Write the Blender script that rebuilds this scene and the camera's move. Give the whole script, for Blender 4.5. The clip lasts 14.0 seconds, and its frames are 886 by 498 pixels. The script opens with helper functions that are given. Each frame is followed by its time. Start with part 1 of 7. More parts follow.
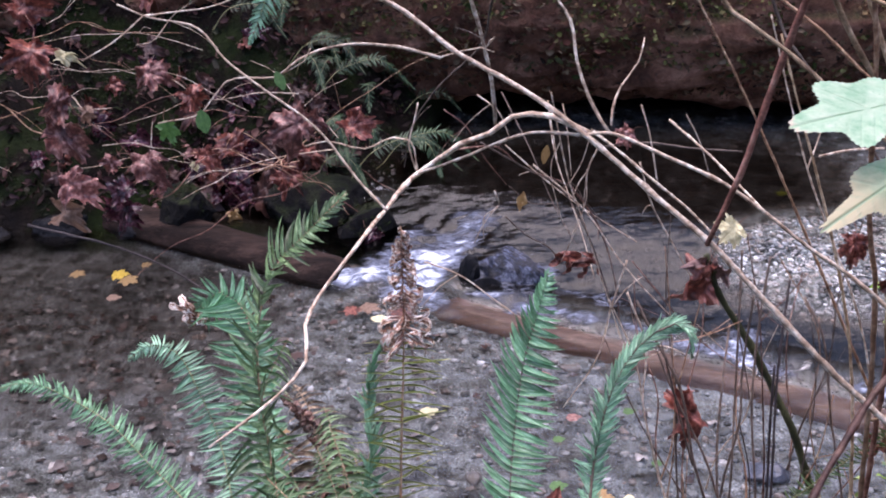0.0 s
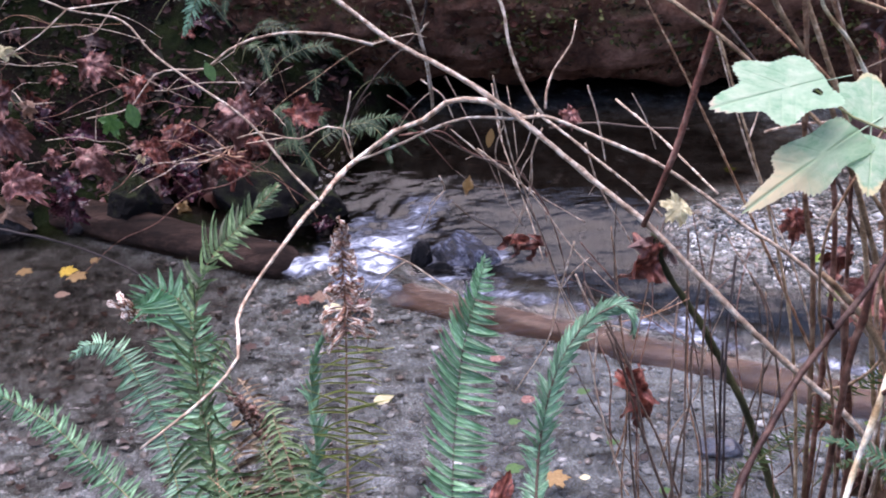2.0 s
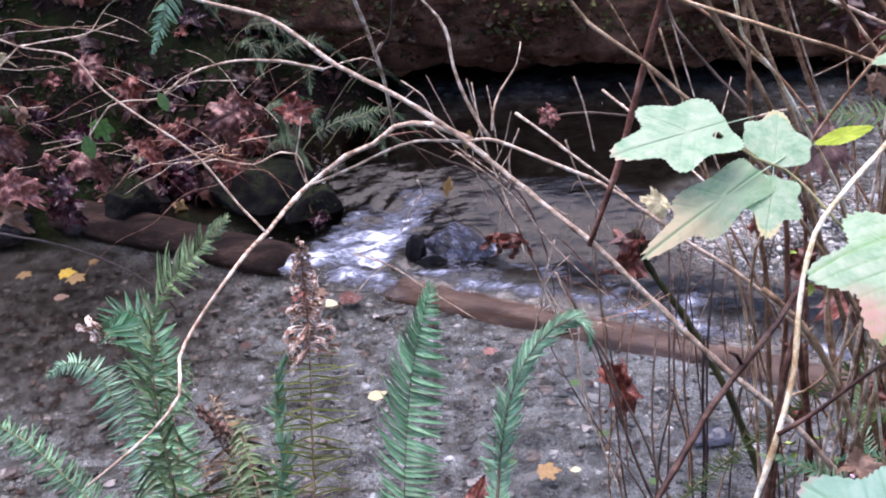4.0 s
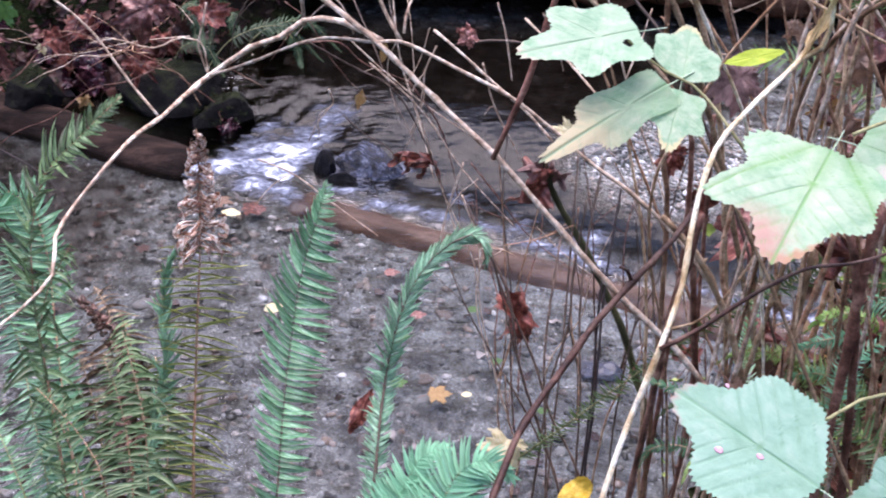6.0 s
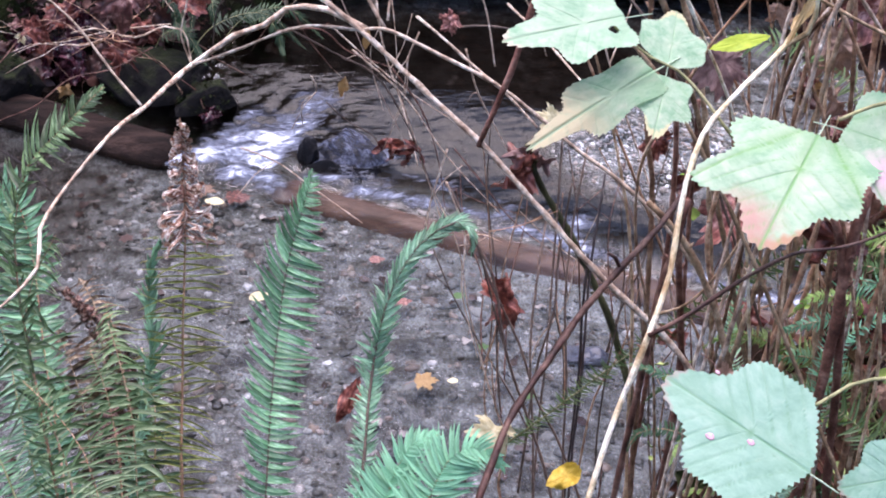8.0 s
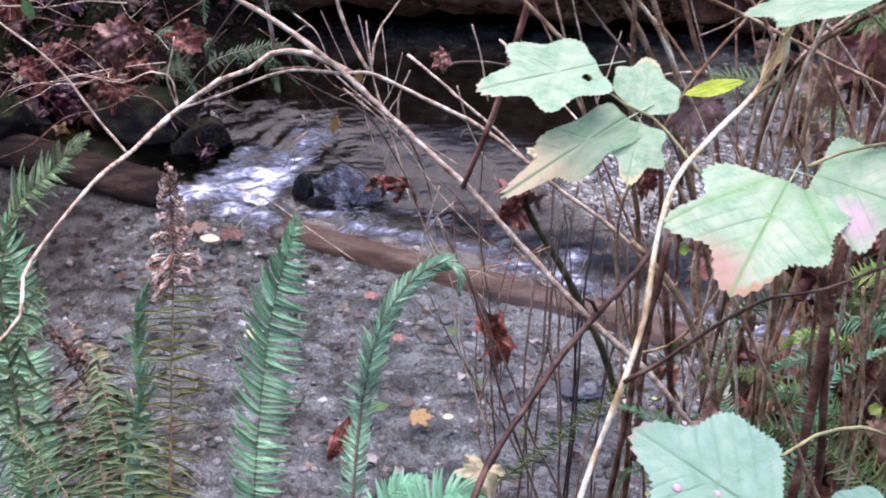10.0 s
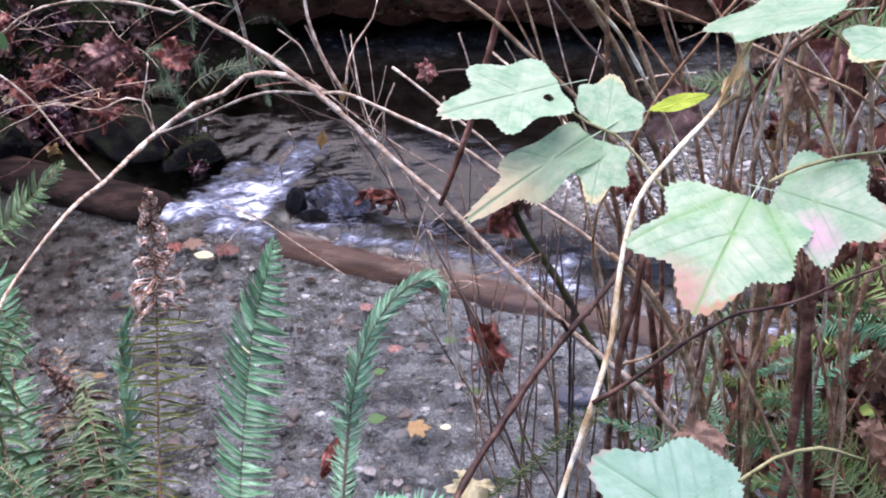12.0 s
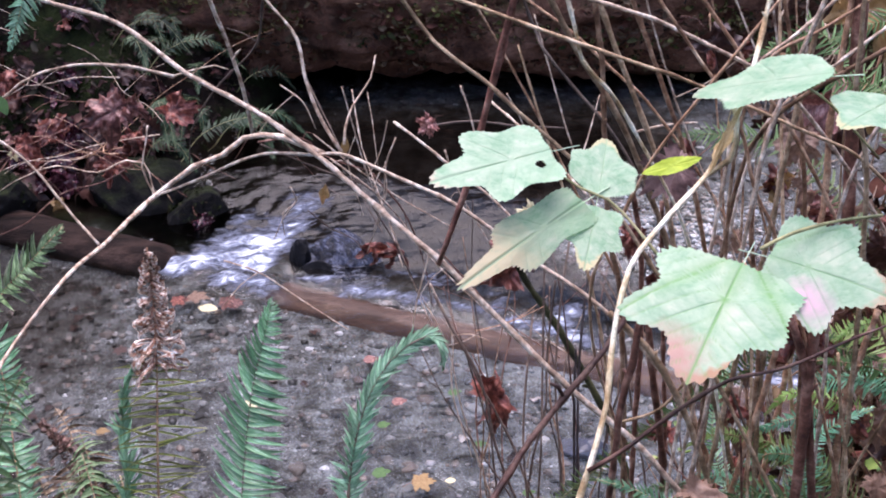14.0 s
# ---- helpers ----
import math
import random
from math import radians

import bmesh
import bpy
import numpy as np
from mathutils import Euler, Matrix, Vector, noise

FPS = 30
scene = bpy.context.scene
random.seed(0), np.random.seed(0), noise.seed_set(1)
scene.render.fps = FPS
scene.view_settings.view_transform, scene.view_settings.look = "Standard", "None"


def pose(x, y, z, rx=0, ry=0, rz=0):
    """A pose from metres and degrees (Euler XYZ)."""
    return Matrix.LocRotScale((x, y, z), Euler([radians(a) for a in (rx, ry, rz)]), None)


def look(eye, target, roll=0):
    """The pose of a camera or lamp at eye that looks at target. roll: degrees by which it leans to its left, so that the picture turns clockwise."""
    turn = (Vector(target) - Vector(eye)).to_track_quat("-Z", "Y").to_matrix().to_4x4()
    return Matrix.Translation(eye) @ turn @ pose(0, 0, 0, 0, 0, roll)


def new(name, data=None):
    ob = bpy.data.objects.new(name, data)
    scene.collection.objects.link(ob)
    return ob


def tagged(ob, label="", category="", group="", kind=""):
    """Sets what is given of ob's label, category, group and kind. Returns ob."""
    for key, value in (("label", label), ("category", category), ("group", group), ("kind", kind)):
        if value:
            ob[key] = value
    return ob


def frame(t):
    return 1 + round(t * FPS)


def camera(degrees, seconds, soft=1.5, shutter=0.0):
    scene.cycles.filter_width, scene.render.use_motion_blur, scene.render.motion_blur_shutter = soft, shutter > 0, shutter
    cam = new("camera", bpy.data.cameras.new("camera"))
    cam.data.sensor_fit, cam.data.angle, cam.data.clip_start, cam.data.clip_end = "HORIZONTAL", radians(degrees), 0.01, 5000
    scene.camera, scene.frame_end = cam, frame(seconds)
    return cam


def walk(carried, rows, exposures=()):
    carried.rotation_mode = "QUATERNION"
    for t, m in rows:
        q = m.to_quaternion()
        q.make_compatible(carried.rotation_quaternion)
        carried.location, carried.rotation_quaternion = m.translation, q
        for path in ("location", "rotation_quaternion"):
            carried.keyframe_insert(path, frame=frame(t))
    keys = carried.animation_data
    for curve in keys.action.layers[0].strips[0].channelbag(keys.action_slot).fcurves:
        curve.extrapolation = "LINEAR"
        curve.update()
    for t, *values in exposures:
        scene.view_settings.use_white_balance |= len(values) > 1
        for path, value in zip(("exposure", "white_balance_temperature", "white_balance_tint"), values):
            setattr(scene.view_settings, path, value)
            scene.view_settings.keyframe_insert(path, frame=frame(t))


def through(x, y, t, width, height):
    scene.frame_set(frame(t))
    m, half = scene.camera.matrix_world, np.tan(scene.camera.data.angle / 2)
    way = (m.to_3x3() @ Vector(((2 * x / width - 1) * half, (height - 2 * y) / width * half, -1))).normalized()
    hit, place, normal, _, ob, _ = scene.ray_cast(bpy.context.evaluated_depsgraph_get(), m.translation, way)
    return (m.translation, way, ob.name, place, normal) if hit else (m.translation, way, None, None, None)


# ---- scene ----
cam = camera(42.0, 14.0, soft=1.9, shutter=0.4)
PATH = [
    (0, (0.148, 0.015, 1.759), (0.05, 1.822, 0.906), -0.3),
    (0.5, (0.152, 0.016, 1.759), (0.061, 1.817, 0.895), -0.5),
    (1, (0.154, 0.018, 1.759), (0.074, 1.818, 0.891), -0.9),
    (1.5, (0.163, 0.023, 1.756), (0.108, 1.823, 0.887), -1.1),
    (2, (0.172, 0.026, 1.759), (0.145, 1.823, 0.88), -1.1),
    (2.5, (0.197, 0.034, 1.765), (0.188, 1.826, 0.876), -1.5),
    (2.7, (0.205, 0.025, 1.77), (0.199, 1.813, 0.874), -1.5),
    (4.8, (0.258, 0.031, 1.824), (0.174, 1.794, 0.884), -3.7),
    (5, (0.256, 0.032, 1.81), (0.194, 1.779, 0.837), -1.6),
    (5.5, (0.262, 0.043, 1.783), (0.284, 1.773, 0.78), 2.7),
    (6, (0.262, 0.042, 1.776), (0.36, 1.761, 0.758), 3.9),
    (6.5, (0.266, 0.042, 1.777), (0.416, 1.759, 0.762), 4.1),
    (7, (0.262, 0.04, 1.778), (0.393, 1.75, 0.749), 3.6),
    (7.5, (0.259, 0.043, 1.777), (0.386, 1.744, 0.733), 3.8),
    (9.8, (0.265, 0.045, 1.785), (0.392, 1.779, 0.796), 3.5),
    (10, (0.275, 0.045, 1.79), (0.4, 1.778, 0.799), 3.2),
    (10.5, (0.3, 0.052, 1.8), (0.418, 1.78, 0.8), 2.3),
    (11, (0.313, 0.055, 1.803), (0.428, 1.783, 0.802), 1.5),
    (11.5, (0.305, 0.052, 1.802), (0.425, 1.784, 0.808), 1.3),
    (12, (0.3, 0.052, 1.802), (0.421, 1.789, 0.818), 1.3),
    (12.5, (0.302, 0.052, 1.806), (0.416, 1.796, 0.833), 1.1),
    (13, (0.31, 0.055, 1.814), (0.419, 1.814, 0.868), 0.7),
    (13.5, (0.309, 0.057, 1.814), (0.418, 1.827, 0.89), 0.5),
    (14, (0.309, 0.057, 1.815), (0.42, 1.833, 0.902), 0.6),
]
walk(cam, [(t, look(eye, target, roll)) for t, eye, target, roll in PATH],
     [(0, 1.84, 6750, 25), (4, 1.84, 6750, 25), (6, 1.96, 6750, 24), (8, 1.96, 6750, 24), (10, 1.84, 6750, 25), (14, 1.84, 6750, 25)])

# ---- world and sun ----
world = bpy.data.worlds.new("overcast_sky")
scene.world = world
world.use_nodes = True
_wn = world.node_tree.nodes
_sky = _wn.new("ShaderNodeTexSky")
_sky.sky_type = "NISHITA"
_sky.sun_disc = False
_sky.sun_elevation = radians(75)
_sky.sun_rotation = radians(-34)
_sky.air_density, _sky.dust_density, _sky.ozone_density = 1.0, 1.0, 1.5
world.node_tree.links.new(_sky.outputs[0], _wn["Background"].inputs[0])
_wn["Background"].inputs[1].default_value = 0.13
sun = new("sun", bpy.data.lights.new("sun", "SUN"))
sun.data.energy, sun.data.angle, sun.data.color = 1.5, radians(65), (1.0, 0.95, 0.97)
sun.matrix_world = look((-0.6, 2.9, 6.0), (0, 2, 0))

# ---- materials ----
def nodes_of(name):
    m = bpy.data.materials.new(name)
    m.use_nodes = True
    nt = m.node_tree
    return m, nt, nt.nodes["Principled BSDF"]


def add(nt, kind, **values):
    n = nt.nodes.new("ShaderNode" + kind)
    for k, v in values.items():
        n.inputs[k].default_value = v
    return n


def ramp(nt, fac, stops):
    n = nt.nodes.new("ShaderNodeValToRGB")
    while len(n.color_ramp.elements) < len(stops):
        n.color_ramp.elements.new(0.5)
    for e, (p, c) in zip(n.color_ramp.elements, stops):
        e.position, e.color = p, (*c, 1)
    nt.links.new(fac, n.inputs[0])
    return n.outputs[0]


def blend(nt, fac, a, b, mode="MIX"):
    n = nt.nodes.new("ShaderNodeMix")
    n.data_type, n.blend_type = "RGBA", mode
    for v, i in ((fac, 0), (a, 6), (b, 7)):
        if isinstance(v, (int, float)):
            n.inputs[i].default_value = v
        elif isinstance(v, tuple):
            n.inputs[i].default_value = (*v, 1)
        else:
            nt.links.new(v, n.inputs[i])
    return n.outputs[2]


def grain(nt, scale, detail=6.0, rough=0.6, stretch=None, coords="Object"):
    t = nt.nodes.new("ShaderNodeTexCoord")
    n = add(nt, "TexNoise", Scale=scale, Detail=detail, Roughness=rough)
    out = t.outputs[coords]
    if stretch:
        mp = nt.nodes.new("ShaderNodeMapping")
        mp.inputs["Scale"].default_value = stretch
        nt.links.new(out, mp.inputs[0])
        out = mp.outputs[0]
    nt.links.new(out, n.inputs["Vector"])
    return n.outputs[0]


def relief(nt, bsdf, height, strength, distance=0.01):
    b = add(nt, "Bump", Strength=strength, Distance=distance)
    nt.links.new(height, b.inputs["Height"])
    nt.links.new(b.outputs[0], bsdf.inputs["Normal"])


def per_object(nt, col, amount=0.35):
    """Lightness that differs from one piece to the next."""
    o = nt.nodes.new("ShaderNodeObjectInfo")
    hsv = add(nt, "HueSaturation")
    mr = add(nt, "MapRange")
    mr.inputs[3].default_value, mr.inputs[4].default_value = 1 - amount, 1 + amount
    nt.links.new(o.outputs["Random"], mr.inputs[0])
    nt.links.new(mr.outputs[0], hsv.inputs["Value"])
    nt.links.new(col, hsv.inputs["Color"])
    return hsv.outputs[0]


def rough_surface(name, stops, scale, fine, bump, roughness=0.8, stretch=None, spec=0.3, vary=0.0, distance=0.004):
    m, nt, b = nodes_of(name)
    big, small = grain(nt, scale, 5, 0.6, stretch), grain(nt, fine, 4, 0.7, stretch)
    col = ramp(nt, big, stops)
    col = blend(nt, 0.8, col, ramp(nt, small, [(0.3, (0.4, 0.38, 0.36)), (0.7, (1.4, 1.4, 1.4))]), "MULTIPLY")
    if vary:
        col = per_object(nt, col, vary)
    nt.links.new(col, b.inputs["Base Color"])
    b.inputs["Roughness"].default_value = roughness
    b.inputs["Specular IOR Level"].default_value = spec
    relief(nt, b, small, bump, distance)
    return m


BARK_TAN = rough_surface("bark_tan", [(0.33, (0.2, 0.12, 0.08)), (0.48, (0.5, 0.36, 0.26)), (0.56, (0.68, 0.54, 0.42)), (0.66, (0.9, 0.8, 0.68))], 75, 260, 0.7, 0.55, vary=0.25, distance=0.002)
BARK_CREAM = rough_surface("bark_cream", [(0.36, (0.4, 0.26, 0.13)), (0.47, (0.76, 0.6, 0.37)), (0.6, (0.93, 0.86, 0.7))], 34, 220, 0.5, 0.5, vary=0.1, distance=0.002)
BARK_CANE = rough_surface("bark_cane", [(0.33, (0.12, 0.055, 0.03)), (0.5, (0.35, 0.19, 0.11)), (0.68, (0.62, 0.43, 0.29))], 50, 240, 0.6, 0.55, vary=0.45, distance=0.002)
BARK_RED = rough_surface("bark_red", [(0.33, (0.045, 0.018, 0.013)), (0.5, (0.155, 0.066, 0.046)), (0.68, (0.34, 0.19, 0.14))], 46, 240, 0.6, 0.45, vary=0.4, distance=0.002)
BARK_RUSSET = rough_surface("bark_russet", [(0.33, (0.08, 0.03, 0.022)), (0.5, (0.27, 0.11, 0.08)), (0.68, (0.45, 0.25, 0.19))], 46, 240, 0.6, 0.5, vary=0.1, distance=0.002)
BARK_WINE = rough_surface("bark_wine", [(0.33, (0.02, 0.008, 0.007)), (0.5, (0.065, 0.027, 0.02)), (0.68, (0.18, 0.1, 0.075))], 40, 240, 0.6, 0.45, vary=0.1, distance=0.002)
BARK_OLIVE = rough_surface("bark_olive", [(0.33, (0.15, 0.085, 0.045)), (0.5, (0.38, 0.25, 0.145)), (0.68, (0.62, 0.47, 0.32))], 50, 240, 0.6, 0.6, vary=0.4, distance=0.002)
BARK_DARK = rough_surface("bark_dark", [(0.3, (0.05, 0.035, 0.028)), (0.6, (0.13, 0.09, 0.07)), (0.8, (0.25, 0.19, 0.14))], 40, 220, 0.5, 0.6, vary=0.3, distance=0.002)
BARK_BLACK = rough_surface("bark_black", [(0.3, (0.015, 0.012, 0.014)), (0.8, (0.06, 0.045, 0.045))], 40, 220, 0.5, 0.6, distance=0.002)
MOSS_STEM = rough_surface("moss_stem", [(0.33, (0.022, 0.02, 0.012)), (0.52, (0.045, 0.05, 0.02)), (0.68, (0.085, 0.085, 0.035))], 14, 300, 0.9, 0.9, distance=0.003)
STALK_GREEN = rough_surface("stalk_green", [(0.3, (0.2, 0.22, 0.09)), (0.7, (0.38, 0.34, 0.18))], 30, 200, 0.2, 0.5, distance=0.001)
RIB_PALE = rough_surface("rib_pale", [(0.3, (0.36, 0.53, 0.35)), (0.7, (0.52, 0.64, 0.46))], 30, 200, 0.2, 0.5, distance=0.001)
WET_LOG = rough_surface("wet_log", [(0.33, (0.035, 0.019, 0.013)), (0.5, (0.07, 0.038, 0.026)), (0.68, (0.115, 0.075, 0.056))], 9, 60, 0.7, 0.55, (0.5, 1.6, 1.6), 0.3, distance=0.006)
# pale blue stops paint streaks of thin water and its sheen on the rock
WASHED_ROCK = rough_surface("washed_rock", [(0.38, (0.006, 0.007, 0.013)), (0.5, (0.02, 0.024, 0.042)), (0.55, (0.05, 0.06, 0.105)), (0.6, (0.13, 0.15, 0.21)), (0.64, (0.03, 0.036, 0.065))], 26, 90, 0.8, 0.12, (1, 2.2, 1), 0.5, distance=0.014)
# darker copy of the log wood for its left piece, shade put into the colour
SHADED_LOG = rough_surface("shaded_log", [(0.35, (0.008, 0.005, 0.004)), (0.5, (0.024, 0.014, 0.011)), (0.65, (0.06, 0.036, 0.028))], 6, 45, 0.8, 0.75, (0.3, 3, 3), 0.12, distance=0.008)
# wet black stone; shade over the bank rocks is darkened into it too
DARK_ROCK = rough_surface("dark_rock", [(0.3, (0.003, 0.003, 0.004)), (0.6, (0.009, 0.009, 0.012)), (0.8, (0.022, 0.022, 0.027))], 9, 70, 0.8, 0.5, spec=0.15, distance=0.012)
BLUE_ROCK = rough_surface("blue_rock", [(0.3, (0.02, 0.024, 0.038)), (0.7, (0.07, 0.08, 0.115))], 9, 90, 0.5, 0.3, spec=0.5, distance=0.004)


def mossy(name, base_stops, scale=7, low=0.35, high=0.6):
    """Bark or stone with moss on the faces that look up."""
    m, nt, b = nodes_of(name)
    big, small, fine = grain(nt, scale, 6), grain(nt, scale * 9, 5, 0.7), grain(nt, 420, 2)
    bare = blend(nt, 0.6, ramp(nt, big, base_stops), ramp(nt, small, [(0.3, (0.35, 0.35, 0.35)), (0.75, (1.4, 1.35, 1.3))]), "MULTIPLY")
    moss = ramp(nt, small, [(0.3, (0.01, 0.015, 0.005)), (0.55, (0.028, 0.04, 0.012)), (0.75, (0.075, 0.08, 0.025))])
    geo, sep = nt.nodes.new("ShaderNodeNewGeometry"), nt.nodes.new("ShaderNodeSeparateXYZ")
    nt.links.new(geo.outputs["Normal"], sep.inputs[0])
    s = add(nt, "Math")
    s.operation = "MULTIPLY_ADD"
    s.inputs[1].default_value = 0.45
    nt.links.new(sep.outputs[2], s.inputs[0])
    nt.links.new(big, s.inputs[2])
    mr = add(nt, "MapRange")
    mr.inputs[1].default_value, mr.inputs[2].default_value = low + 0.25, high + 0.3
    nt.links.new(s.outputs[0], mr.inputs[0])
    nt.links.new(blend(nt, mr.outputs[0], bare, moss), b.inputs["Base Color"])
    b.inputs["Roughness"].default_value = 0.85
    b.inputs["Specular IOR Level"].default_value = 0.15
    relief(nt, b, small, 1.0, 0.02)
    return m


LOG_BARK = mossy("log_bark", [(0.3, (0.04, 0.02, 0.014)), (0.48, (0.17, 0.078, 0.052)), (0.66, (0.38, 0.2, 0.14))])
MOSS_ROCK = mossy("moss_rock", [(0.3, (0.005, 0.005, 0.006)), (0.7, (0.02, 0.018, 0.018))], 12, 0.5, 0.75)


def soil_material():
    """Forest soil with moss, its near-black colours holding the bank's shade; silt and fine gravel where the stream
    runs.
    """
    m, nt, b = nodes_of("soil")
    big, small, tiny = grain(nt, 4, 5), grain(nt, 55, 5, 0.7), grain(nt, 160, 3, 0.7)
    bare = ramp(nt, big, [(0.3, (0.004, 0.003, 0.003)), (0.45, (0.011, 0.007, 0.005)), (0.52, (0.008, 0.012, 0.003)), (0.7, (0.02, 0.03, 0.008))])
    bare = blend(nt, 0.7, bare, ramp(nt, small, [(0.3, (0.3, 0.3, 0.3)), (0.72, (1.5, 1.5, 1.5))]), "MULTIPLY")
    silt = ramp(nt, tiny, [(0.3, (0.03, 0.032, 0.032)), (0.5, (0.096, 0.104, 0.106)), (0.72, (0.225, 0.243, 0.25))])
    silt = blend(nt, 0.8, silt, ramp(nt, grain(nt, 15, 4, 0.62, (0.9, 1.0, 1)), [(0.36, (0.22, 0.2, 0.18)), (0.45, (0.7, 0.66, 0.62)), (0.53, (1.1, 1.1, 1.1)), (0.64, (1.75, 1.75, 1.78))]), "MULTIPLY")
    a = nt.nodes.new("ShaderNodeAttribute")
    a.attribute_name = "bed"
    nt.links.new(blend(nt, a.outputs["Fac"], bare, silt), b.inputs["Base Color"])
    b.inputs["Roughness"].default_value = 0.85
    b.inputs["Specular IOR Level"].default_value = 0.1
    relief(nt, b, small, 1.0, 0.015)
    return m


SOIL = soil_material()


def island_stone(name, gain, objects=False):
    """Stream pebbles: each its own grey, brown or mauve."""
    m, nt, b = nodes_of(name)
    if objects:
        o = nt.nodes.new("ShaderNodeObjectInfo")
        r = o.outputs["Random"]
    else:
        r = nt.nodes.new("ShaderNodeNewGeometry").outputs["Random Per Island"]
    g = [(k[0] * gain * 1.07, k[1] * gain * 1.1, k[2] * gain * 1.17) for k in ((0.018, 0.019, 0.018), (0.06, 0.064, 0.06), (0.115, 0.122, 0.118), (0.13, 0.1, 0.08), (0.19, 0.2, 0.195), (0.34, 0.34, 0.33))]
    col = ramp(nt, r, [(0.0, g[0]), (0.25, g[1]), (0.5, g[2]), (0.68, g[3]), (0.93, g[4]), (1.0, g[5])])
    sp = grain(nt, 140, 4, 0.7)
    col = blend(nt, 0.5, col, ramp(nt, sp, [(0.3, (0.5, 0.5, 0.5)), (0.7, (1.3, 1.3, 1.3))]), "MULTIPLY")
    if not objects:
        col = blend(nt, 0.8, col, ramp(nt, grain(nt, 15, 4, 0.62, (0.9, 1.0, 1)), [(0.36, (0.28, 0.25, 0.23)), (0.45, (0.75, 0.71, 0.68)), (0.53, (1.1, 1.1, 1.1)), (0.64, (1.7, 1.7, 1.73))]), "MULTIPLY")
    nt.links.new(col, b.inputs["Base Color"])
    b.inputs["Roughness"].default_value = 0.45
    relief(nt, b, sp, 0.4, 0.003)
    return m


PEBBLE = island_stone("pebble", 1.0)
STONE = island_stone("stone", 0.7, True)
BAR_STONE = island_stone("bar_stone", 1.75)


def foliage(name, stops, vein=None, edge=None, gloss=0.45, through=0.3, vary=0.25, scale=40.0, blush=None):
    """A leaf: light passes through it, veins and withered margins follow its blade."""
    m, nt, b = nodes_of(name)
    n = grain(nt, scale, 5, 0.65, None, "Generated" if scale < 20 else "Object")
    col = ramp(nt, n, stops)
    if edge:
        a = nt.nodes.new("ShaderNodeAttribute")
        a.attribute_name = "margin"
        e = add(nt, "Math")
        e.operation = "MULTIPLY_ADD"
        e.inputs[1].default_value = edge[1]
        nt.links.new(n, e.inputs[0])
        nt.links.new(a.outputs["Fac"], e.inputs[2])
        mr = add(nt, "MapRange")
        mr.inputs[1].default_value, mr.inputs[2].default_value = edge[2], edge[2] + 0.18
        nt.links.new(e.outputs[0], mr.inputs[0])
        col = blend(nt, mr.outputs[0], col, edge[0])
    if blush:
        # a faded patch: its colour, place on the blade and reach
        t = nt.nodes.new("ShaderNodeTexCoord")
        far = add(nt, "VectorMath")
        far.operation = "DISTANCE"
        far.inputs[1].default_value = blush[1]
        nt.links.new(t.outputs["Object"], far.inputs[0])
        e = add(nt, "Math")
        e.operation = "MULTIPLY_ADD"
        e.inputs[1].default_value = 0.22
        nt.links.new(grain(nt, 9, 4), e.inputs[0])
        nt.links.new(far.outputs["Value"], e.inputs[2])
        mr = add(nt, "MapRange")
        mr.inputs[1].default_value, mr.inputs[2].default_value = blush[2] + 0.22, blush[2] + 0.02
        nt.links.new(e.outputs[0], mr.inputs[0])
        col = blend(nt, mr.outputs[0], col, blush[0])
    if vein:
        a = nt.nodes.new("ShaderNodeAttribute")
        a.attribute_name = "vein"
        col = blend(nt, a.outputs["Fac"], col, vein)
    if vary:
        col = per_object(nt, col, vary)
    nt.links.new(col, b.inputs["Base Color"])
    b.inputs["Roughness"].default_value = gloss
    b.inputs["Specular IOR Level"].default_value = 0.4
    relief(nt, b, n, 0.3, 0.002)
    tr = nt.nodes.new("ShaderNodeBsdfTranslucent")
    nt.links.new(col, tr.inputs[0])
    mx = nt.nodes.new("ShaderNodeMixShader")
    mx.inputs[0].default_value = through
    nt.links.new(b.outputs[0], mx.inputs[1])
    nt.links.new(tr.outputs[0], mx.inputs[2])
    nt.links.new(mx.outputs[0], nt.nodes["Material Output"].inputs[0])
    return m


FERN = foliage("fern_green", [(0.34, (0.08, 0.22, 0.1)), (0.5, (0.17, 0.37, 0.19)), (0.66, (0.42, 0.62, 0.44))], gloss=0.28, vary=0.42, scale=2.0)
FERN_LIVE = foliage("fern_live", [(0.3, (0.1, 0.17, 0.03)), (0.5, (0.24, 0.36, 0.1)), (0.7, (0.42, 0.52, 0.22))], vary=0.45)
FERN_LIME = foliage("fern_lime", [(0.34, (0.16, 0.3, 0.06)), (0.5, (0.34, 0.52, 0.16)), (0.66, (0.55, 0.7, 0.34))], gloss=0.28, vary=0.4, scale=2.0)
FERN_PALE = foliage("fern_pale", [(0.34, (0.14, 0.32, 0.18)), (0.5, (0.26, 0.47, 0.3)), (0.66, (0.52, 0.7, 0.53))], gloss=0.28, vary=0.5, scale=2.0)
FERN_OLIVE = foliage("fern_olive", [(0.34, (0.16, 0.2, 0.04)), (0.5, (0.29, 0.33, 0.09)), (0.66, (0.44, 0.43, 0.16))], vary=0.45, through=0.4, scale=2.0)
FERN_DEAD = foliage("fern_dead", [(0.38, (0.025, 0.01, 0.008)), (0.5, (0.13, 0.055, 0.04)), (0.6, (0.5, 0.34, 0.27))], vary=0.55, through=0.12, scale=3.0)
FERN_BROWN = foliage("fern_brown", [(0.36, (0.05, 0.028, 0.016)), (0.5, (0.16, 0.1, 0.06)), (0.62, (0.4, 0.31, 0.2))], vary=0.5, through=0.15, scale=2.5)
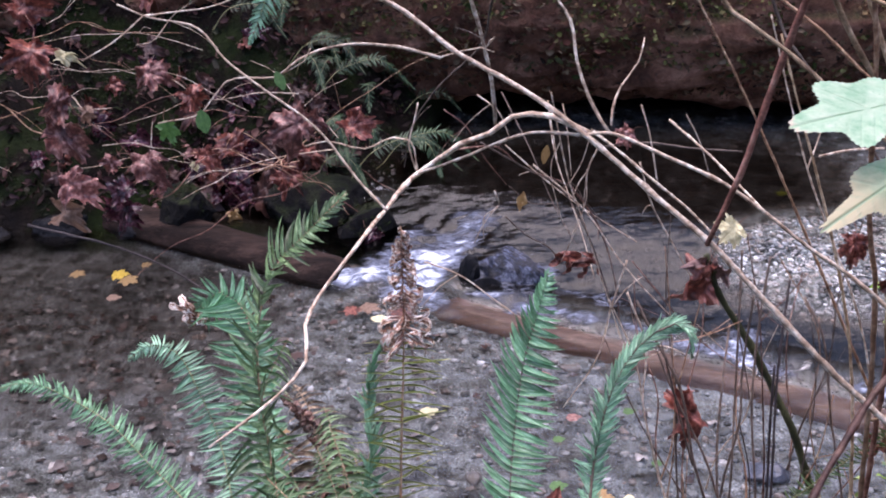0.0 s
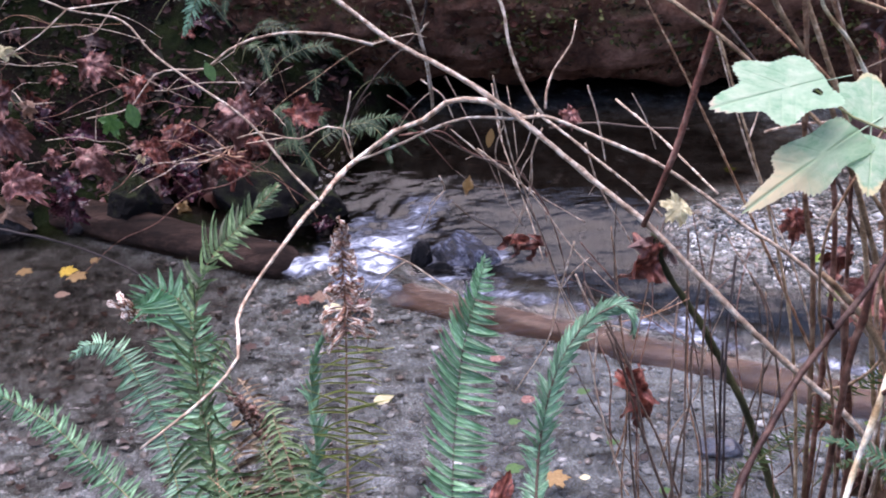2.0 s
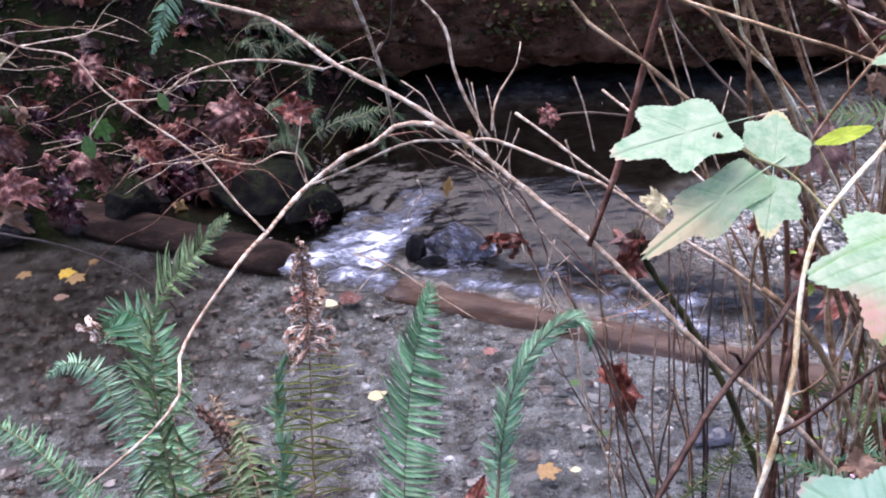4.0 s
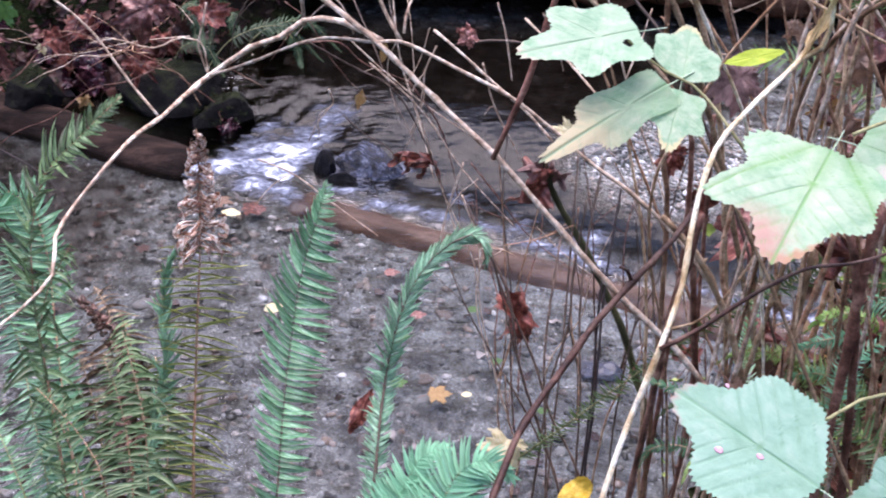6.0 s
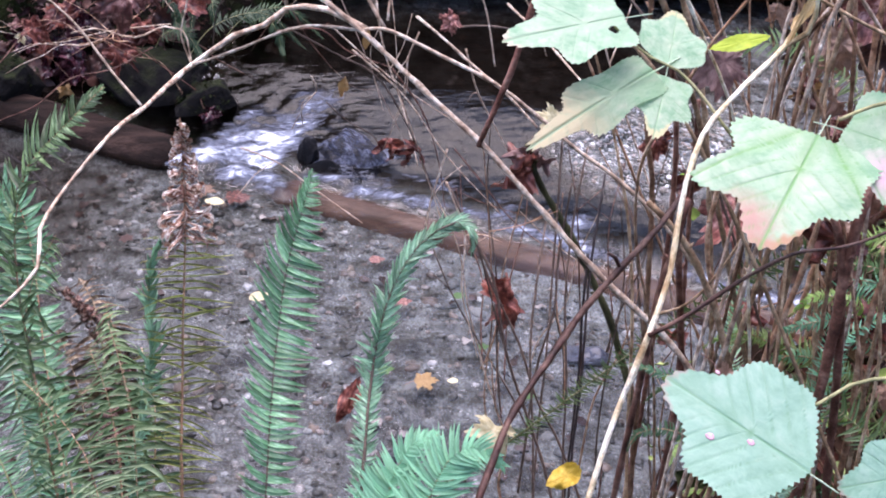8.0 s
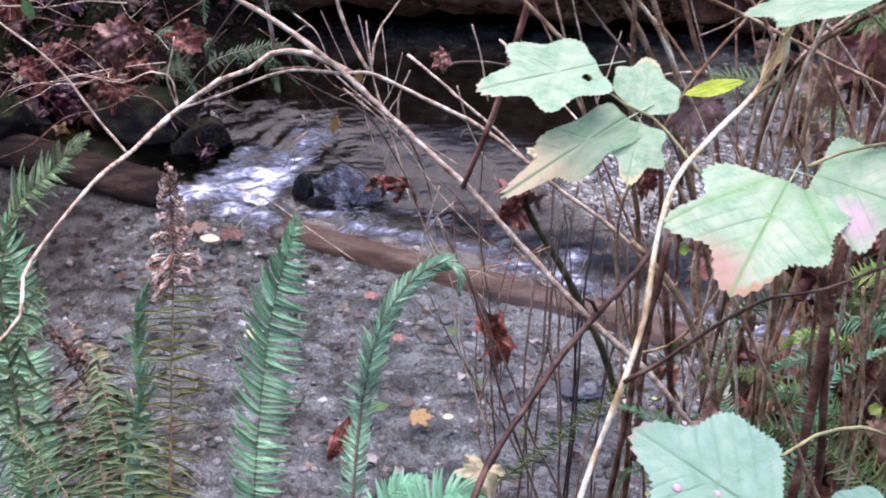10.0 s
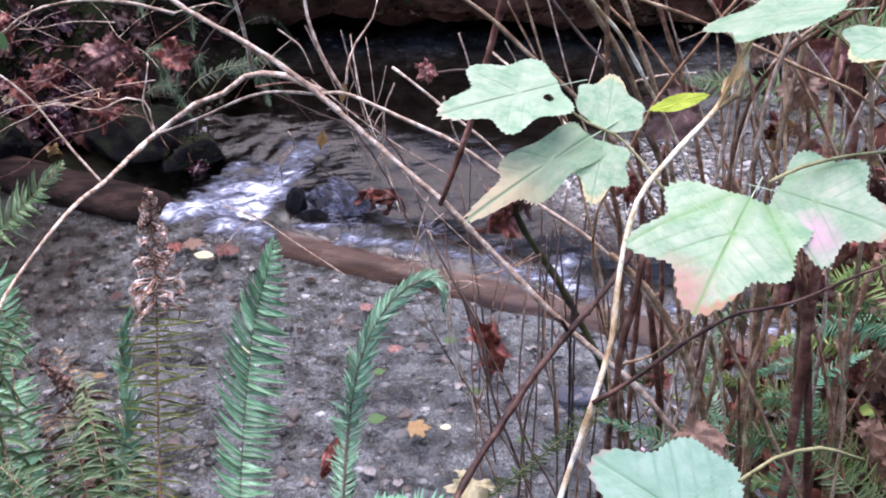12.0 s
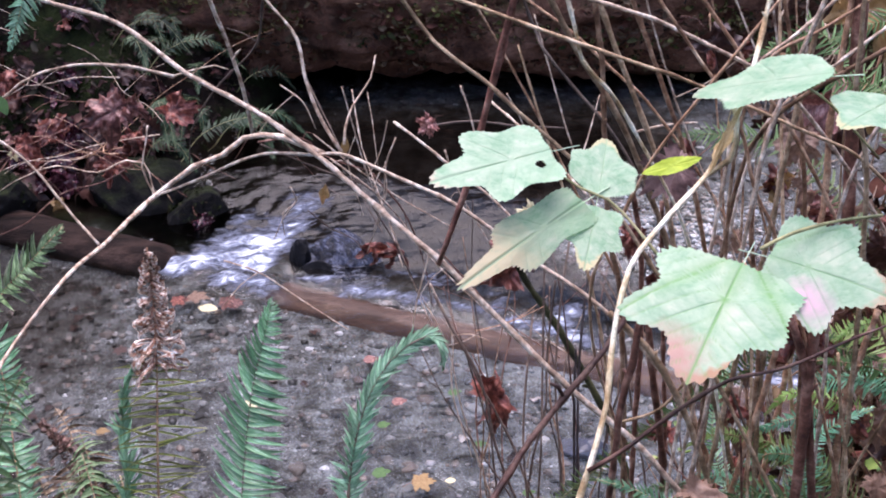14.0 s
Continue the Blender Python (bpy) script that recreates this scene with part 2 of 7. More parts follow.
FERN_DRY = foliage("fern_dry", [(0.38, (0.055, 0.02, 0.013)), (0.47, (0.27, 0.12, 0.075)), (0.53, (0.52, 0.34, 0.24)), (0.585, (0.98, 0.9, 0.8))], vary=0.45, through=0.2, scale=3.5)
FERN_DIM = foliage("fern_dim", [(0.34, (0.04, 0.085, 0.025)), (0.5, (0.11, 0.2, 0.07)), (0.66, (0.26, 0.36, 0.16))], gloss=0.4, vary=0.55, scale=2.0)
FERN_MOSS = foliage("fern_moss", [(0.34, (0.05, 0.095, 0.035)), (0.5, (0.13, 0.21, 0.09)), (0.66, (0.36, 0.45, 0.26))], gloss=0.32, vary=0.6, scale=2.0)
# the next two: sword fern greens with the far bank's shade put in
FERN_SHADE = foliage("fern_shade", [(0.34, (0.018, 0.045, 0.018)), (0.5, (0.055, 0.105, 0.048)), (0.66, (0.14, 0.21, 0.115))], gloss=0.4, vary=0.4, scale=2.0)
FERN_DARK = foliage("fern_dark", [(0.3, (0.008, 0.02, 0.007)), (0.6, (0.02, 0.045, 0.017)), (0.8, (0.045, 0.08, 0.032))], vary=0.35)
PALE = [(0.34, (0.24, 0.46, 0.27)), (0.48, (0.38, 0.57, 0.37)), (0.58, (0.47, 0.62, 0.43)), (0.68, (0.58, 0.67, 0.49))]
LEAF_TEAL = foliage("leaf_teal", [(0.3, (0.22, 0.43, 0.3)), (0.5, (0.3, 0.53, 0.39)), (0.7, (0.4, 0.6, 0.47))], (0.16, 0.36, 0.2), ((0.5, 0.33, 0.3), 0.6, 1.15), 0.42, 0.42, 0.08, 5)
LEAF_PALE = foliage("leaf_pale", PALE, (0.3, 0.51, 0.29), ((0.72, 0.64, 0.36), 0.7, 0.92), 0.42, 0.42, 0.08, 5)
LEAF_PALE_BROWN = foliage("leaf_pale_brown", PALE, (0.17, 0.42, 0.12), ((0.52, 0.3, 0.17), 0.85, 1.12), 0.42, 0.42, 0.05, 4, ((0.55, 0.33, 0.26), (0.9, -0.16, -0.08), 0.17))
LEAF_PALE_PINK = foliage("leaf_pale_pink", PALE, (0.24, 0.44, 0.22), ((0.6, 0.46, 0.3), 0.7, 1.12), 0.42, 0.42, 0.05, 4, ((0.76, 0.5, 0.56), (0.5, -0.3, 0.0), 0.15))
LEAF_YELLOWING = foliage("leaf_yellowing", PALE, (0.42, 0.6, 0.38), ((0.78, 0.68, 0.42), 0.7, 0.85), 0.42, 0.6, 0.05, 5, ((0.82, 0.72, 0.46), (0.95, 0.0, -0.1), 0.36))
LEAF_MINT = foliage("leaf_mint", PALE, (0.35, 0.54, 0.34), ((0.62, 0.55, 0.4), 0.8, 1.22), 0.42, 0.42, 0.08, 5)
SPOT = rough_surface("pink_spot", [(0.3, (0.5, 0.27, 0.34)), (0.7, (0.62, 0.4, 0.46))], 30, 200, 0.1, 0.5)
LEAF_LIME = foliage("leaf_lime", [(0.3, (0.3, 0.42, 0.03)), (0.7, (0.5, 0.6, 0.06))], scale=6)
LEAF_GREEN = foliage("leaf_green", [(0.3, (0.03, 0.09, 0.02)), (0.7, (0.09, 0.2, 0.05))], scale=6)
MAPLE_RUST = foliage("maple_rust", [(0.38, (0.045, 0.011, 0.009)), (0.52, (0.16, 0.045, 0.032)), (0.64, (0.36, 0.14, 0.1))], (0.07, 0.02, 0.014), None, 0.35, 0.12, 0.4, 6)
MAPLE_PINK = foliage("maple_pink", [(0.38, (0.07, 0.021, 0.019)), (0.52, (0.23, 0.088, 0.072)), (0.64, (0.52, 0.29, 0.245))], (0.1, 0.04, 0.035), None, 0.35, 0.12, 0.4, 6)
MAPLE_PURPLE = foliage("maple_purple", [(0.38, (0.012, 0.003, 0.006)), (0.52, (0.05, 0.013, 0.02)), (0.64, (0.15, 0.06, 0.075))], (0.03, 0.012, 0.012), None, 0.22, 0.08, 0.45, 6)
MAPLE_DARK = foliage("maple_dark", [(0.3, (0.025, 0.011, 0.009)), (0.7, (0.1, 0.045, 0.037))], None, None, 0.45, 0.1, 0.3, 9)
LEAF_PLUM = foliage("leaf_plum", [(0.3, (0.08, 0.038, 0.034)), (0.7, (0.24, 0.14, 0.125))], None, None, 0.5, 0.1, 0.1, 9)
LEAF_SHEATH = foliage("leaf_sheath", [(0.3, (0.35, 0.2, 0.08)), (0.55, (0.6, 0.42, 0.2)), (0.7, (0.8, 0.65, 0.4))], scale=9)
FERN_MINT = foliage("fern_mint", [(0.3, (0.1, 0.33, 0.17)), (0.5, (0.2, 0.5, 0.29)), (0.68, (0.42, 0.68, 0.48))], gloss=0.45, vary=0.25, scale=110)
LEAF_OCHRE = foliage("leaf_ochre", [(0.3, (0.24, 0.14, 0.05)), (0.7, (0.42, 0.27, 0.12))], scale=9)
LEAF_TAN = foliage("leaf_tan", [(0.3, (0.16, 0.09, 0.06)), (0.7, (0.34, 0.22, 0.16))], scale=9)
LEAF_CREAM = foliage("leaf_cream", [(0.3, (0.5, 0.42, 0.2)), (0.7, (0.78, 0.72, 0.48))], scale=7)
LEAF_YELLOW = foliage("leaf_yellow", [(0.3, (0.45, 0.27, 0.02)), (0.7, (0.75, 0.52, 0.08))], scale=7)


def water_material():
    m, nt, b = nodes_of("stream_water")
    nt.nodes.remove(b)
    g1 = grain(nt, 9, 3, 0.5, (0.55, 1.7, 1))
    g2 = grain(nt, 34, 3, 0.5, (0.6, 1.5, 1))
    h = add(nt, "Math")
    h.operation = "MULTIPLY_ADD"
    h.inputs[1].default_value = 0.35
    nt.links.new(g2, h.inputs[0])
    nt.links.new(g1, h.inputs[2])
    bump = add(nt, "Bump", Strength=0.34, Distance=0.018)
    nt.links.new(h.outputs[0], bump.inputs["Height"])
    clear = nt.nodes.new("ShaderNodeBsdfRefraction")
    # deeper water swallows more of the light; dark tints also paint the upper pool's shade
    a = nt.nodes.new("ShaderNodeAttribute")
    a.attribute_name = "depth"
    nt.links.new(ramp(nt, a.outputs["Fac"], [(0.0, (0.93, 0.95, 0.96)), (0.06, (0.84, 0.86, 0.88)), (0.14, (0.36, 0.33, 0.315)), (0.22, (0.11, 0.095, 0.09)), (0.5, (0.08, 0.062, 0.057))]), clear.inputs["Color"])
    clear.inputs["Roughness"].default_value = 0.15
    clear.inputs["IOR"].default_value = 1.25
    gloss = nt.nodes.new("ShaderNodeBsdfGlossy")
    gloss.inputs["Roughness"].default_value = 0.06
    fr = add(nt, "Fresnel", IOR=1.31)
    for s in (gloss, fr, clear):
        nt.links.new(bump.outputs[0], s.inputs["Normal"])
    w = nt.nodes.new("ShaderNodeMixShader")
    nt.links.new(fr.outputs[0], w.inputs[0])
    nt.links.new(clear.outputs[0], w.inputs[1])
    nt.links.new(gloss.outputs[0], w.inputs[2])
    # foam: streaks along the flow where the water breaks
    t = nt.nodes.new("ShaderNodeTexCoord")
    mp = nt.nodes.new("ShaderNodeMapping")
    mp.inputs["Rotation"].default_value = (0, 0, radians(-18))
    mp.inputs["Scale"].default_value = (13, 30, 8)
    nt.links.new(t.outputs["Object"], mp.inputs[0])
    n = add(nt, "TexNoise", Scale=1.0, Detail=6.0, Roughness=0.72, Distortion=0.8)
    nt.links.new(mp.outputs[0], n.inputs["Vector"])
    a = nt.nodes.new("ShaderNodeAttribute")
    a.attribute_name = "foam"
    # the streaks tear the water only where it breaks
    gate = add(nt, "MapRange")
    gate.inputs[2].default_value, gate.inputs[4].default_value = 0.3, 1.5
    nt.links.new(a.outputs["Fac"], gate.inputs[0])
    off = add(nt, "Math")
    off.operation = "SUBTRACT"
    off.inputs[1].default_value = 0.5
    nt.links.new(n.outputs[0], off.inputs[0])
    tear = add(nt, "Math")
    tear.operation = "MULTIPLY_ADD"
    nt.links.new(off.outputs[0], tear.inputs[0])
    nt.links.new(gate.outputs[0], tear.inputs[1])
    tear.inputs[2].default_value = 0.5
    s = add(nt, "Math")
    nt.links.new(tear.outputs[0], s.inputs[0])
    nt.links.new(a.outputs["Fac"], s.inputs[1])
    mr = add(nt, "MapRange")
    mr.inputs[1].default_value, mr.inputs[2].default_value = 0.78, 0.98
    nt.links.new(s.outputs[0], mr.inputs[0])
    white = nt.nodes.new("ShaderNodeBsdfPrincipled")
    sq = add(nt, "MapRange")
    sq.inputs[1].default_value, sq.inputs[2].default_value = 0.78, 1.5
    nt.links.new(s.outputs[0], sq.inputs[0])
    # torn water: thin and slate blue at its edges, white where it is thick with air
    nt.links.new(ramp(nt, sq.outputs[0], [(0.05, (0.022, 0.025, 0.037)), (0.3, (0.055, 0.064, 0.092)), (0.45, (0.13, 0.15, 0.205)), (0.58, (0.34, 0.38, 0.46)), (0.7, (0.66, 0.7, 0.78)), (0.88, (0.84, 0.87, 0.92))]), white.inputs["Base Color"])
    white.inputs["Roughness"].default_value = 0.4
    bump2 = add(nt, "Bump", Strength=0.7, Distance=0.03)
    nt.links.new(n.outputs[0], bump2.inputs["Height"])
    nt.links.new(bump2.outputs[0], white.inputs["Normal"])
    f = nt.nodes.new("ShaderNodeMixShader")
    nt.links.new(mr.outputs[0], f.inputs[0])
    nt.links.new(w.outputs[0], f.inputs[1])
    nt.links.new(white.outputs[0], f.inputs[2])
    nt.links.new(f.outputs[0], nt.nodes["Material Output"].inputs[0])
    return m


WATER = water_material()


# ---- the lie of the land ----
def smooth(a, b, v):
    v = min(1.0, max(0.0, (v - a) / (b - a)))
    return v * v * (3 - 2 * v)


def upstream(x, y):
    """Metres upstream of the sunken log."""
    return (x + 0.4) * 0.4308 + (y - 3.5) * 0.9024


def fbm(x, y, s, seed=0.0):
    return noise.fractal((x * s, y * s, seed), 0.9, 2.0, 4)


def level(x, y):
    """The height of the water's surface."""
    d = upstream(x, y)
    return 0.0 if d < 0 else 0.03 * smooth(0.0, 0.12, d) + 0.11 * smooth(0.18, 0.75, d)


def falling(x, y):
    """How much the water breaks: at the cascade, which fans out to one side, and in a torn line behind the log."""
    k = 4.0 - y
    across = abs(x - 0.1 + 0.55 * k + 0.04 * fbm(x, y, 6, 6)) / (0.07 + 0.14 * smooth(0.0, 0.25, k))
    c = smooth(1.2, 0.45, across) * smooth(0.0, 0.2, k) * smooth(0.63, 0.56, k)
    c *= (0.43 + 0.28 * smooth(0.18, 0.45, k)) * (0.88 + 0.42 * fbm(x * 1.2, y * 1.5, 6, 8))
    d = upstream(x, y)
    line = smooth(0.05, 0.0, abs(d - 0.075 - 0.02 * fbm(x, y, 4, 12))) * smooth(-0.05, 0.08, x) * (0.5 + 0.55 * fbm(x, y, 5, 3))
    torn = smooth(0.22, 0.05, abs(d - 0.13)) * smooth(0.0, 0.2, x) * smooth(1.5, 0.9, x) * (0.22 + 0.5 * fbm(x, y, 7, 14))
    lip = smooth(0.09, 0.02, abs(d + 0.02)) * smooth(-0.5, -0.36, x) * smooth(0.05, -0.08, x) * (0.55 + 0.4 * fbm(x, y, 6, 15))
    wash = smooth(1.3, 0.6, math.hypot((x - 0.16) / 0.2, (y - 3.5) / 0.13)) * (0.36 + 0.5 * fbm(x, y, 8, 21))
    return max(c, line, torn, lip, wash, 0.0)


def land(x, y):
    d = upstream(x, y)
    # upper pool dug extra deep so the water's dark tint stands in for shade
    z = level(x, y) - 0.05 + 0.018 * fbm(x, y, 3.0) - 0.2 * smooth(0.06, 0.28, d) * smooth(4.9, 4.2, y) * smooth(1.7, 1.1, x)
    z -= 0.078 * smooth(-0.3, -0.8, x) * smooth(-0.05, -0.2, d) * smooth(2.3, 3.0, y)
    # gravel bar in the far pool
    q = ((x - 1.3) / 0.5) ** 2 + ((y - 3.5) / 0.38) ** 2
    z += (level(x, y) - 0.011 + 0.022 * fbm(x, y, 9, 31) - z) * smooth(1.3, 0.4, q)
    # steep left bank
    b = min(y - 3.83 + 0.06 * math.sin(x * 7), -0.22 - x + (y - 4) * 0.15) + 0.05 * fbm(x, y, 2.2, 5)
    if b > 0:
        z += 0.09 * smooth(0, 0.06, b) + 0.85 * b + 0.06 * fbm(x, y, 4.0, 9) * smooth(0, 0.3, b)
    # right bank under the thicket
    r = x - (1.02 + (y - 1.8) * 0.5) + 0.06 * fbm(x, y, 2.0, 7)
    if r > 0 and y < 3.4:
        z += (0.07 * smooth(0, 0.08, r) + 0.3 * r) * smooth(3.3, 2.7, y)
    # near bank
    n = 1.62 - y + 0.08 * math.sin(x * 3 + 1) + 0.05 * fbm(x, y, 2.0, 11)
    if n > 0:
        z += 0.07 * smooth(0, 0.1, n) + 0.3 * min(n, 1.0) + 0.04 * fbm(x, y, 3.0, 4)
    # far bank behind the fallen log, and an unseen slope added to block low sky
    k = y - 5.16
    if k > 0:
        z += 2.6 * min(k, 0.42) + 0.65 * min(max(k - 0.42, 0), 14) + 0.1 * fbm(x, y, 1.2, 2) * smooth(0, 1, k)
    # unseen rise added behind the path to keep out low sky
    if y < -1.5:
        z += 0.35 * min(-1.5 - y, 9)
    return z


def spread(lo, a, b, hi, fine, coarse):
    """Grid lines, fine between a and b, widening beyond."""
    v, out = a, []
    while v < b:
        out.append(v)
        v += fine
    out.append(b)
    step, v = coarse, b
    while v < hi:
        v += step
        step *= 1.5
        out.append(v)
    step, v = coarse, a
    while v > lo:
        v -= step
        step *= 1.5
        out.insert(0, v)
    return out


def sheet(name, xs, ys, height, material, label, attribute=None):
    verts = [(x, y, height(x, y)) for y in ys for x in xs]
    w = len(xs)
    faces = [(j * w + i, j * w + i + 1, (j + 1) * w + i + 1, (j + 1) * w + i) for j in range(len(ys) - 1) for i in range(w - 1)]
    me = bpy.data.meshes.new(name)
    me.from_pydata(verts, [], faces)
    me.polygons.foreach_set("use_smooth", [True] * len(faces))
    if attribute:
        at = me.attributes.new(attribute[0], "FLOAT", "POINT")
        at.data.foreach_set("value", [attribute[1](x, y) for y in ys for x in xs])
    me.materials.append(material)
    return tagged(new(name, me), label, kind="structure")


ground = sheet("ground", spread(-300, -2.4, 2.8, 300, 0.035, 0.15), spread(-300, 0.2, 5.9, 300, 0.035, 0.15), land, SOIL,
               "wet forest soil with shade in its dark colour, and gravelly stream bed", ("bed", lambda x, y: smooth(0.03, -0.02, land(x, y) - level(x, y)) * smooth(5.4, 5.0, y) * smooth(0.02, -0.1, min(y - 3.83, -0.22 - x + (y - 4) * 0.15))))


def surface(x, y):
    c = falling(x, y)
    d = upstream(x, y)
    z = level(x, y) + 0.004 * fbm(x, y, 7, 2) + c * (0.03 * fbm(x, y * 1.2, 5, 1) + 0.022 * fbm(x, y * 1.4, 15, 4))
    return z + 0.035 * smooth(0.1, 0.0, abs(d)) * smooth(-0.45, -0.35, x) * smooth(0.05, -0.05, x)


water = sheet("water", spread(-60, -1.9, 2.3, 60, 0.016, 0.15), spread(0.9, 1.5, 4.9, 5.6, 0.016, 0.15), surface, WATER,
              "clear shallow stream water breaking white over a drop", ("foam", falling))
_deep = water.data.attributes.new("depth", "FLOAT", "POINT")
_deep.data.foreach_set("value", [max(0.0, v.co.z - land(v.co.x, v.co.y)) for v in water.data.vertices])
water.visible_shadow = False


# ---- building blocks ----
def part(name, me, parent, label="", matrix=None):
    ob = new(name, me)
    ob.parent = parent
    if matrix is not None:
        ob.matrix_local = matrix
    if label:
        ob["label"] = label
    return ob


def mesh_from(name, verts, faces, material, smoothed=True):
    me = bpy.data.meshes.new(name)
    me.from_pydata([tuple(v) for v in verts], [], faces)
    me.polygons.foreach_set("use_smooth", [smoothed] * len(faces))
    me.materials.append(material)
    return me


def curve_points(ctrl, step):
    """A smooth line through the control points, with even steps."""
    p = [Vector(c) for c in ctrl]
    p = [p[0] * 2 - p[1], *p, p[-1] * 2 - p[-2]]
    out = []
    for a, b, c, d in zip(p, p[1:], p[2:], p[3:]):
        e, f, g = max((b - a).length, 1e-5), max((c - b).length, 1e-5), max((d - c).length, 1e-5)
        u, v = ((c - b) / f + (b - a) / e) * 0.5 * f, ((d - c) / g + (c - b) / f) * 0.5 * f
        n = max(1, int(f / step))
        for i in range(n):
            t = i / n
            out.append(b * (2 * t ** 3 - 3 * t * t + 1) + u * (t ** 3 - 2 * t * t + t) + c * (3 * t * t - 2 * t ** 3) + v * (t ** 3 - t * t))
    return out + [p[-2]]


def tube(name, ctrl, r0, r1, material, rng, knots=0.07, sides=7, step=None):
    """A woody stem: slightly crooked, thickened at its buds, closed at both ends."""
    line = curve_points(ctrl, step or max(0.012, min(0.03, r0 * 5)))
    n = len(line)
    verts, faces, run = [], [], 0.0
    across = Vector((0.3, 0.2, 1))
    phase = rng.random() * knots
    for i, p in enumerate(line):
        ahead = (line[min(i + 1, n - 1)] - line[max(i - 1, 0)]).normalized()
        if i:
            run += (p - line[i - 1]).length
        side = ahead.cross(across)
        side = side.normalized() if side.length > 1e-4 else Vector((1, 0, 0))
        across = side.cross(ahead).normalized()
        r = r0 + (r1 - r0) * i / max(1, n - 1)
        k = abs(((run + phase) / knots) % 1 - 0.5)
        r *= 1 + 0.3 * smooth(0.1, 0.0, k) + 0.1 * rng.uniform(-1, 1)
        off = (side * rng.uniform(-1, 1) + across * rng.uniform(-1, 1)) * r * 0.15
        for s in range(sides):
            a = 2 * math.pi * s / sides
            verts.append(p + off + (side * math.cos(a) + across * math.sin(a)) * r)
        if i:
            b = (i - 1) * sides
            faces += [(b + s, b + (s + 1) % sides, b + sides + (s + 1) % sides, b + sides + s) for s in range(sides)]
    faces += [tuple(range(sides - 1, -1, -1)), tuple(range((n - 1) * sides, n * sides))]
    return mesh_from(name, verts, faces, material)


def rooted(ctrl):
    """Carries the last control point on down into the ground."""
    p, q = Vector(ctrl[-1]), Vector(ctrl[-2])
    d = (p - q).normalized()
    d.z = min(d.z, -0.8)
    d.x, d.y = d.x * 0.7, d.y * 0.7
    out, floor = list(ctrl), land(p.x, p.y)
    if p.z > floor:
        for i in range(400):
            p = p + d * 0.01
            if p.z < land(p.x, p.y) - 0.02:
                break
        if (p - Vector(ctrl[-1])).length > 0.25:
            out.append(tuple((p + Vector(ctrl[-1])) / 2 + Vector((0, 0.02, 0))))
        out.append(tuple(p))
    return out


BUDS = {}


def bud_mesh(material):
    """A small pointed bud, one unit high."""
    if material.name not in BUDS:
        verts = [(math.cos(a * 1.0472) * w, math.sin(a * 1.0472) * w, z) for w, z in ((0.6, -0.9), (0.75, -0.1), (0.5, 0.6)) for a in range(6)] + [(0.1, 0, 1.1)]
        faces = [(k + a, k + (a + 1) % 6, k + 6 + (a + 1) % 6, k + 6 + a) for k in (0, 6) for a in range(6)] + [(12 + a, 12 + (a + 1) % 6, 18) for a in range(6)]
        BUDS[material.name] = mesh_from("bud", verts, faces, material)
    return BUDS[material.name]


def cane(name, label, ctrl, r0, r1, material, twigs=(), group=""):
    """A cane or branch, standing or lying: its stem, the twigs that fork from it, and buds and broken stubs at its joints."""
    rng = random.Random(label + str(ctrl[0]))
    if group in ("thicket canes", "dark sticks") or name == "arching_branch":
        ctrl = rooted(ctrl)
    ob = tagged(new(name), label, "branch", group)
    ob.matrix_world = Matrix.Translation(ctrl[-1])
    home = ob.matrix_world.inverted()
    part("stem", tube("stem", ctrl, r0, r1, material, rng), ob, "", home)
    for pts, a, b in twigs:
        part("side_twig", tube("side_twig", pts, a, b, material, rng, 0.05, 6), ob, "", home)
    if name in ("cane", "arching_branch"):
        near = group == "thicket canes" or name == "arching_branch"
        line = curve_points(ctrl, 0.01)
        i = rng.randrange(5, 12) if near else rng.randrange(20, 50)
        while i < len(line) - 6:
            r = r0 + (r1 - r0) * i / len(line)
            ahead = (line[i + 1] - line[i]).normalized()
            turn = rng.uniform(0, 6.28)
            side = ahead.cross(Vector((0.2, 0.4, 1))).normalized()
            way = (side * math.cos(turn) + side.cross(ahead) * math.sin(turn) - ahead * 0.7).normalized()
            x = way.cross(ahead).normalized()
            m = Matrix((x * r * 0.9, x.cross(way) * r * 0.9, way * r * rng.uniform(1.2, 2.6 if near else 3.5))).transposed().to_4x4()
            m.translation = line[i] + way * r * 0.9
            part("bud", bud_mesh(material), ob, "", home @ m)
            i += rng.randrange(18, 42) if near else rng.randrange(40, 90)
    return ob


# ferns ----------------------------------------------------------------
PINNAE = {}


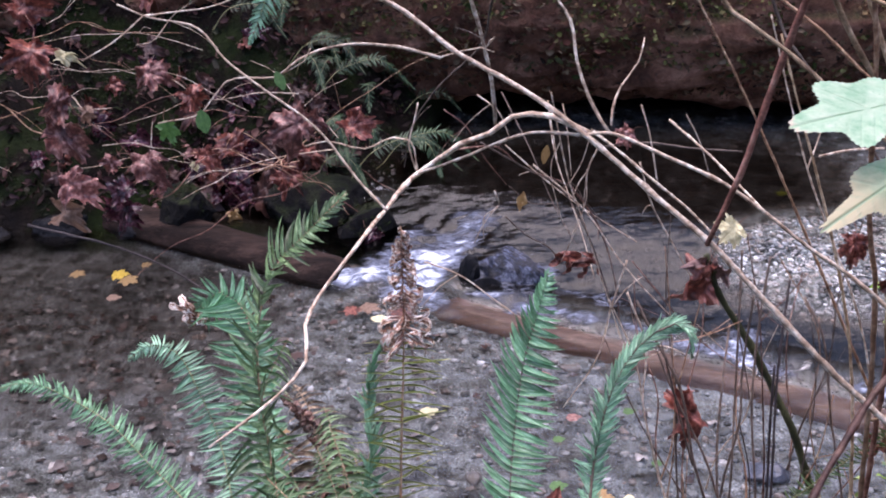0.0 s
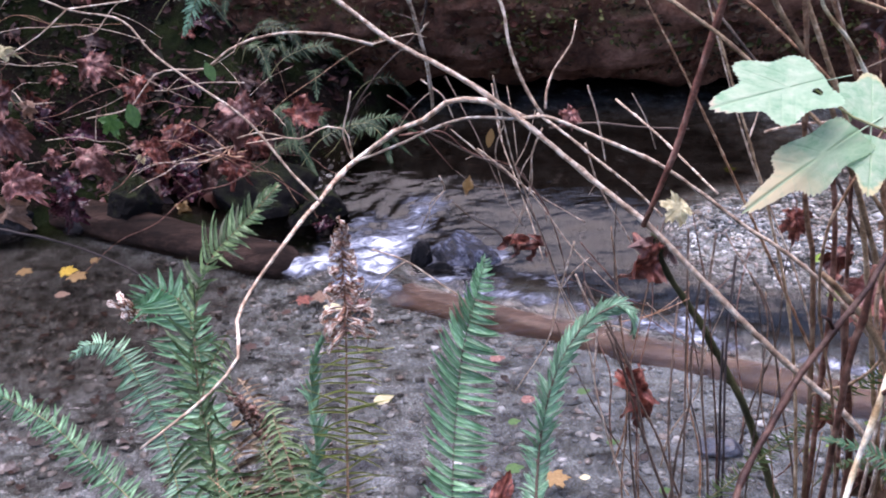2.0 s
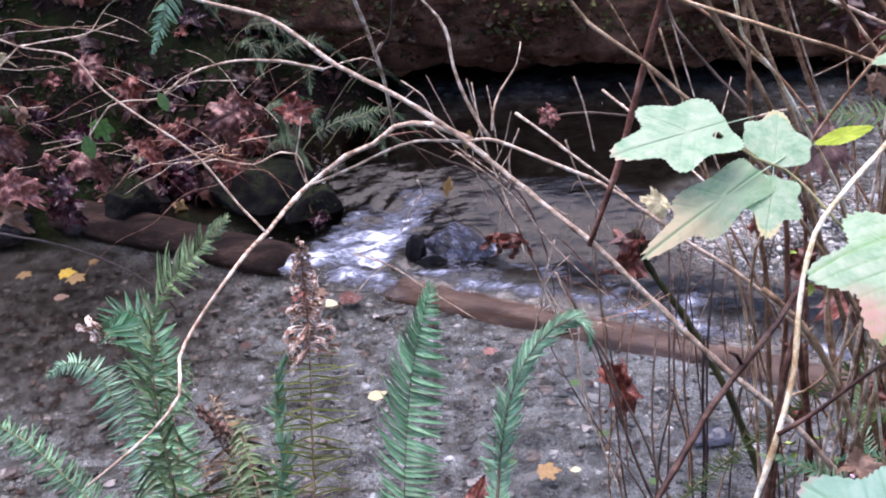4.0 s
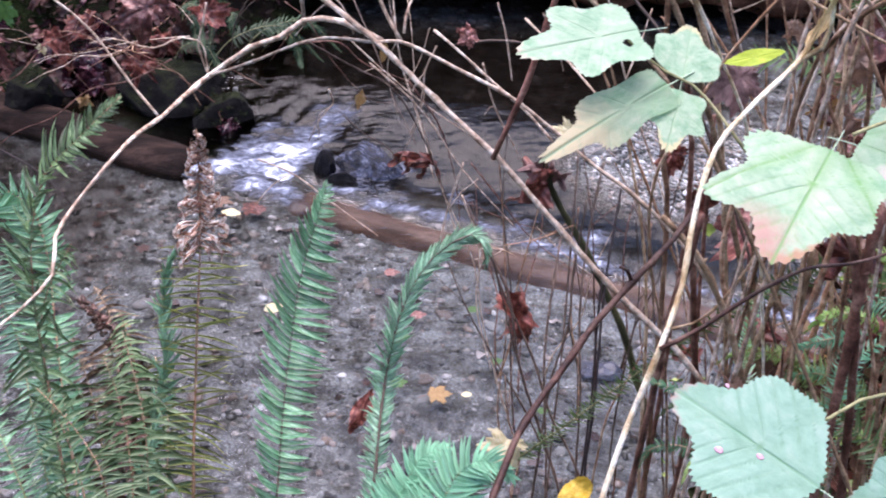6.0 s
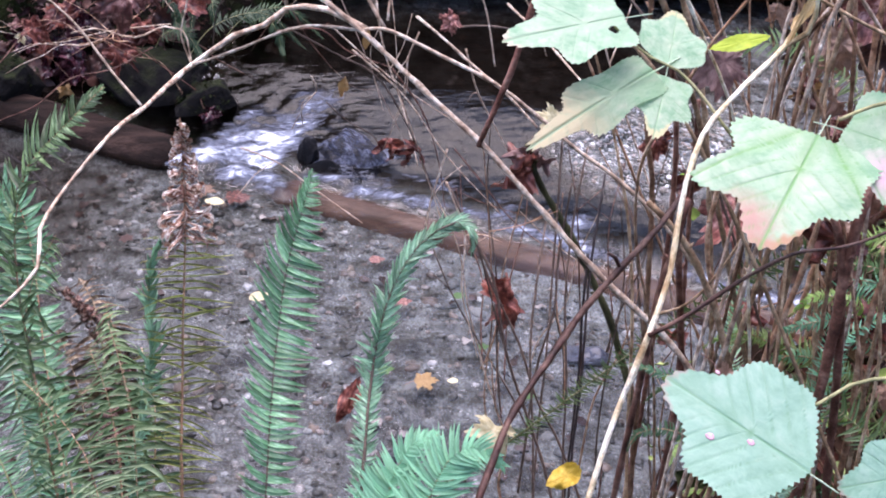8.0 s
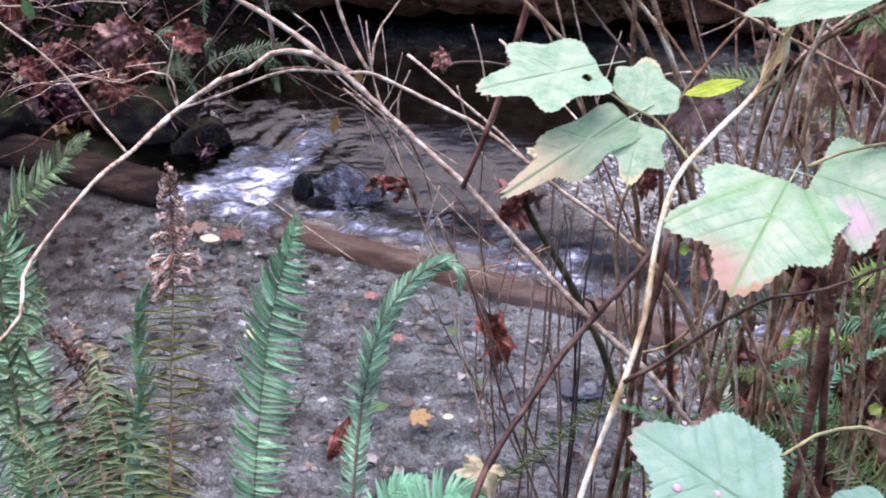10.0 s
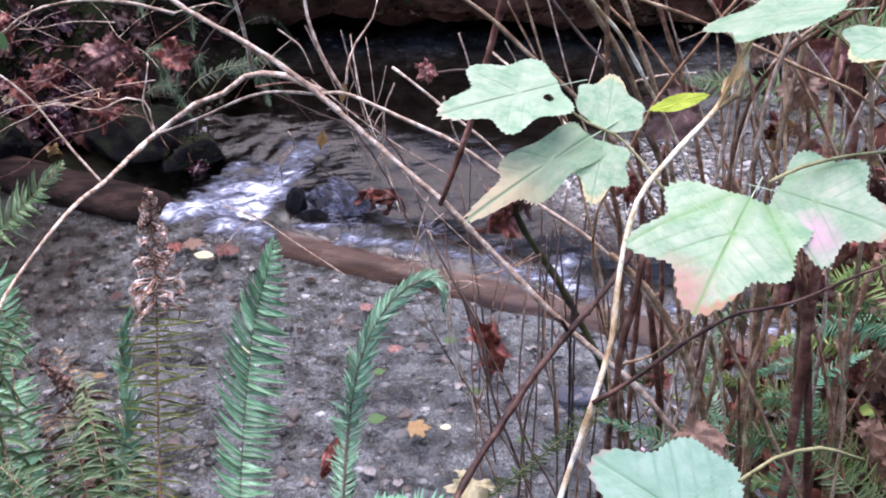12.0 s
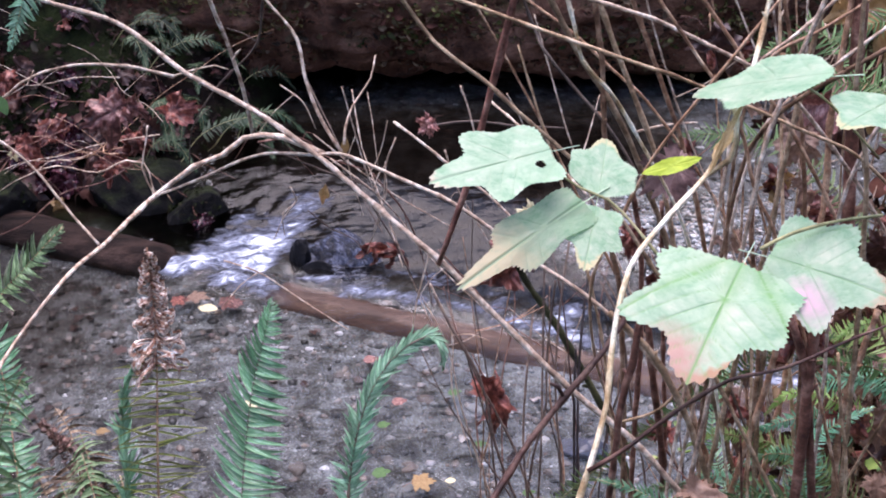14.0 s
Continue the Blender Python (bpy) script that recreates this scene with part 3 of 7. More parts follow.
def pinna_mesh(material, kind):
    """One leaflet, a metre long and a metre across at its widest, along +x: folded on its midrib, finely toothed, eared at the base."""
    if (material.name, kind) in PINNAE:
        return PINNAE[material.name, kind]
    verts, faces, n = [], [], 11
    for i in range(n + 1):
        s = i / n
        w = 0.5 * (min(1.0, 0.6 + 3 * s) if s < 0.14 else (1 - ((s - 0.14) / 0.86) ** 2.5)) * (1 + (0.07 if i % 2 else -0.05))
        sway = (0.7, 0.2, 1.2, 0.2, -4.5)[kind] * s * s
        x, z = s, (-0.12, -0.38, -0.03, 0, -0.2)[kind] * s * s
        if kind == 3:
            # withered: curled out, down and back under itself
            w = 0.5 * (0.35 + 0.8 * math.sin(s * 2.9)) * (1 + (0.3 if i % 3 == 0 else -0.15))
            x, z = 0.72 * math.sin(s * 2.5), 0.22 * math.sin(s * 5.5)
        ear = 0.25 if i == 1 else 0
        for v, u in ((-w, 0.05), (0, 0), (w * (1 + ear), 0.05)):
            verts.append((x, v + sway, z + u * (1 - 0.7 * s)))
        if i:
            b = 3 * (i - 1)
            faces += [(b, b + 1, b + 4, b + 3), (b + 1, b + 2, b + 5, b + 4)]
    PINNAE[material.name, kind] = mesh_from("pinna", verts, faces, material)
    return PINNAE[material.name, kind]


def frond(label, ctrl, width, material, normal=(0, -1, 0.3), fold=0.1, droop=0.12, dry=0.0, group="", root=True, slim=1.0, coarse=1.0, rise=0.5, upper=1.0, lower=1.0, reach=0.7,
          mess=0.1, stalk=None, thick=1.0, far_rise=None, far_fold=None, joined=False, hang=False, roll=0.0, taper=0.42):
    """A fern frond, from tip to foot: a thin stalk and two rows of leaflets. far_rise and far_fold are for its second row; roll turns the leaflets on their midribs."""
    rng = random.Random(label + str(ctrl[0]))
    tip_to_foot = rooted(ctrl) if root else list(ctrl)
    stem = stalk or (STALK_GREEN if material not in (FERN_DRY, FERN_DEAD, FERN_OLIVE) and reach > 0.5 else BARK_CANE)
    ob = tagged(new("fern_frond"), label, "fern", group)
    ob.matrix_world = Matrix.Translation(tip_to_foot[-1])
    home = ob.matrix_world.inverted()
    part("stalk", tube("stalk", tip_to_foot, 0.0006 * thick, (0.0022 if stem is STALK_GREEN else 0.003) * thick, stem, rng, 0.2, 6, 0.02), ob, "", home)
    line = curve_points(tip_to_foot, 0.002)
    total = sum((b - a).length for a, b in zip(map(Vector, ctrl), map(Vector, ctrl[1:])))
    last = reach * sum((b - a).length for a, b in zip(line, line[1:]))
    gap = coarse * min(0.0088, 0.2 * width)
    run, due = 0.0, 0.004
    facing = Vector(normal).normalized()
    heap, leaves = [], []
    for i in range(1, len(line)):
        run += (line[i] - line[i - 1]).length
        if run < due:
            continue
        if run > last:
            break
        s = run / max(total, 0.3)
        here = gap * (0.45 + 0.55 * min(1, s * 3.2)) * (0.55 if s < dry else 1.0)
        due += here * rng.uniform(0.85, 1.15)
        grow = min(1.0, 0.12 + 0.88 * (s / taper) ** 0.85) * (1 - 0.25 * smooth(0.6, 1.1, s))
        up = (line[max(i - 3, 0)] - line[min(i + 4, len(line) - 1)]).normalized()
        flat = (facing - up * facing.dot(up)).normalized()
        out = up.cross(flat)
        withered = s < dry
        for sign in (1, -1):
            if rng.random() < (0.06 if withered else 0.04):
                continue
            steep = rise if sign > 0 or far_rise is None else far_rise
            bend = fold if sign > 0 or far_fold is None else far_fold
            turn = bend * 1.2 + rng.gauss(0, 0.1 + mess * 0.6)
            way = out * sign * math.cos(turn) + flat * math.sin(turn)
            way = way + up * (steep * (1.45 - 0.9 * min(s, 1.0)) + 0.5 * smooth(0.2, 0.0, s) + rng.gauss(0, mess)) + Vector((0, 0, -1)) * droop * rng.uniform(0.5, 1.5)
            size = width * grow * rng.uniform(0.8, 1.1) * (upper if sign > 0 else lower)
            if withered:
                way = out * sign * rng.uniform(0.5, 1.1) + up * rng.uniform(-1.1, 0.0) + flat * rng.uniform(-0.2, 0.6)
                size = min(width, 0.062) * (0.14 + 0.64 * min(1, s / dry * 1.1)) * rng.uniform(0.5, 1.3)
            x = way.normalized()
            z = (flat - x * flat.dot(x)).normalized()
            z = Matrix.Rotation(rng.uniform(-1.1, 1.1) if withered else rng.gauss(roll, mess * 1.5), 3, x) @ z
            y = z.cross(x) * sign
            wide = gap * 0.74 * slim * (0.6 + 0.4 * min(1, s * 3.2)) if not withered else rng.uniform(0.003, 0.009)
            m = Matrix((x * size, y * wide, z * size)).transposed().to_4x4()
            m.translation = line[i]
            mat = (FERN_DEAD if material is FERN_DEAD else FERN_DRY) if withered else material
            shape = pinna_mesh(mat, 3 if withered else 4 if hang else rng.randrange(3))
            if joined:
                b = len(heap)
                heap += [m @ v.co for v in shape.vertices]
                leaves += [tuple(b + k for k in f.vertices) for f in shape.polygons]
            else:
                part("pinna", shape, ob, "", home @ m)
    if joined:
        tagged(part("foliage", mesh_from("foliage", heap, leaves, material), ob, "", home), kind="stuff")
    return ob


# broad leaves ------------------------------------------------------------
def lobes(theta, rows, floor):
    return floor + sum(size * math.exp(-(((theta - at + 180) % 360 - 180) / wide) ** 2) for at, size, wide in rows)


LOBED = ("lobed", 0.42, [(0, 0.31, 22), (60, 0.16, 20), (-60, 0.16, 20), (128, 0.13, 22), (-128, 0.13, 22)], 0.3, 64, 0.034)
LOPSIDED = ("lopsided", 0.42, [(0, 0.31, 22), (60, 0.06, 20), (-58, 0.21, 21), (128, 0.1, 22), (-126, 0.18, 22)], 0.3, 64, 0.034)
OVAL = ("oval", 0.45, [(0, 0.25, 19), (180, 0.06, 30), (58, 0.06, 22), (-58, 0.06, 22), (118, 0.04, 22), (-118, 0.04, 22)], 0.32, 66, 0.03)
NARROW = ("narrow", 0.5, [(0, 0.12, 25), (180, 0.12, 25)], 0.36, 20, 0.04)
MAPLE = ("maple", 0.32, [(0, 0.4, 21), (52, 0.33, 19), (-56, 0.36, 18), (104, 0.2, 18), (-110, 0.23, 17), (21, 0.09, 6), (-24, 0.08, 6), (72, 0.09, 6), (-79, 0.07, 7), (38, 0.05, 5), (-40, 0.06, 5)], 0.27, 23, 0.16)


def leaf_mesh(name, shape, material, aspect, curl, rng, hole=False):
    """A leaf blade, one metre from foot to tip along +x, quilted between its veins."""
    _, centre, rows, floor, teeth, depth = shape
    around, rings = (264, 20) if shape in (LOBED, LOPSIDED, OVAL) else (96, 7)
    verts, faces, veins, margins = [(centre, 0, 0)], [], [1.0], [0.0]
    twist, sag = rng.uniform(-0.15, 0.15), rng.uniform(0.7, 1.3)
    for k in range(1, rings + 1):
        f = (k / rings) ** 0.8
        for a in range(around):
            deg = 360 * a / around
            bite = 0.35 + 1.5 * abs(noise.noise((deg * 0.045, sag * 7, 2.0))) + 0.8 * abs(noise.noise((deg * 0.3, sag * 3, 5.0)))
            r = lobes(deg, rows, floor) * (1 + depth * bite * (abs((deg * teeth / 360) % 1 - 0.5) * 4 - 1) * f ** 4 + 0.05 * f * noise.noise((math.cos(radians(deg)) * 2, math.sin(radians(deg)) * 2, sag * 11)))
            u, v = centre + r * f * math.cos(radians(deg)), r * f * math.sin(radians(deg)) * aspect / 0.85
            rib = abs(((u - abs(v) * 0.75) * 8.5 + 0.2 + 0.3 * math.sin(u * 5 + (3 if v > 0 else 0))) % 1 - 0.5) * 2
            mid = smooth(0.016, 0.0, abs(v))
            if shape is MAPLE:
                near = min(abs((deg - at + 180) % 360 - 180) for at, size, wide in rows[:5])
                vein = max(mid, smooth(5, 0, near) * smooth(0.05, 0.3, f))
            elif shape in (LOBED, LOPSIDED):
                # five main veins fan out of the foot, with a greener zone along each
                vein = 0.5 * rib ** 10
                for way in (0, 40, -40, 84, -84):
                    run, off = u * math.cos(radians(way)) + v * math.sin(radians(way)), abs(v * math.cos(radians(way)) - u * math.sin(radians(way)))
                    if run > -0.02:
                        vein = max(vein, 0.85 * smooth(0.014, 0.002, off), 0.42 * smooth(0.11, 0.0, off) * smooth(0.95, 0.25, run))
            else:
                vein = max(0.75 * mid, 0.5 * rib ** 9, 0.25 * smooth(0.14, 0.0, abs(v)))
            z = (-0.006 if shape is MAPLE else -0.011) * vein + 0.05 * abs(v) - curl * (0.55 * v * v * sag + 0.45 * (u - 0.25) ** 2) + twist * u * v
            z += 0.008 * math.sin(radians(deg) * 4 + 1) * f * (0.5 + curl * 3)
            if curl > 0.35:
                z += min(curl, 1.0) * 0.25 * abs(v + 0.1 * twist)
                z += curl * 0.3 * f ** 3 * math.sin(radians(deg) * 3 + sag * 20) * 0.6 + curl * 0.4 * f * noise.noise((u * 3.1 + sag * 9, v * 3.1, twist * 40)) + curl * 0.09 * f * noise.noise((u * 9, v * 9 + sag * 5, 1))
            verts.append((u, v, z))
            veins.append(vein)
            margins.append(f ** 2 * (0.3 + 0.7 * smooth(0.5, 1.0, u)))
        b = 1 + (k - 1) * around
        for a in range(around):
            c = (a + 1) % around
            faces.append((0, b + a, b + c) if k == 1 else (b - around + a, b + a, b + c, b - around + c))
    if hole:
        faces = [fc for fc in faces if len(fc) < 4 or (Vector(verts[fc[0]]).xy - Vector((0.26, 0.1))).length > 0.035]
    me = mesh_from(name, verts, faces, material)
    for key, values in (("vein", veins), ("margin", margins)):
        at = me.attributes.new(key, "FLOAT", "POINT")
        at.data.foreach_set("value", values)
    return me


def broad_leaf(name, label, shape, foot, tip, aspect, normal, material, curl=0.1, hole=False, group=""):
    rng = random.Random(label + str(foot))
    x = Vector(tip) - Vector(foot)
    size = x.length * (1.35 if "hung in twigs" in label else 1.0)
    x.normalize()
    z = Vector(normal)
    z = (z - x * z.dot(x)).normalized()
    y = z.cross(x)
    ob = new(name)
    part("blade", leaf_mesh("blade", shape, material, aspect, curl, rng, hole), ob)
    m = Matrix((x * size, y * size, z * size)).transposed().to_4x4()
    m.translation = foot
    ob.matrix_world = m
    if name == "bramble_leaf":
        rib = [(u, 0, -curl * 0.45 * (u - 0.25) ** 2 - 0.019) for u in (-0.12, 0.0, 0.25, 0.5, 0.75, 0.93)]
        if "spots" in label:
            for u, v, r in ((0.62, 0.16, 0.035), (0.42, 0.05, 0.03), (0.8, -0.2, 0.02)):
                part("spot", lump("spot", SPOT, (r * 0.8, r * 0.6, 0.002), u * 9, 2, 0.3), ob, "pink blotch", Matrix.Translation((u, v, 0.05 * abs(v) - curl * 0.4 * (u - 0.25) ** 2)))
        part("midrib", tube("midrib", rib, 0.0045, 0.0015, RIB_PALE, rng, 0.5, 6, 0.04), ob, "pale green midrib and stalk")
    if shape is MAPLE:
        part("stalk", tube("stalk", [(0.1, 0, 0), (-0.1, 0.04 * rng.uniform(-1, 1), -0.03), (-0.32, 0.2 * rng.uniform(-1, 1), 0.05 * rng.uniform(-1, 1))], 0.012, 0.009, BARK_RED, rng, 0.5, 5, 0.1), ob, "thin red-brown leaf stalk")
    return tagged(ob, label, "leaf", group or ("bramble leaves" if name == "bramble_leaf" else "dead leaves"))


# rocks and logs ---------------------------------------------------------
def lump(name, material, size, seed, detail=3, rough=0.25, flat=1.0):
    bm = bmesh.new()
    bmesh.ops.create_icosphere(bm, subdivisions=detail, radius=1.0)
    for v in bm.verts:
        d = noise.fractal(v.co * 1.1 + Vector((seed, 0, 0)), 1.0, 2.0, 4)
        v.co *= 1 + rough * d
        v.co = Vector((v.co.x * size[0], v.co.y * size[1], v.co.z * size[2] * flat))
    me = bpy.data.meshes.new(name)
    bm.to_mesh(me)
    bm.free()
    me.polygons.foreach_set("use_smooth", [True] * len(me.polygons))
    me.materials.append(material)
    return me


def boulder(name, material, size, seed):
    """A broken stone: worn flats and blunt edges under a rough skin."""
    rng = random.Random(seed)
    cuts = [(Vector((rng.gauss(0, 1), rng.gauss(0, 1), rng.gauss(0, 1))).normalized(), rng.uniform(0.55, 0.85)) for i in range(11)]
    bm = bmesh.new()
    bmesh.ops.create_icosphere(bm, subdivisions=5, radius=1.0)
    for v in bm.verts:
        p = v.co.copy()
        for n, d in cuts:
            over = p.dot(n) - d
            if over > 0:
                p -= n * over * 0.9
        k = noise.fractal(p * 1.6 + Vector((seed, 0, 0)), 1.0, 2.0, 5)
        p *= 1.15 * (1 + 0.13 * k + 0.03 * noise.noise(p * 11))
        v.co = Vector((p.x * size[0], p.y * size[1], p.z * size[2]))
    me = bpy.data.meshes.new(name)
    bm.to_mesh(me)
    bm.free()
    me.polygons.foreach_set("use_smooth", [True] * len(me.polygons))
    me.materials.append(material)
    return me


def rock(label, x, y, z, size, material, seed, turn=0):
    ob = new("rock", boulder("rock", material, size, seed))
    ob.matrix_world = pose(x, y, z, 0, 0, turn)
    return tagged(ob, label, "rock", "stream rocks")


def log(name, label, a, b, r0, r1, material, seed, rough=0.06, sides=40, step=0.05, ends=0.0):
    """A felled trunk from a to b: furrowed along its length, its ends broken."""
    a, b = Vector(a), Vector(b)
    ahead = (b - a).normalized()
    side = ahead.cross(Vector((0, 0, 1))).normalized()
    up = side.cross(ahead)
    n = int((b - a).length / step)
    verts, faces = [], []
    for i in range(n + 1):
        s = i / n
        p = a.lerp(b, s)
        r = r0 + (r1 - r0) * s
        cap = min(1.0, (min(s, 1 - s) * (b - a).length / max(ends, 1e-4)) ** 0.5) if ends else 1.0
        for k in range(sides):
            t = 2 * math.pi * k / sides
            d = side * math.cos(t) + up * math.sin(t)
            w = noise.fractal((s * (b - a).length * 3.2 + seed, d.dot(side) * 2.6, d.dot(up) * 2.6), 0.9, 2.0, 5)
            ridge = noise.noise((s * (b - a).length * 2 + seed, math.cos(t) * 9, math.sin(t) * 9))
            verts.append(p + d * r * max(0.02, cap) * (1 + rough * w + rough * 0.6 * ridge))
        if i:
            q = (i - 1) * sides
            faces += [(q + k, q + (k + 1) % sides, q + sides + (k + 1) % sides, q + sides + k) for k in range(sides)]
    faces += [tuple(range(sides - 1, -1, -1)), tuple(range(n * sides, (n + 1) * sides))]
    return tagged(new(name, mesh_from(name, verts, faces, material)), label, "log")


log("fallen_log", "huge dark mossy fallen log spanning the stream", (-4.2, 4.95, 0.81), (4.8, 5.15, 0.43), 0.46, 0.4, LOG_BARK, 3, 0.15, 90, 0.03)
log("sunken_log", "waterlogged log lying under the leafy bank, shade put in its dark colour", (-1.35, 3.97, 0.0), (-0.36, 3.49, -0.02), 0.085, 0.08, SHADED_LOG, 8, 0.05, 36, 0.03, 0.06)
log("sunken_log", "smooth brown waterlogged log lying across the stream", (-0.06, 3.355, -0.068), (2.1, 2.285, -0.084), 0.074, 0.08, WET_LOG, 15, 0.09, 36, 0.03, 0.06)

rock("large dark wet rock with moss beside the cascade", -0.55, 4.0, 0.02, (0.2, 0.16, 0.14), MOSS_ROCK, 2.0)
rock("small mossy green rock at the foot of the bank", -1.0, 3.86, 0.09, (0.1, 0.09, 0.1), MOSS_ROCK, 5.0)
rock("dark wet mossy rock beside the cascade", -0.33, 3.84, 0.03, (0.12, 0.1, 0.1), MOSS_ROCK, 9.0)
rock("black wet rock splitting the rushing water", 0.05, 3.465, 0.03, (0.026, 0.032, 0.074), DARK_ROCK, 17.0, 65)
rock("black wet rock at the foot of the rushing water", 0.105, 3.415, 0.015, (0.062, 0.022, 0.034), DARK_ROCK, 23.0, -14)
rock("low dark rock with water washing over it", 0.19, 3.49, 0.02, (0.12, 0.085, 0.09), WASHED_ROCK, 14.0, -25)
rock("blue-grey stone in the near shallows", 0.83, 2.47, -0.025, (0.055, 0.042, 0.035), BLUE_ROCK, 21.0)
rock("wet blue-grey rock at the bank, darkened for shade", -1.2, 3.86, -0.01, (0.1, 0.07, 0.07), DARK_ROCK, 41.0)
rock("wet rock at the bank, darkened for shade", -1.47, 3.85, -0.02, (0.12, 0.08, 0.07), DARK_ROCK, 33.0)
rock("wet rock at the bank, darkened for shade", -1.75, 3.8, -0.02, (0.1, 0.09, 0.06), DARK_ROCK, 35.0)


# arching branches over the stream
cane("arching_branch", "long pale tan arching branch hanging over the stream", [(-0.152, 1.4, 1.507), (-0.068, 1.38, 1.463), (0.016, 1.36, 1.442), (0.096, 1.32, 1.394), (0.166, 1.29, 1.364), (0.232, 1.26, 1.326), (0.328, 1.2, 1.26), (0.376, 1.172, 1.228), (0.437, 1.145, 1.171), (0.506, 1.117, 1.105), (0.551, 1.108, 1.065), (0.598, 1.1, 1.024), (0.647, 1.09, 0.965), (0.691, 1.08, 0.897)], 0.00259, 0.004588, BARK_TAN,
     [([(0.249, 1.262, 1.318), (0.205, 1.27, 1.336), (0.18, 1.275, 1.337), (0.16, 1.28, 1.331), (0.134, 1.285, 1.309), (0.1, 1.29, 1.294), (0.072, 1.297, 1.271), (0.047, 1.305, 1.249), (0.023, 1.15, 1.266), (0.013, 0.994, 1.298), (-0.018, 0.955, 1.265), (-0.025, 0.915, 1.256), (-0.019, 0.876, 1.242), (-0.04, 0.848, 1.224), (-0.096, 0.82, 1.188)], 0.0037, 0.00111),
      ([(0.051, 1.3, 1.253), (0.099, 1.29, 1.275), (0.153, 1.281, 1.303), (0.182, 1.272, 1.315), (0.243, 1.262, 1.317), (0.267, 1.238, 1.328), (0.327, 1.214, 1.311), (0.389, 1.19, 1.289), (0.434, 1.176, 1.261), (0.483, 1.162, 1.226), (0.531, 1.148, 1.197), (0.581, 1.134, 1.155), (0.619, 1.12, 1.112)], 0.001628, 0.002664),
      ([(0.269, 1.262, 1.32), (0.248, 1.276, 1.352), (0.231, 1.289, 1.397), (0.223, 1.303, 1.438), (0.19, 1.316, 1.479), (0.166, 1.33, 1.506)], 0.002368, 0.001184),
      ([(0.272, 1.27, 1.326), (0.274, 1.282, 1.342), (0.283, 1.295, 1.364), (0.303, 1.308, 1.39), (0.309, 1.32, 1.414)], 0.001628, 0.000814),
      ([(0.073, 1.37, 1.374), (0.021, 1.363, 1.389), (-0.03, 1.356, 1.394), (-0.07, 1.349, 1.388), (-0.096, 1.342, 1.378), (-0.123, 1.335, 1.358), (-0.155, 1.328, 1.36), (-0.18, 1.321, 1.356), (-0.193, 1.314, 1.341), (-0.207, 1.307, 1.323), (-0.26, 1.3, 1.311)], 0.00222, 0.000814),
      ([(0.031, 1.1, 1.29), (-0.001, 1.133, 1.309), (-0.048, 1.167, 1.354), (-0.11, 1.2, 1.387), (-0.156, 1.233, 1.409), (-0.192, 1.267, 1.434), (-0.263, 1.3, 1.44), (-0.292, 1.3, 1.453)], 0.001332, 0.001036),
      ([(-0.263, 1.3, 1.44), (-0.226, 1.307, 1.443), (-0.19, 1.313, 1.447), (-0.151, 1.32, 1.46)], 0.001036, 0.00074),
      ([(-0.263, 1.3, 1.44), (-0.296, 1.29, 1.413), (-0.334, 1.28, 1.392)], 0.000962, 0.00074),
      ([(0.048, 1.305, 1.252), (0.039, 1.308, 1.291), (0.019, 1.311, 1.293), (-0.016, 1.314, 1.277), (-0.062, 1.317, 1.285), (-0.09, 1.32, 1.277)], 0.00111, 0.000814),
      ([(0.047, 1.305, 1.253), (0.038, 1.303, 1.287), (0.045, 1.302, 1.316), (0.05, 1.3, 1.34)], 0.001184, 0.000814),
      ([(0.073, 1.37, 1.375), (0.1, 1.37, 1.383), (0.121, 1.37, 1.387), (0.137, 1.37, 1.382)], 0.001258, 0.00074),
      ([(-0.125, 1.34, 1.356), (-0.104, 1.34, 1.367), (-0.088, 1.34, 1.377), (-0.079, 1.34, 1.393)], 0.000814, 0.000592)])
cane("cane", "thick reddish-brown cane leaning against the branches", [(0.462, 1.12, 1.644), (0.436, 1.12, 1.513), (0.431, 1.136, 1.476), (0.419, 1.152, 1.407), (0.4, 1.16, 1.314), (0.385, 1.165, 1.262), (0.374, 1.17, 1.224)], 0.004144, 0.003, BARK_RUSSET,
     [([(0.415, 1.16, 1.392), (0.425, 1.16, 1.422), (0.437, 1.16, 1.468), (0.441, 1.16, 1.491)], 0.00148, 0.00111)])
cane("cane", "slim reddish cane rising over the water", [(0.046, 1.5, 1.631), (0.094, 1.5, 1.459), (0.101, 1.512, 1.427), (0.116, 1.525, 1.372), (0.135, 1.538, 1.282), (0.139, 1.55, 1.228)], 0.003108, 0.002664, BARK_TAN,
     [([(0.126, 1.5, 1.353), (0.137, 1.5, 1.366), (0.129, 1.5, 1.36)], 0.00148, 0.000888)])
cane("twig", "thin crooked grey-brown twig over the water", [(0.146, 1.9, 1.35), (0.129, 1.92, 1.318), (0.113, 1.94, 1.241), (0.033, 1.96, 1.151), (-0.015, 1.98, 1.071), (-0.03, 2, 0.988)], 0.00222, 0.001184, BARK_DARK,
     [([(0.117, 1.9, 1.253), (0.094, 1.91, 1.265), (0.066, 1.92, 1.271)], 0.000888, 0.00074),
      ([(-0.007, 1.97, 1.086), (0.009, 1.97, 1.106), (0.022, 1.97, 1.117)], 0.000888, 0.000592)])

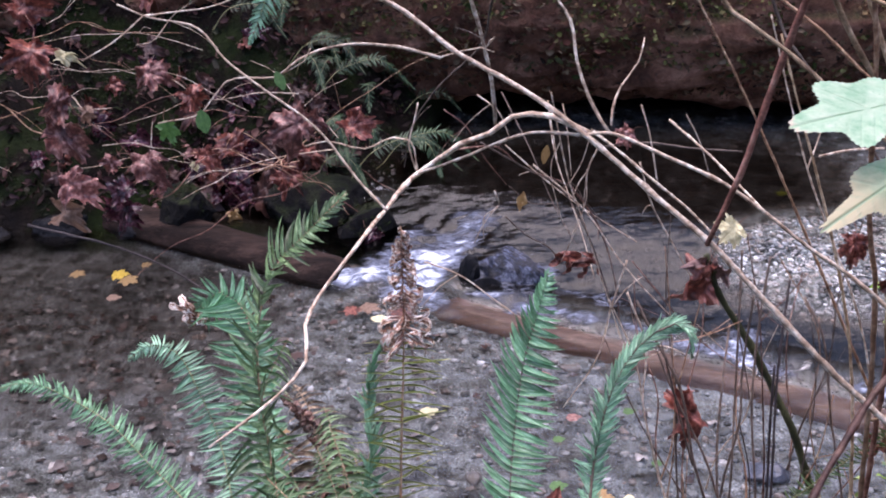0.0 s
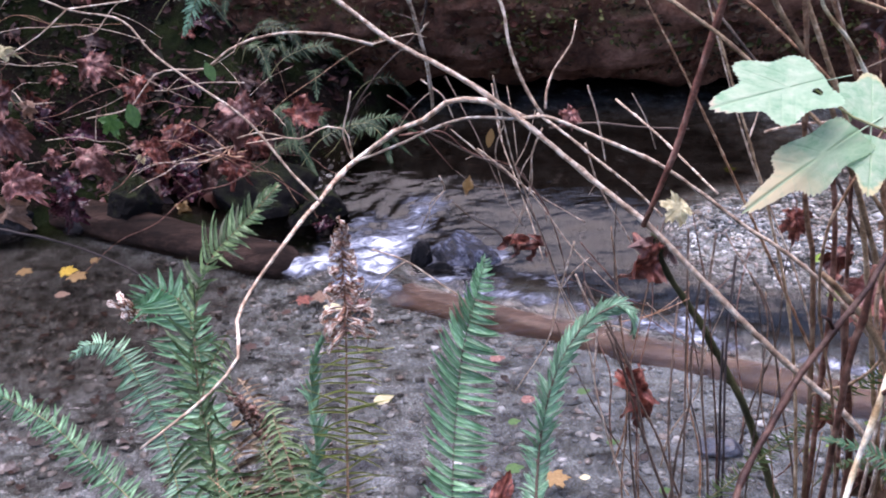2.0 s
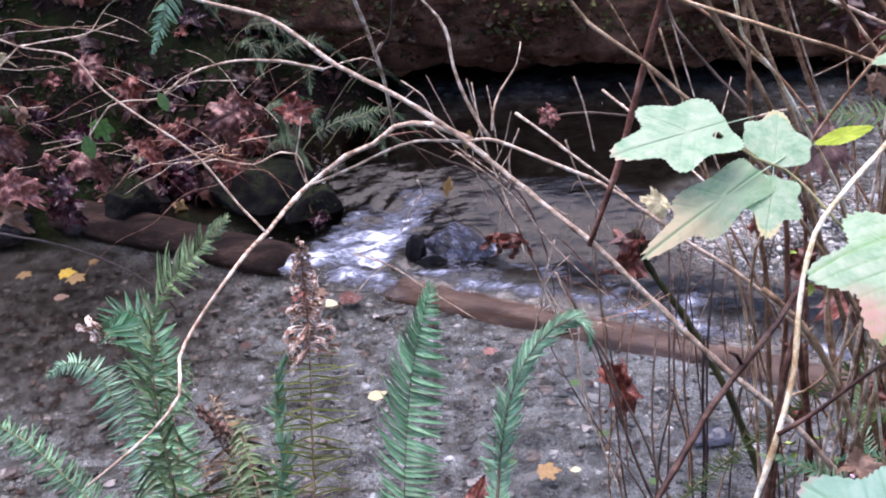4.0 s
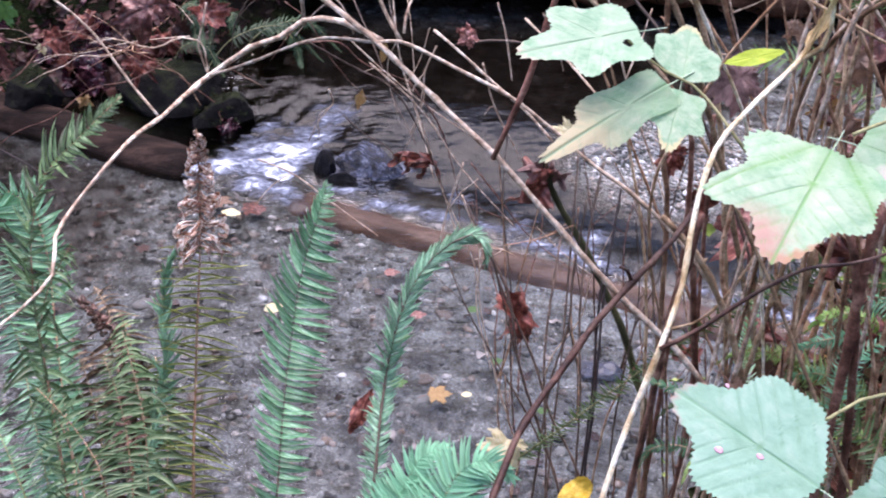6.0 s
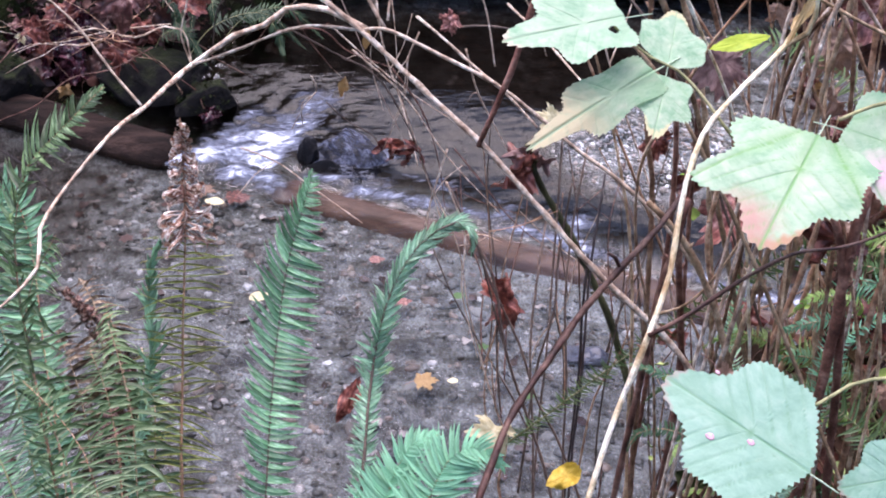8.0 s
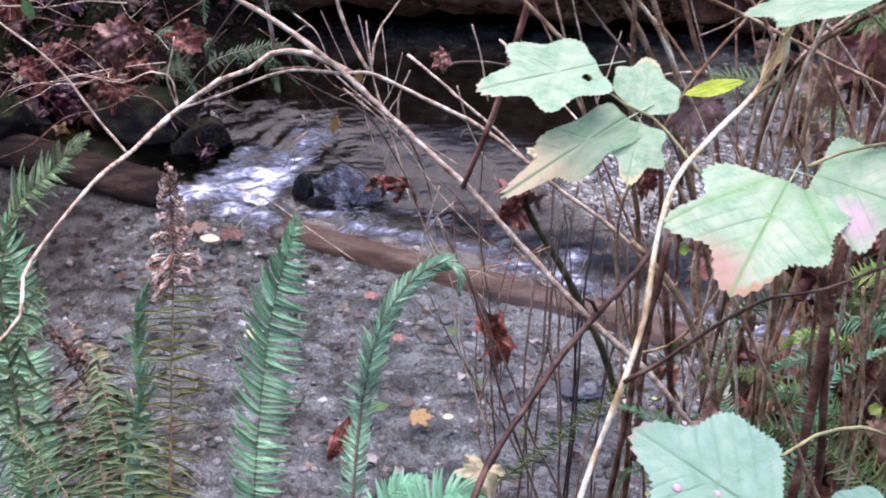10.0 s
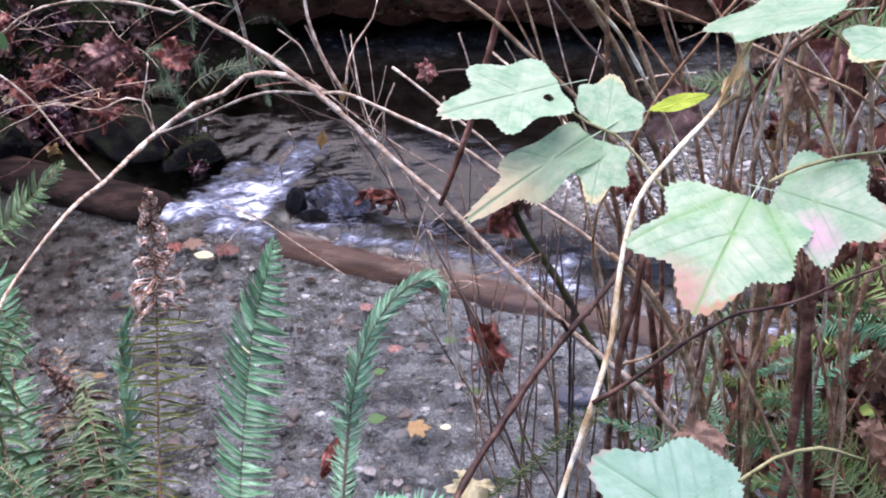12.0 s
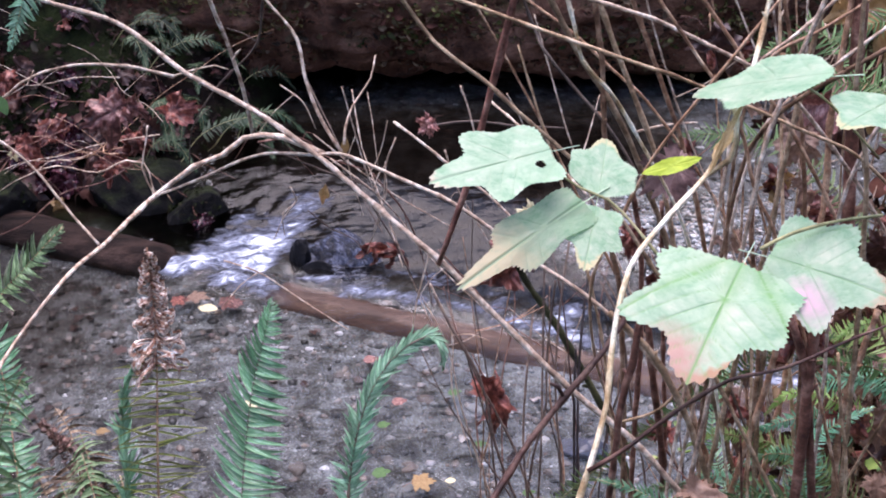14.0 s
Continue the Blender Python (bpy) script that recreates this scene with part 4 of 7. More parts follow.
# twigs with dead leaves over the middle of the stream
cane("twig", "thin tan twig hanging low above the water", [(0.112, 1.9, 1.074), (0.178, 1.98, 1.005), (0.261, 2.06, 0.926), (0.325, 2.14, 0.793), (0.367, 2.22, 0.663), (0.399, 2.3, 0.552)], 0.001628, 0.00111, BARK_DARK,
     [([(0.198, 2, 0.984), (0.282, 2.05, 0.93), (0.351, 2.1, 0.836)], 0.001036, 0.00074),
      ([(0.263, 2.1, 0.91), (0.284, 2.1, 0.921), (0.317, 2.1, 0.873)], 0.000888, 0.00074),
      ([(0.159, 2.3, 0.761), (0.207, 2.303, 0.715), (0.256, 2.307, 0.685), (0.283, 2.31, 0.648)], 0.00148, 0.001184)],
     group="hanging twigs")
cane("twig", "thin upright tan twig standing in the stream", [(0.243, 2.2, 1.071), (0.265, 2.22, 0.97), (0.29, 2.24, 0.864), (0.321, 2.26, 0.778), (0.378, 2.28, 0.605), (0.425, 2.3, 0.465)], 0.001628, 0.001184, BARK_TAN,
     [([(0.29, 2.24, 0.864), (0.314, 2.245, 0.911), (0.331, 2.25, 0.981)], 0.001036, 0.00074),
      ([(0.267, 2.22, 0.964), (0.25, 2.235, 0.904), (0.279, 2.25, 0.77)], 0.000962, 0.00074),
      ([(0.32, 2.25, 0.782), (0.291, 2.275, 0.692), (0.282, 2.3, 0.653)], 0.000814, 0.00074)],
     group="hanging twigs")
cane("twig", "broken pale twig end over the pool", [(0.346, 2.4, 0.922), (0.393, 2.375, 0.893), (0.466, 2.35, 0.838), (0.551, 2.325, 0.775), (0.613, 2.3, 0.719)], 0.00333, 0.00259, BARK_TAN,
     group="hanging twigs")
cane("twig", "thin upright tan twig standing in the stream", [(0.254, 2.6, 0.926), (0.272, 2.538, 0.818), (0.302, 2.475, 0.746), (0.333, 2.412, 0.675), (0.362, 2.35, 0.592)], 0.001628, 0.001184, BARK_TAN,
     [([(0.289, 2.6, 0.918), (0.299, 2.55, 0.868), (0.31, 2.5, 0.777)], 0.001036, 0.00074),
      ([(0.254, 2.6, 0.926), (0.263, 2.55, 0.882), (0.278, 2.5, 0.805)], 0.000888, 0.00074)],
     group="hanging twigs")
cane("twig", "thin tan twig above the far pool", [(0.146, 2.7, 0.913), (0.18, 2.625, 0.869), (0.219, 2.55, 0.814), (0.27, 2.475, 0.718), (0.319, 2.4, 0.653)], 0.00148, 0.001036, BARK_DARK,
     [([(0.27, 2.45, 0.729), (0.218, 2.475, 0.719), (0.167, 2.5, 0.751)], 0.000888, 0.00074)],
     group="hanging twigs")
cane("twig", "dead stick lying level over the far pool", [(0.474, 3.6, 0.447), (0.616, 3.567, 0.475), (0.756, 3.533, 0.471), (0.911, 3.5, 0.474)], 0.00444, 0.00296, BARK_DARK,
     group="hanging twigs")
cane("twig", "short dead stick over the far pool", [(1.095, 3.3, 0.535), (1.184, 3.3, 0.557), (1.282, 3.3, 0.564)], 0.00444, 0.0037, BARK_TAN,
     group="hanging twigs")
cane("twig", "leaning dead stick in the far pool", [(0.643, 3.3, 0.645), (0.749, 3.2, 0.576), (0.835, 3.1, 0.51), (0.899, 3, 0.466)], 0.0037, 0.00296, BARK_TAN,
     [([(0.558, 3.3, 0.689), (0.588, 3.3, 0.601), (0.622, 3.3, 0.448)], 0.00296, 0.00222),
      ([(0.708, 3.4, 0.629), (0.758, 3.4, 0.538), (0.791, 3.4, 0.446)], 0.00222, 0.00148)],
     group="hanging twigs")

# dark sticks standing in the near shallows
cane("stick", "thin dark upright stick standing in the shallow water", [(0.413, 2, 0.72), (0.446, 1.97, 0.661), (0.501, 1.94, 0.562), (0.538, 1.91, 0.405), (0.607, 1.88, 0.221), (0.637, 1.85, 0.143)], 0.00259, 0.00333, BARK_DARK,
     [([(0.543, 1.95, 0.375), (0.518, 1.957, 0.456), (0.48, 1.963, 0.587), (0.462, 1.97, 0.648)], 0.00222, 0.00148)],
     group="dark sticks")
cane("stick", "thin dark upright stick standing in the shallow water", [(0.474, 2.1, 0.556), (0.515, 2.062, 0.467), (0.582, 2.025, 0.34), (0.626, 1.988, 0.225), (0.682, 1.95, 0.13)], 0.00222, 0.00296, BARK_DARK,
     group="dark sticks")
cane("stick", "thin dark upright stick standing in the shallow water", [(0.64, 2.2, 0.564), (0.621, 2.117, 0.487), (0.607, 2.033, 0.341), (0.624, 1.95, 0.132)], 0.00222, 0.00259, BARK_DARK,
     group="dark sticks")
cane("stick", "thin dark upright stick standing in the shallow water", [(0.684, 2.2, 0.633), (0.667, 2.15, 0.465), (0.662, 2.1, 0.381), (0.631, 2.05, 0.268), (0.616, 2, 0.088)], 0.00222, 0.00296, BARK_DARK,
     [([(0.662, 2.1, 0.381), (0.695, 2.1, 0.259), (0.708, 2.1, 0.147)], 0.00148, 0.001184)],
     group="dark sticks")
cane("stick", "thin dark upright stick standing in the shallow water", [(0.719, 2.1, 0.524), (0.717, 2.067, 0.403), (0.721, 2.033, 0.247), (0.717, 2, 0.133)], 0.00259, 0.00296, BARK_BLACK,
     group="dark sticks")
cane("stick", "thin dark upright stick standing in the shallow water", [(0.672, 2.3, 0.69), (0.668, 2.233, 0.531), (0.664, 2.167, 0.371), (0.657, 2.1, 0.27)], 0.00222, 0.00222, BARK_DARK,
     [([(0.66, 2.2, 0.55), (0.689, 2.2, 0.437), (0.709, 2.2, 0.35)], 0.00148, 0.00111)],
     group="dark sticks")
cane("stick", "thin dark upright stick standing in the shallow water", [(0.708, 2.2, 0.724), (0.685, 2.133, 0.587), (0.676, 2.067, 0.436), (0.688, 2, 0.27)], 0.00222, 0.00259, BARK_DARK,
     group="dark sticks")
cane("stick", "thin dark upright stick standing in the shallow water", [(0.754, 2.2, 0.672), (0.728, 2.1, 0.499), (0.721, 2, 0.256)], 0.00259, 0.00296, BARK_BLACK,
     group="dark sticks")
cane("stick", "thin dark upright stick standing in the shallow water", [(0.759, 2.1, 0.684), (0.792, 2.067, 0.625), (0.83, 2.033, 0.432), (0.865, 2, 0.273)], 0.00222, 0.00259, BARK_DARK,
     group="dark sticks")

# canes of the thicket on the near bank
cane("cane", "dark mossy green leaning cane below the arching branch", [(0.596, 2.3, 0.678), (0.633, 2.3, 0.581), (0.672, 2.295, 0.522), (0.709, 2.29, 0.467), (0.759, 2.28, 0.377), (0.819, 2.26, 0.267)], 0.0065, 0.0105, MOSS_STEM,
     group="thicket canes")
cane("cane", "smooth reddish-brown cane crossing low over the bank", [(0.5, 0.82, 1.361), (0.476, 0.785, 1.352), (0.442, 0.75, 1.335), (0.407, 0.718, 1.309), (0.384, 0.687, 1.294), (0.361, 0.655, 1.28), (0.345, 0.62, 1.269)], 0.002368, 0.003108, BARK_WINE,
     [([(0.442, 0.75, 1.335), (0.437, 0.75, 1.345), (0.431, 0.75, 1.348)], 0.00148, 0.00111)],
     group="thicket canes")
cane("cane", "pale cream cane carrying green leaves", [(0.584, 0.82, 1.684), (0.576, 0.82, 1.588), (0.569, 0.805, 1.577), (0.56, 0.79, 1.554), (0.546, 0.775, 1.527), (0.531, 0.76, 1.507), (0.501, 0.738, 1.486), (0.473, 0.716, 1.46), (0.461, 0.694, 1.421), (0.455, 0.672, 1.383), (0.442, 0.65, 1.346), (0.425, 0.635, 1.292), (0.416, 0.62, 1.266)], 0.0016, 0.003, BARK_CREAM,
     [([(0.531, 0.76, 1.507), (0.547, 0.767, 1.514), (0.551, 0.773, 1.54), (0.549, 0.78, 1.547)], 0.002072, 0.00148)],
     group="thicket canes")
cane("twig", "thin dark reddish twig crossing between the canes", [(0.441, 0.648, 1.348), (0.47, 0.654, 1.364), (0.495, 0.66, 1.382), (0.537, 0.682, 1.392), (0.584, 0.705, 1.386), (0.631, 0.728, 1.39), (0.68, 0.75, 1.394)], 0.001628, 0.000888, BARK_WINE)
cane("cane", "brown woody cane of the dense bramble thicket", [(0.532, 1.3, 1.605), (0.557, 1.3, 1.451), (0.562, 1.3, 1.426), (0.575, 1.3, 1.311), (0.589, 1.3, 1.194), (0.606, 1.3, 1.124), (0.617, 1.3, 1.041)], 0.003108, 0.0037, BARK_CANE,
     group="thicket canes")
cane("cane", "brown woody cane of the dense bramble thicket", [(0.443, 1, 1.649), (0.479, 1, 1.532), (0.487, 1.01, 1.507), (0.519, 1.02, 1.47), (0.552, 1.03, 1.418), (0.598, 1.04, 1.339), (0.619, 1.05, 1.285)], 0.001628, 0.001924, BARK_CREAM,
     group="thicket canes")
cane("cane", "olive-tan woody cane of the dense bramble thicket", [(0.52, 1.4, 1.583), (0.591, 1.4, 1.416), (0.6, 1.4, 1.395), (0.626, 1.4, 1.338), (0.659, 1.4, 1.264), (0.688, 1.4, 1.169)], 0.00333, 0.0037, BARK_OLIVE,
     group="thicket canes")
cane("cane", "brown woody cane of the dense bramble thicket", [(0.577, 1.5, 1.567), (0.656, 1.5, 1.387), (0.666, 1.5, 1.365), (0.696, 1.5, 1.295), (0.723, 1.5, 1.231), (0.754, 1.5, 1.139)], 0.003108, 0.00333, BARK_CANE,
     group="thicket canes")
cane("cane", "brown woody cane of the dense bramble thicket", [(0.458, 1.6, 1.542), (0.533, 1.6, 1.35), (0.537, 1.575, 1.342), (0.592, 1.55, 1.278), (0.617, 1.525, 1.255), (0.652, 1.5, 1.207)], 0.00222, 0.00222, BARK_DARK,
     group="thicket canes")
cane("cane", "olive-tan woody cane of the dense bramble thicket", [(0.276, 1.1, 1.627), (0.363, 1.1, 1.497), (0.373, 1.08, 1.493), (0.413, 1.06, 1.467), (0.438, 1.04, 1.448), (0.483, 1.02, 1.412), (0.516, 1, 1.38)], 0.001924, 0.00222, BARK_OLIVE,
     group="thicket canes")
cane("cane", "brown woody cane of the dense bramble thicket", [(0.661, 0.9, 1.656), (0.587, 0.9, 1.548), (0.563, 0.912, 1.503), (0.536, 0.925, 1.45), (0.516, 0.937, 1.388), (0.499, 0.95, 1.327), (0.512, 0.985, 1.23), (0.56, 1.04, 1.08)], 0.001332, 0.001628, BARK_CANE,
     group="thicket canes")
cane("cane", "brown woody cane of the dense bramble thicket", [(0.84, 1.3, 1.602), (0.854, 1.3, 1.445), (0.86, 1.3, 1.386), (0.871, 1.3, 1.303), (0.883, 1.3, 1.214), (0.894, 1.3, 1.12)], 0.00814, 0.00888, BARK_RED,
     group="thicket canes")
cane("cane", "olive-tan woody cane of the dense bramble thicket", [(0.782, 1.2, 1.613), (0.766, 1.2, 1.468), (0.762, 1.2, 1.426), (0.754, 1.2, 1.33), (0.749, 1.2, 1.241), (0.739, 1.2, 1.139)], 0.00296, 0.0037, BARK_OLIVE,
     group="thicket canes")
cane("cane", "brown woody cane of the dense bramble thicket", [(0.841, 1.3, 1.562), (0.84, 1.3, 1.399), (0.84, 1.3, 1.331), (0.849, 1.3, 1.244), (0.847, 1.3, 1.136), (0.841, 1.3, 1.003)], 0.0037, 0.00444, BARK_CANE,
     group="thicket canes")
cane("cane", "brown woody cane of the dense bramble thicket", [(0.546, 0.95, 1.285), (0.542, 0.95, 1.231), (0.535, 0.95, 1.186), (0.534, 0.95, 1.144)], 0.003404, 0.003404, BARK_RED,
     group="thicket canes")
cane("cane", "brown woody cane of the dense bramble thicket", [(0.633, 1.25, 1.103), (0.647, 1.262, 1.03), (0.665, 1.275, 0.952), (0.687, 1.288, 0.831), (0.696, 1.3, 0.678)], 0.00444, 0.00555, BARK_RED,
     group="thicket canes")
cane("cane", "olive-tan woody cane of the dense bramble thicket", [(0.551, 1.1, 1.199), (0.581, 1.1, 1.171), (0.617, 1.1, 1.123), (0.66, 1.1, 1.035), (0.692, 1.1, 0.944), (0.727, 1.1, 0.829)], 0.0037, 0.00481, BARK_OLIVE,
     group="thicket canes")
cane("cane", "brown woody cane of the dense bramble thicket", [(0.735, 1, 1.285), (0.733, 1, 1.235), (0.737, 1, 1.155), (0.742, 1, 1.054), (0.748, 1, 0.945)], 0.00555, 0.00666, BARK_RED,
     group="thicket canes")
cane("cane", "brown woody cane of the dense bramble thicket", [(0.704, 1, 1.254), (0.723, 1, 1.209), (0.734, 1, 1.169)], 0.00444, 0.00481, BARK_RED,
     group="thicket canes")
cane("cane", "brown woody cane of the dense bramble thicket", [(0.741, 1.1, 1.196), (0.734, 1.1, 1.102), (0.724, 1.1, 1.041), (0.711, 1.1, 0.944), (0.7, 1.1, 0.866)], 0.00333, 0.00407, BARK_CANE,
     group="thicket canes")
cane("cane", "olive-tan woody cane of the dense bramble thicket", [(0.764, 1.2, 1.115), (0.768, 1.2, 1.002), (0.776, 1.2, 0.915), (0.789, 1.2, 0.804)], 0.00333, 0.0037, BARK_OLIVE,
     group="thicket canes")
cane("cane", "brown woody cane of the dense bramble thicket", [(0.843, 1.1, 1.195), (0.827, 1.1, 1.085), (0.829, 1.1, 1.007), (0.844, 1.1, 0.888)], 0.0037, 0.00444, BARK_CANE,
     group="thicket canes")
cane("cane", "olive-tan woody cane of the dense bramble thicket", [(0.712, 0.9, 1.271), (0.725, 0.9, 1.21), (0.741, 0.9, 1.146), (0.749, 0.9, 1.049)], 0.00148, 0.00185, BARK_OLIVE,
     group="thicket canes")
cane("cane", "brown woody cane of the dense bramble thicket", [(0.5, 1, 1.624), (0.593, 1, 1.502), (0.621, 1, 1.467), (0.636, 1, 1.435), (0.65, 1, 1.391), (0.677, 1, 1.34)], 0.00148, 0.00222, BARK_CANE,
     group="thicket canes")
cane("cane", "olive-tan woody cane of the dense bramble thicket", [(0.194, 1, 1.63), (0.516, 1, 1.512), (0.581, 1.013, 1.486), (0.623, 1.025, 1.466), (0.695, 1.038, 1.431), (0.771, 1.05, 1.392)], 0.001628, 0.001924, BARK_OLIVE,
     group="thicket canes")
cane("cane", "brown woody cane of the dense bramble thicket", [(0.933, 1, 1.635), (0.742, 1, 1.512), (0.717, 1.033, 1.476), (0.693, 1.067, 1.437), (0.678, 1.1, 1.384), (0.676, 1.13, 1.28), (0.69, 1.17, 1.12)], 0.00222, 0.00222, BARK_CANE,
     group="thicket canes")
cane("cane", "olive-tan woody cane of the dense bramble thicket", [(0.716, 1, 1.638), (0.727, 1, 1.517), (0.731, 1, 1.472), (0.751, 1, 1.413), (0.762, 1, 1.345)], 0.00222, 0.00296, BARK_OLIVE,
     group="thicket canes")
cane("cane", "brown woody cane of the dense bramble thicket", [(0.52, 1.1, 1.65), (0.627, 1.1, 1.518), (0.649, 1.1, 1.49), (0.669, 1.1, 1.462), (0.717, 1.1, 1.403)], 0.002072, 0.00222, BARK_CANE,
     group="thicket canes")
cane("cane", "olive-tan woody cane of the dense bramble thicket", [(0.595, 1.2, 0.983), (0.637, 1.167, 1.027), (0.679, 1.133, 1.157), (0.687, 1.1, 1.258)], 0.001628, 0.00148, BARK_OLIVE,
     group="thicket canes")
cane("cane", "brown woody cane of the dense bramble thicket", [(0.605, 1.3, 1.281), (0.63, 1.312, 1.18), (0.647, 1.325, 1.045), (0.654, 1.338, 0.912), (0.662, 1.35, 0.767)], 0.00333, 0.00444, BARK_RED,
     group="thicket canes")
cane("cane", "brown woody cane of the dense bramble thicket", [(0.677, 1.4, 1.188), (0.693, 1.417, 1.073), (0.712, 1.433, 0.927), (0.735, 1.45, 0.755)], 0.00296, 0.0037, BARK_RED,
     group="thicket canes")
cane("cane", "brown woody cane of the dense bramble thicket", [(0.658, 1.2, 1.185), (0.663, 1.217, 1.084), (0.695, 1.233, 0.984), (0.739, 1.25, 0.865)], 0.00296, 0.0037, BARK_CANE,
     group="thicket canes")
cane("cane", "olive-tan woody cane of the dense bramble thicket", [(0.424, 1.3, 1.618), (0.512, 1.3, 1.464), (0.545, 1.3, 1.408), (0.577, 1.3, 1.362), (0.613, 1.3, 1.295)], 0.00333, 0.0037, BARK_OLIVE,
     group="thicket canes")
cane("cane", "brown woody cane of the dense bramble thicket", [(0.267, 1.6, 1.584), (0.525, 1.6, 1.395), (0.588, 1.6, 1.349), (0.641, 1.6, 1.301), (0.695, 1.6, 1.253)], 0.00222, 0.00222, BARK_CANE,
     group="thicket canes")

# pale canes crossing at the top of the thicket
cane("cane", "pale dry cane crossing at the top of the thicket", [(0.41, 1.06, 1.585), (0.501, 1.05, 1.548), (0.558, 1.05, 1.53), (0.609, 1.05, 1.506), (0.65, 1.05, 1.486), (0.7, 1.06, 1.45)], 0.001785, 0.002625, BARK_TAN, group="thicket canes")
cane("cane", "pale dry cane crossing at the top of the thicket", [(0.8, 1.1, 1.6), (0.708, 1.1, 1.501), (0.672, 1.1, 1.469), (0.659, 1.1, 1.422), (0.656, 1.1, 1.362)], 0.0017, 0.0025, BARK_TAN, group="thicket canes")
cane("cane", "pale dry cane crossing at the top of the thicket", [(0.71, 1.0, 1.64), (0.689, 1.0, 1.56), (0.658, 1.0, 1.441), (0.651, 1.0, 1.356)], 0.00204, 0.003, BARK_TAN, group="thicket canes")
cane("cane", "pale dry cane crossing at the top of the thicket", [(0.83, 1.05, 1.6), (0.751, 1.05, 1.547), (0.705, 1.05, 1.516), (0.671, 1.05, 1.498), (0.654, 1.05, 1.463), (0.65, 1.06, 1.4), (0.662, 1.08, 1.25)], 0.001615, 0.002375, BARK_CANE, group="thicket canes")
cane("cane", "pale dry cane crossing at the top of the thicket", [(0.69, 1.15, 1.62), (0.709, 1.15, 1.52), (0.73, 1.15, 1.452), (0.748, 1.15, 1.381), (0.77, 1.15, 1.26)], 0.00221, 0.00325, BARK_CANE, group="thicket canes")
cane("cane", "pale dry cane crossing at the top of the thicket", [(0.81, 1.1, 1.52), (0.733, 1.1, 1.455), (0.693, 1.1, 1.415), (0.672, 1.1, 1.329), (0.669, 1.1, 1.287)], 0.0017, 0.0025, BARK_TAN, group="thicket canes")
cane("cane", "pale dry cane crossing at the top of the thicket", [(0.82, 1.05, 1.52), (0.785, 1.05, 1.439), (0.761, 1.05, 1.365), (0.759, 1.05, 1.278), (0.772, 1.05, 1.164)], 0.00187, 0.00275, BARK_TAN, group="thicket canes")
cane("cane", "pale dry cane crossing at the top of the thicket", [(0.735, 1.2, 1.45), (0.729, 1.2, 1.352), (0.727, 1.2, 1.25), (0.753, 1.2, 1.131), (0.762, 1.2, 1.02)], 0.00238, 0.0035, BARK_CANE, group="thicket canes")

# sword fern fronds on the near bank
frond("blue-green sword fern frond standing on the near bank", [(0.199, 1.088, 1.23), (0.192, 1.076, 1.2), (0.176, 1.06, 1.14), (0.168, 1.03, 1.084), (0.164, 1, 1.042), (0.162, 0.96, 0.995)], 0.042, FERN, normal=(-0.2, -0.9, 0.4), fold=0.1, far_fold=0.15, droop=0.15, rise=0.02, far_rise=0.85, coarse=0.7, slim=1.15, mess=0.08, roll=-0.2, taper=0.34, stalk=BARK_DARK, thick=0.9, group="near fern fronds")
frond("arching green sword fern frond with a drooping tip", [(0.386, 1.25, 1.034), (0.382, 1.265, 1.063), (0.366, 1.28, 1.065), (0.32, 1.26, 1.042), (0.291, 1.233, 1.003), (0.275, 1.207, 0.955), (0.265, 1.18, 0.89), (0.26, 1.12, 0.845)], 0.029, FERN_PALE, normal=(0.3, -0.6, 0.7), fold=0.25, rise=1.5, slim=1.7, droop=0.5, coarse=0.55, mess=0.2, taper=0.2, stalk=BARK_DARK, thick=1.7, group="near fern fronds")
frond("olive sword fern frond with a withered brown tip", [(0.022, 1.348, 1.161), (0.024, 1.34, 1.09), (0.027, 1.3, 1.013), (0.027, 1.25, 0.927), (0.028, 1.2, 0.839), (0.032, 1.15, 0.793)], 0.06, FERN_OLIVE, normal=(0.3, -0.9, 0.1), droop=0.15, dry=0.36, slim=0.42, rise=0.25, far_rise=0.3, coarse=0.9, mess=0.24, thick=1.3, hang=True, group="near fern fronds")
frond("pale green fern frond seen edge-on", [(0.011, 1.3, 1.034), (-0.011, 1.285, 1.003), (-0.019, 1.27, 0.94), (-0.013, 1.235, 0.894), (-0.022, 1.2, 0.84), (-0.016, 1.1, 0.825)], 0.034, FERN_PALE, normal=(0.75, -0.5, 0.2), fold=0.5, droop=0.3, rise=1.3, slim=1.5, coarse=0.62, mess=0.25, group="near fern fronds")
frond("blue-green sword fern frond standing on the near bank", [(-0.017, 1.15, 1.287), (-0.066, 1.145, 1.237), (-0.101, 1.14, 1.198), (-0.116, 1.12, 1.144), (-0.117, 1.1, 1.077), (-0.102, 1.06, 1.022), (-0.086, 1.02, 0.969)], 0.046, FERN_MOSS, normal=(-0.75, -0.6, 0.1), droop=0.15, slim=1.1, rise=0.45, far_rise=0.5, upper=0.95, coarse=0.78, reach=0.6, mess=0.18, fold=0.3, taper=0.3, stalk=BARK_CANE, group="near fern fronds")
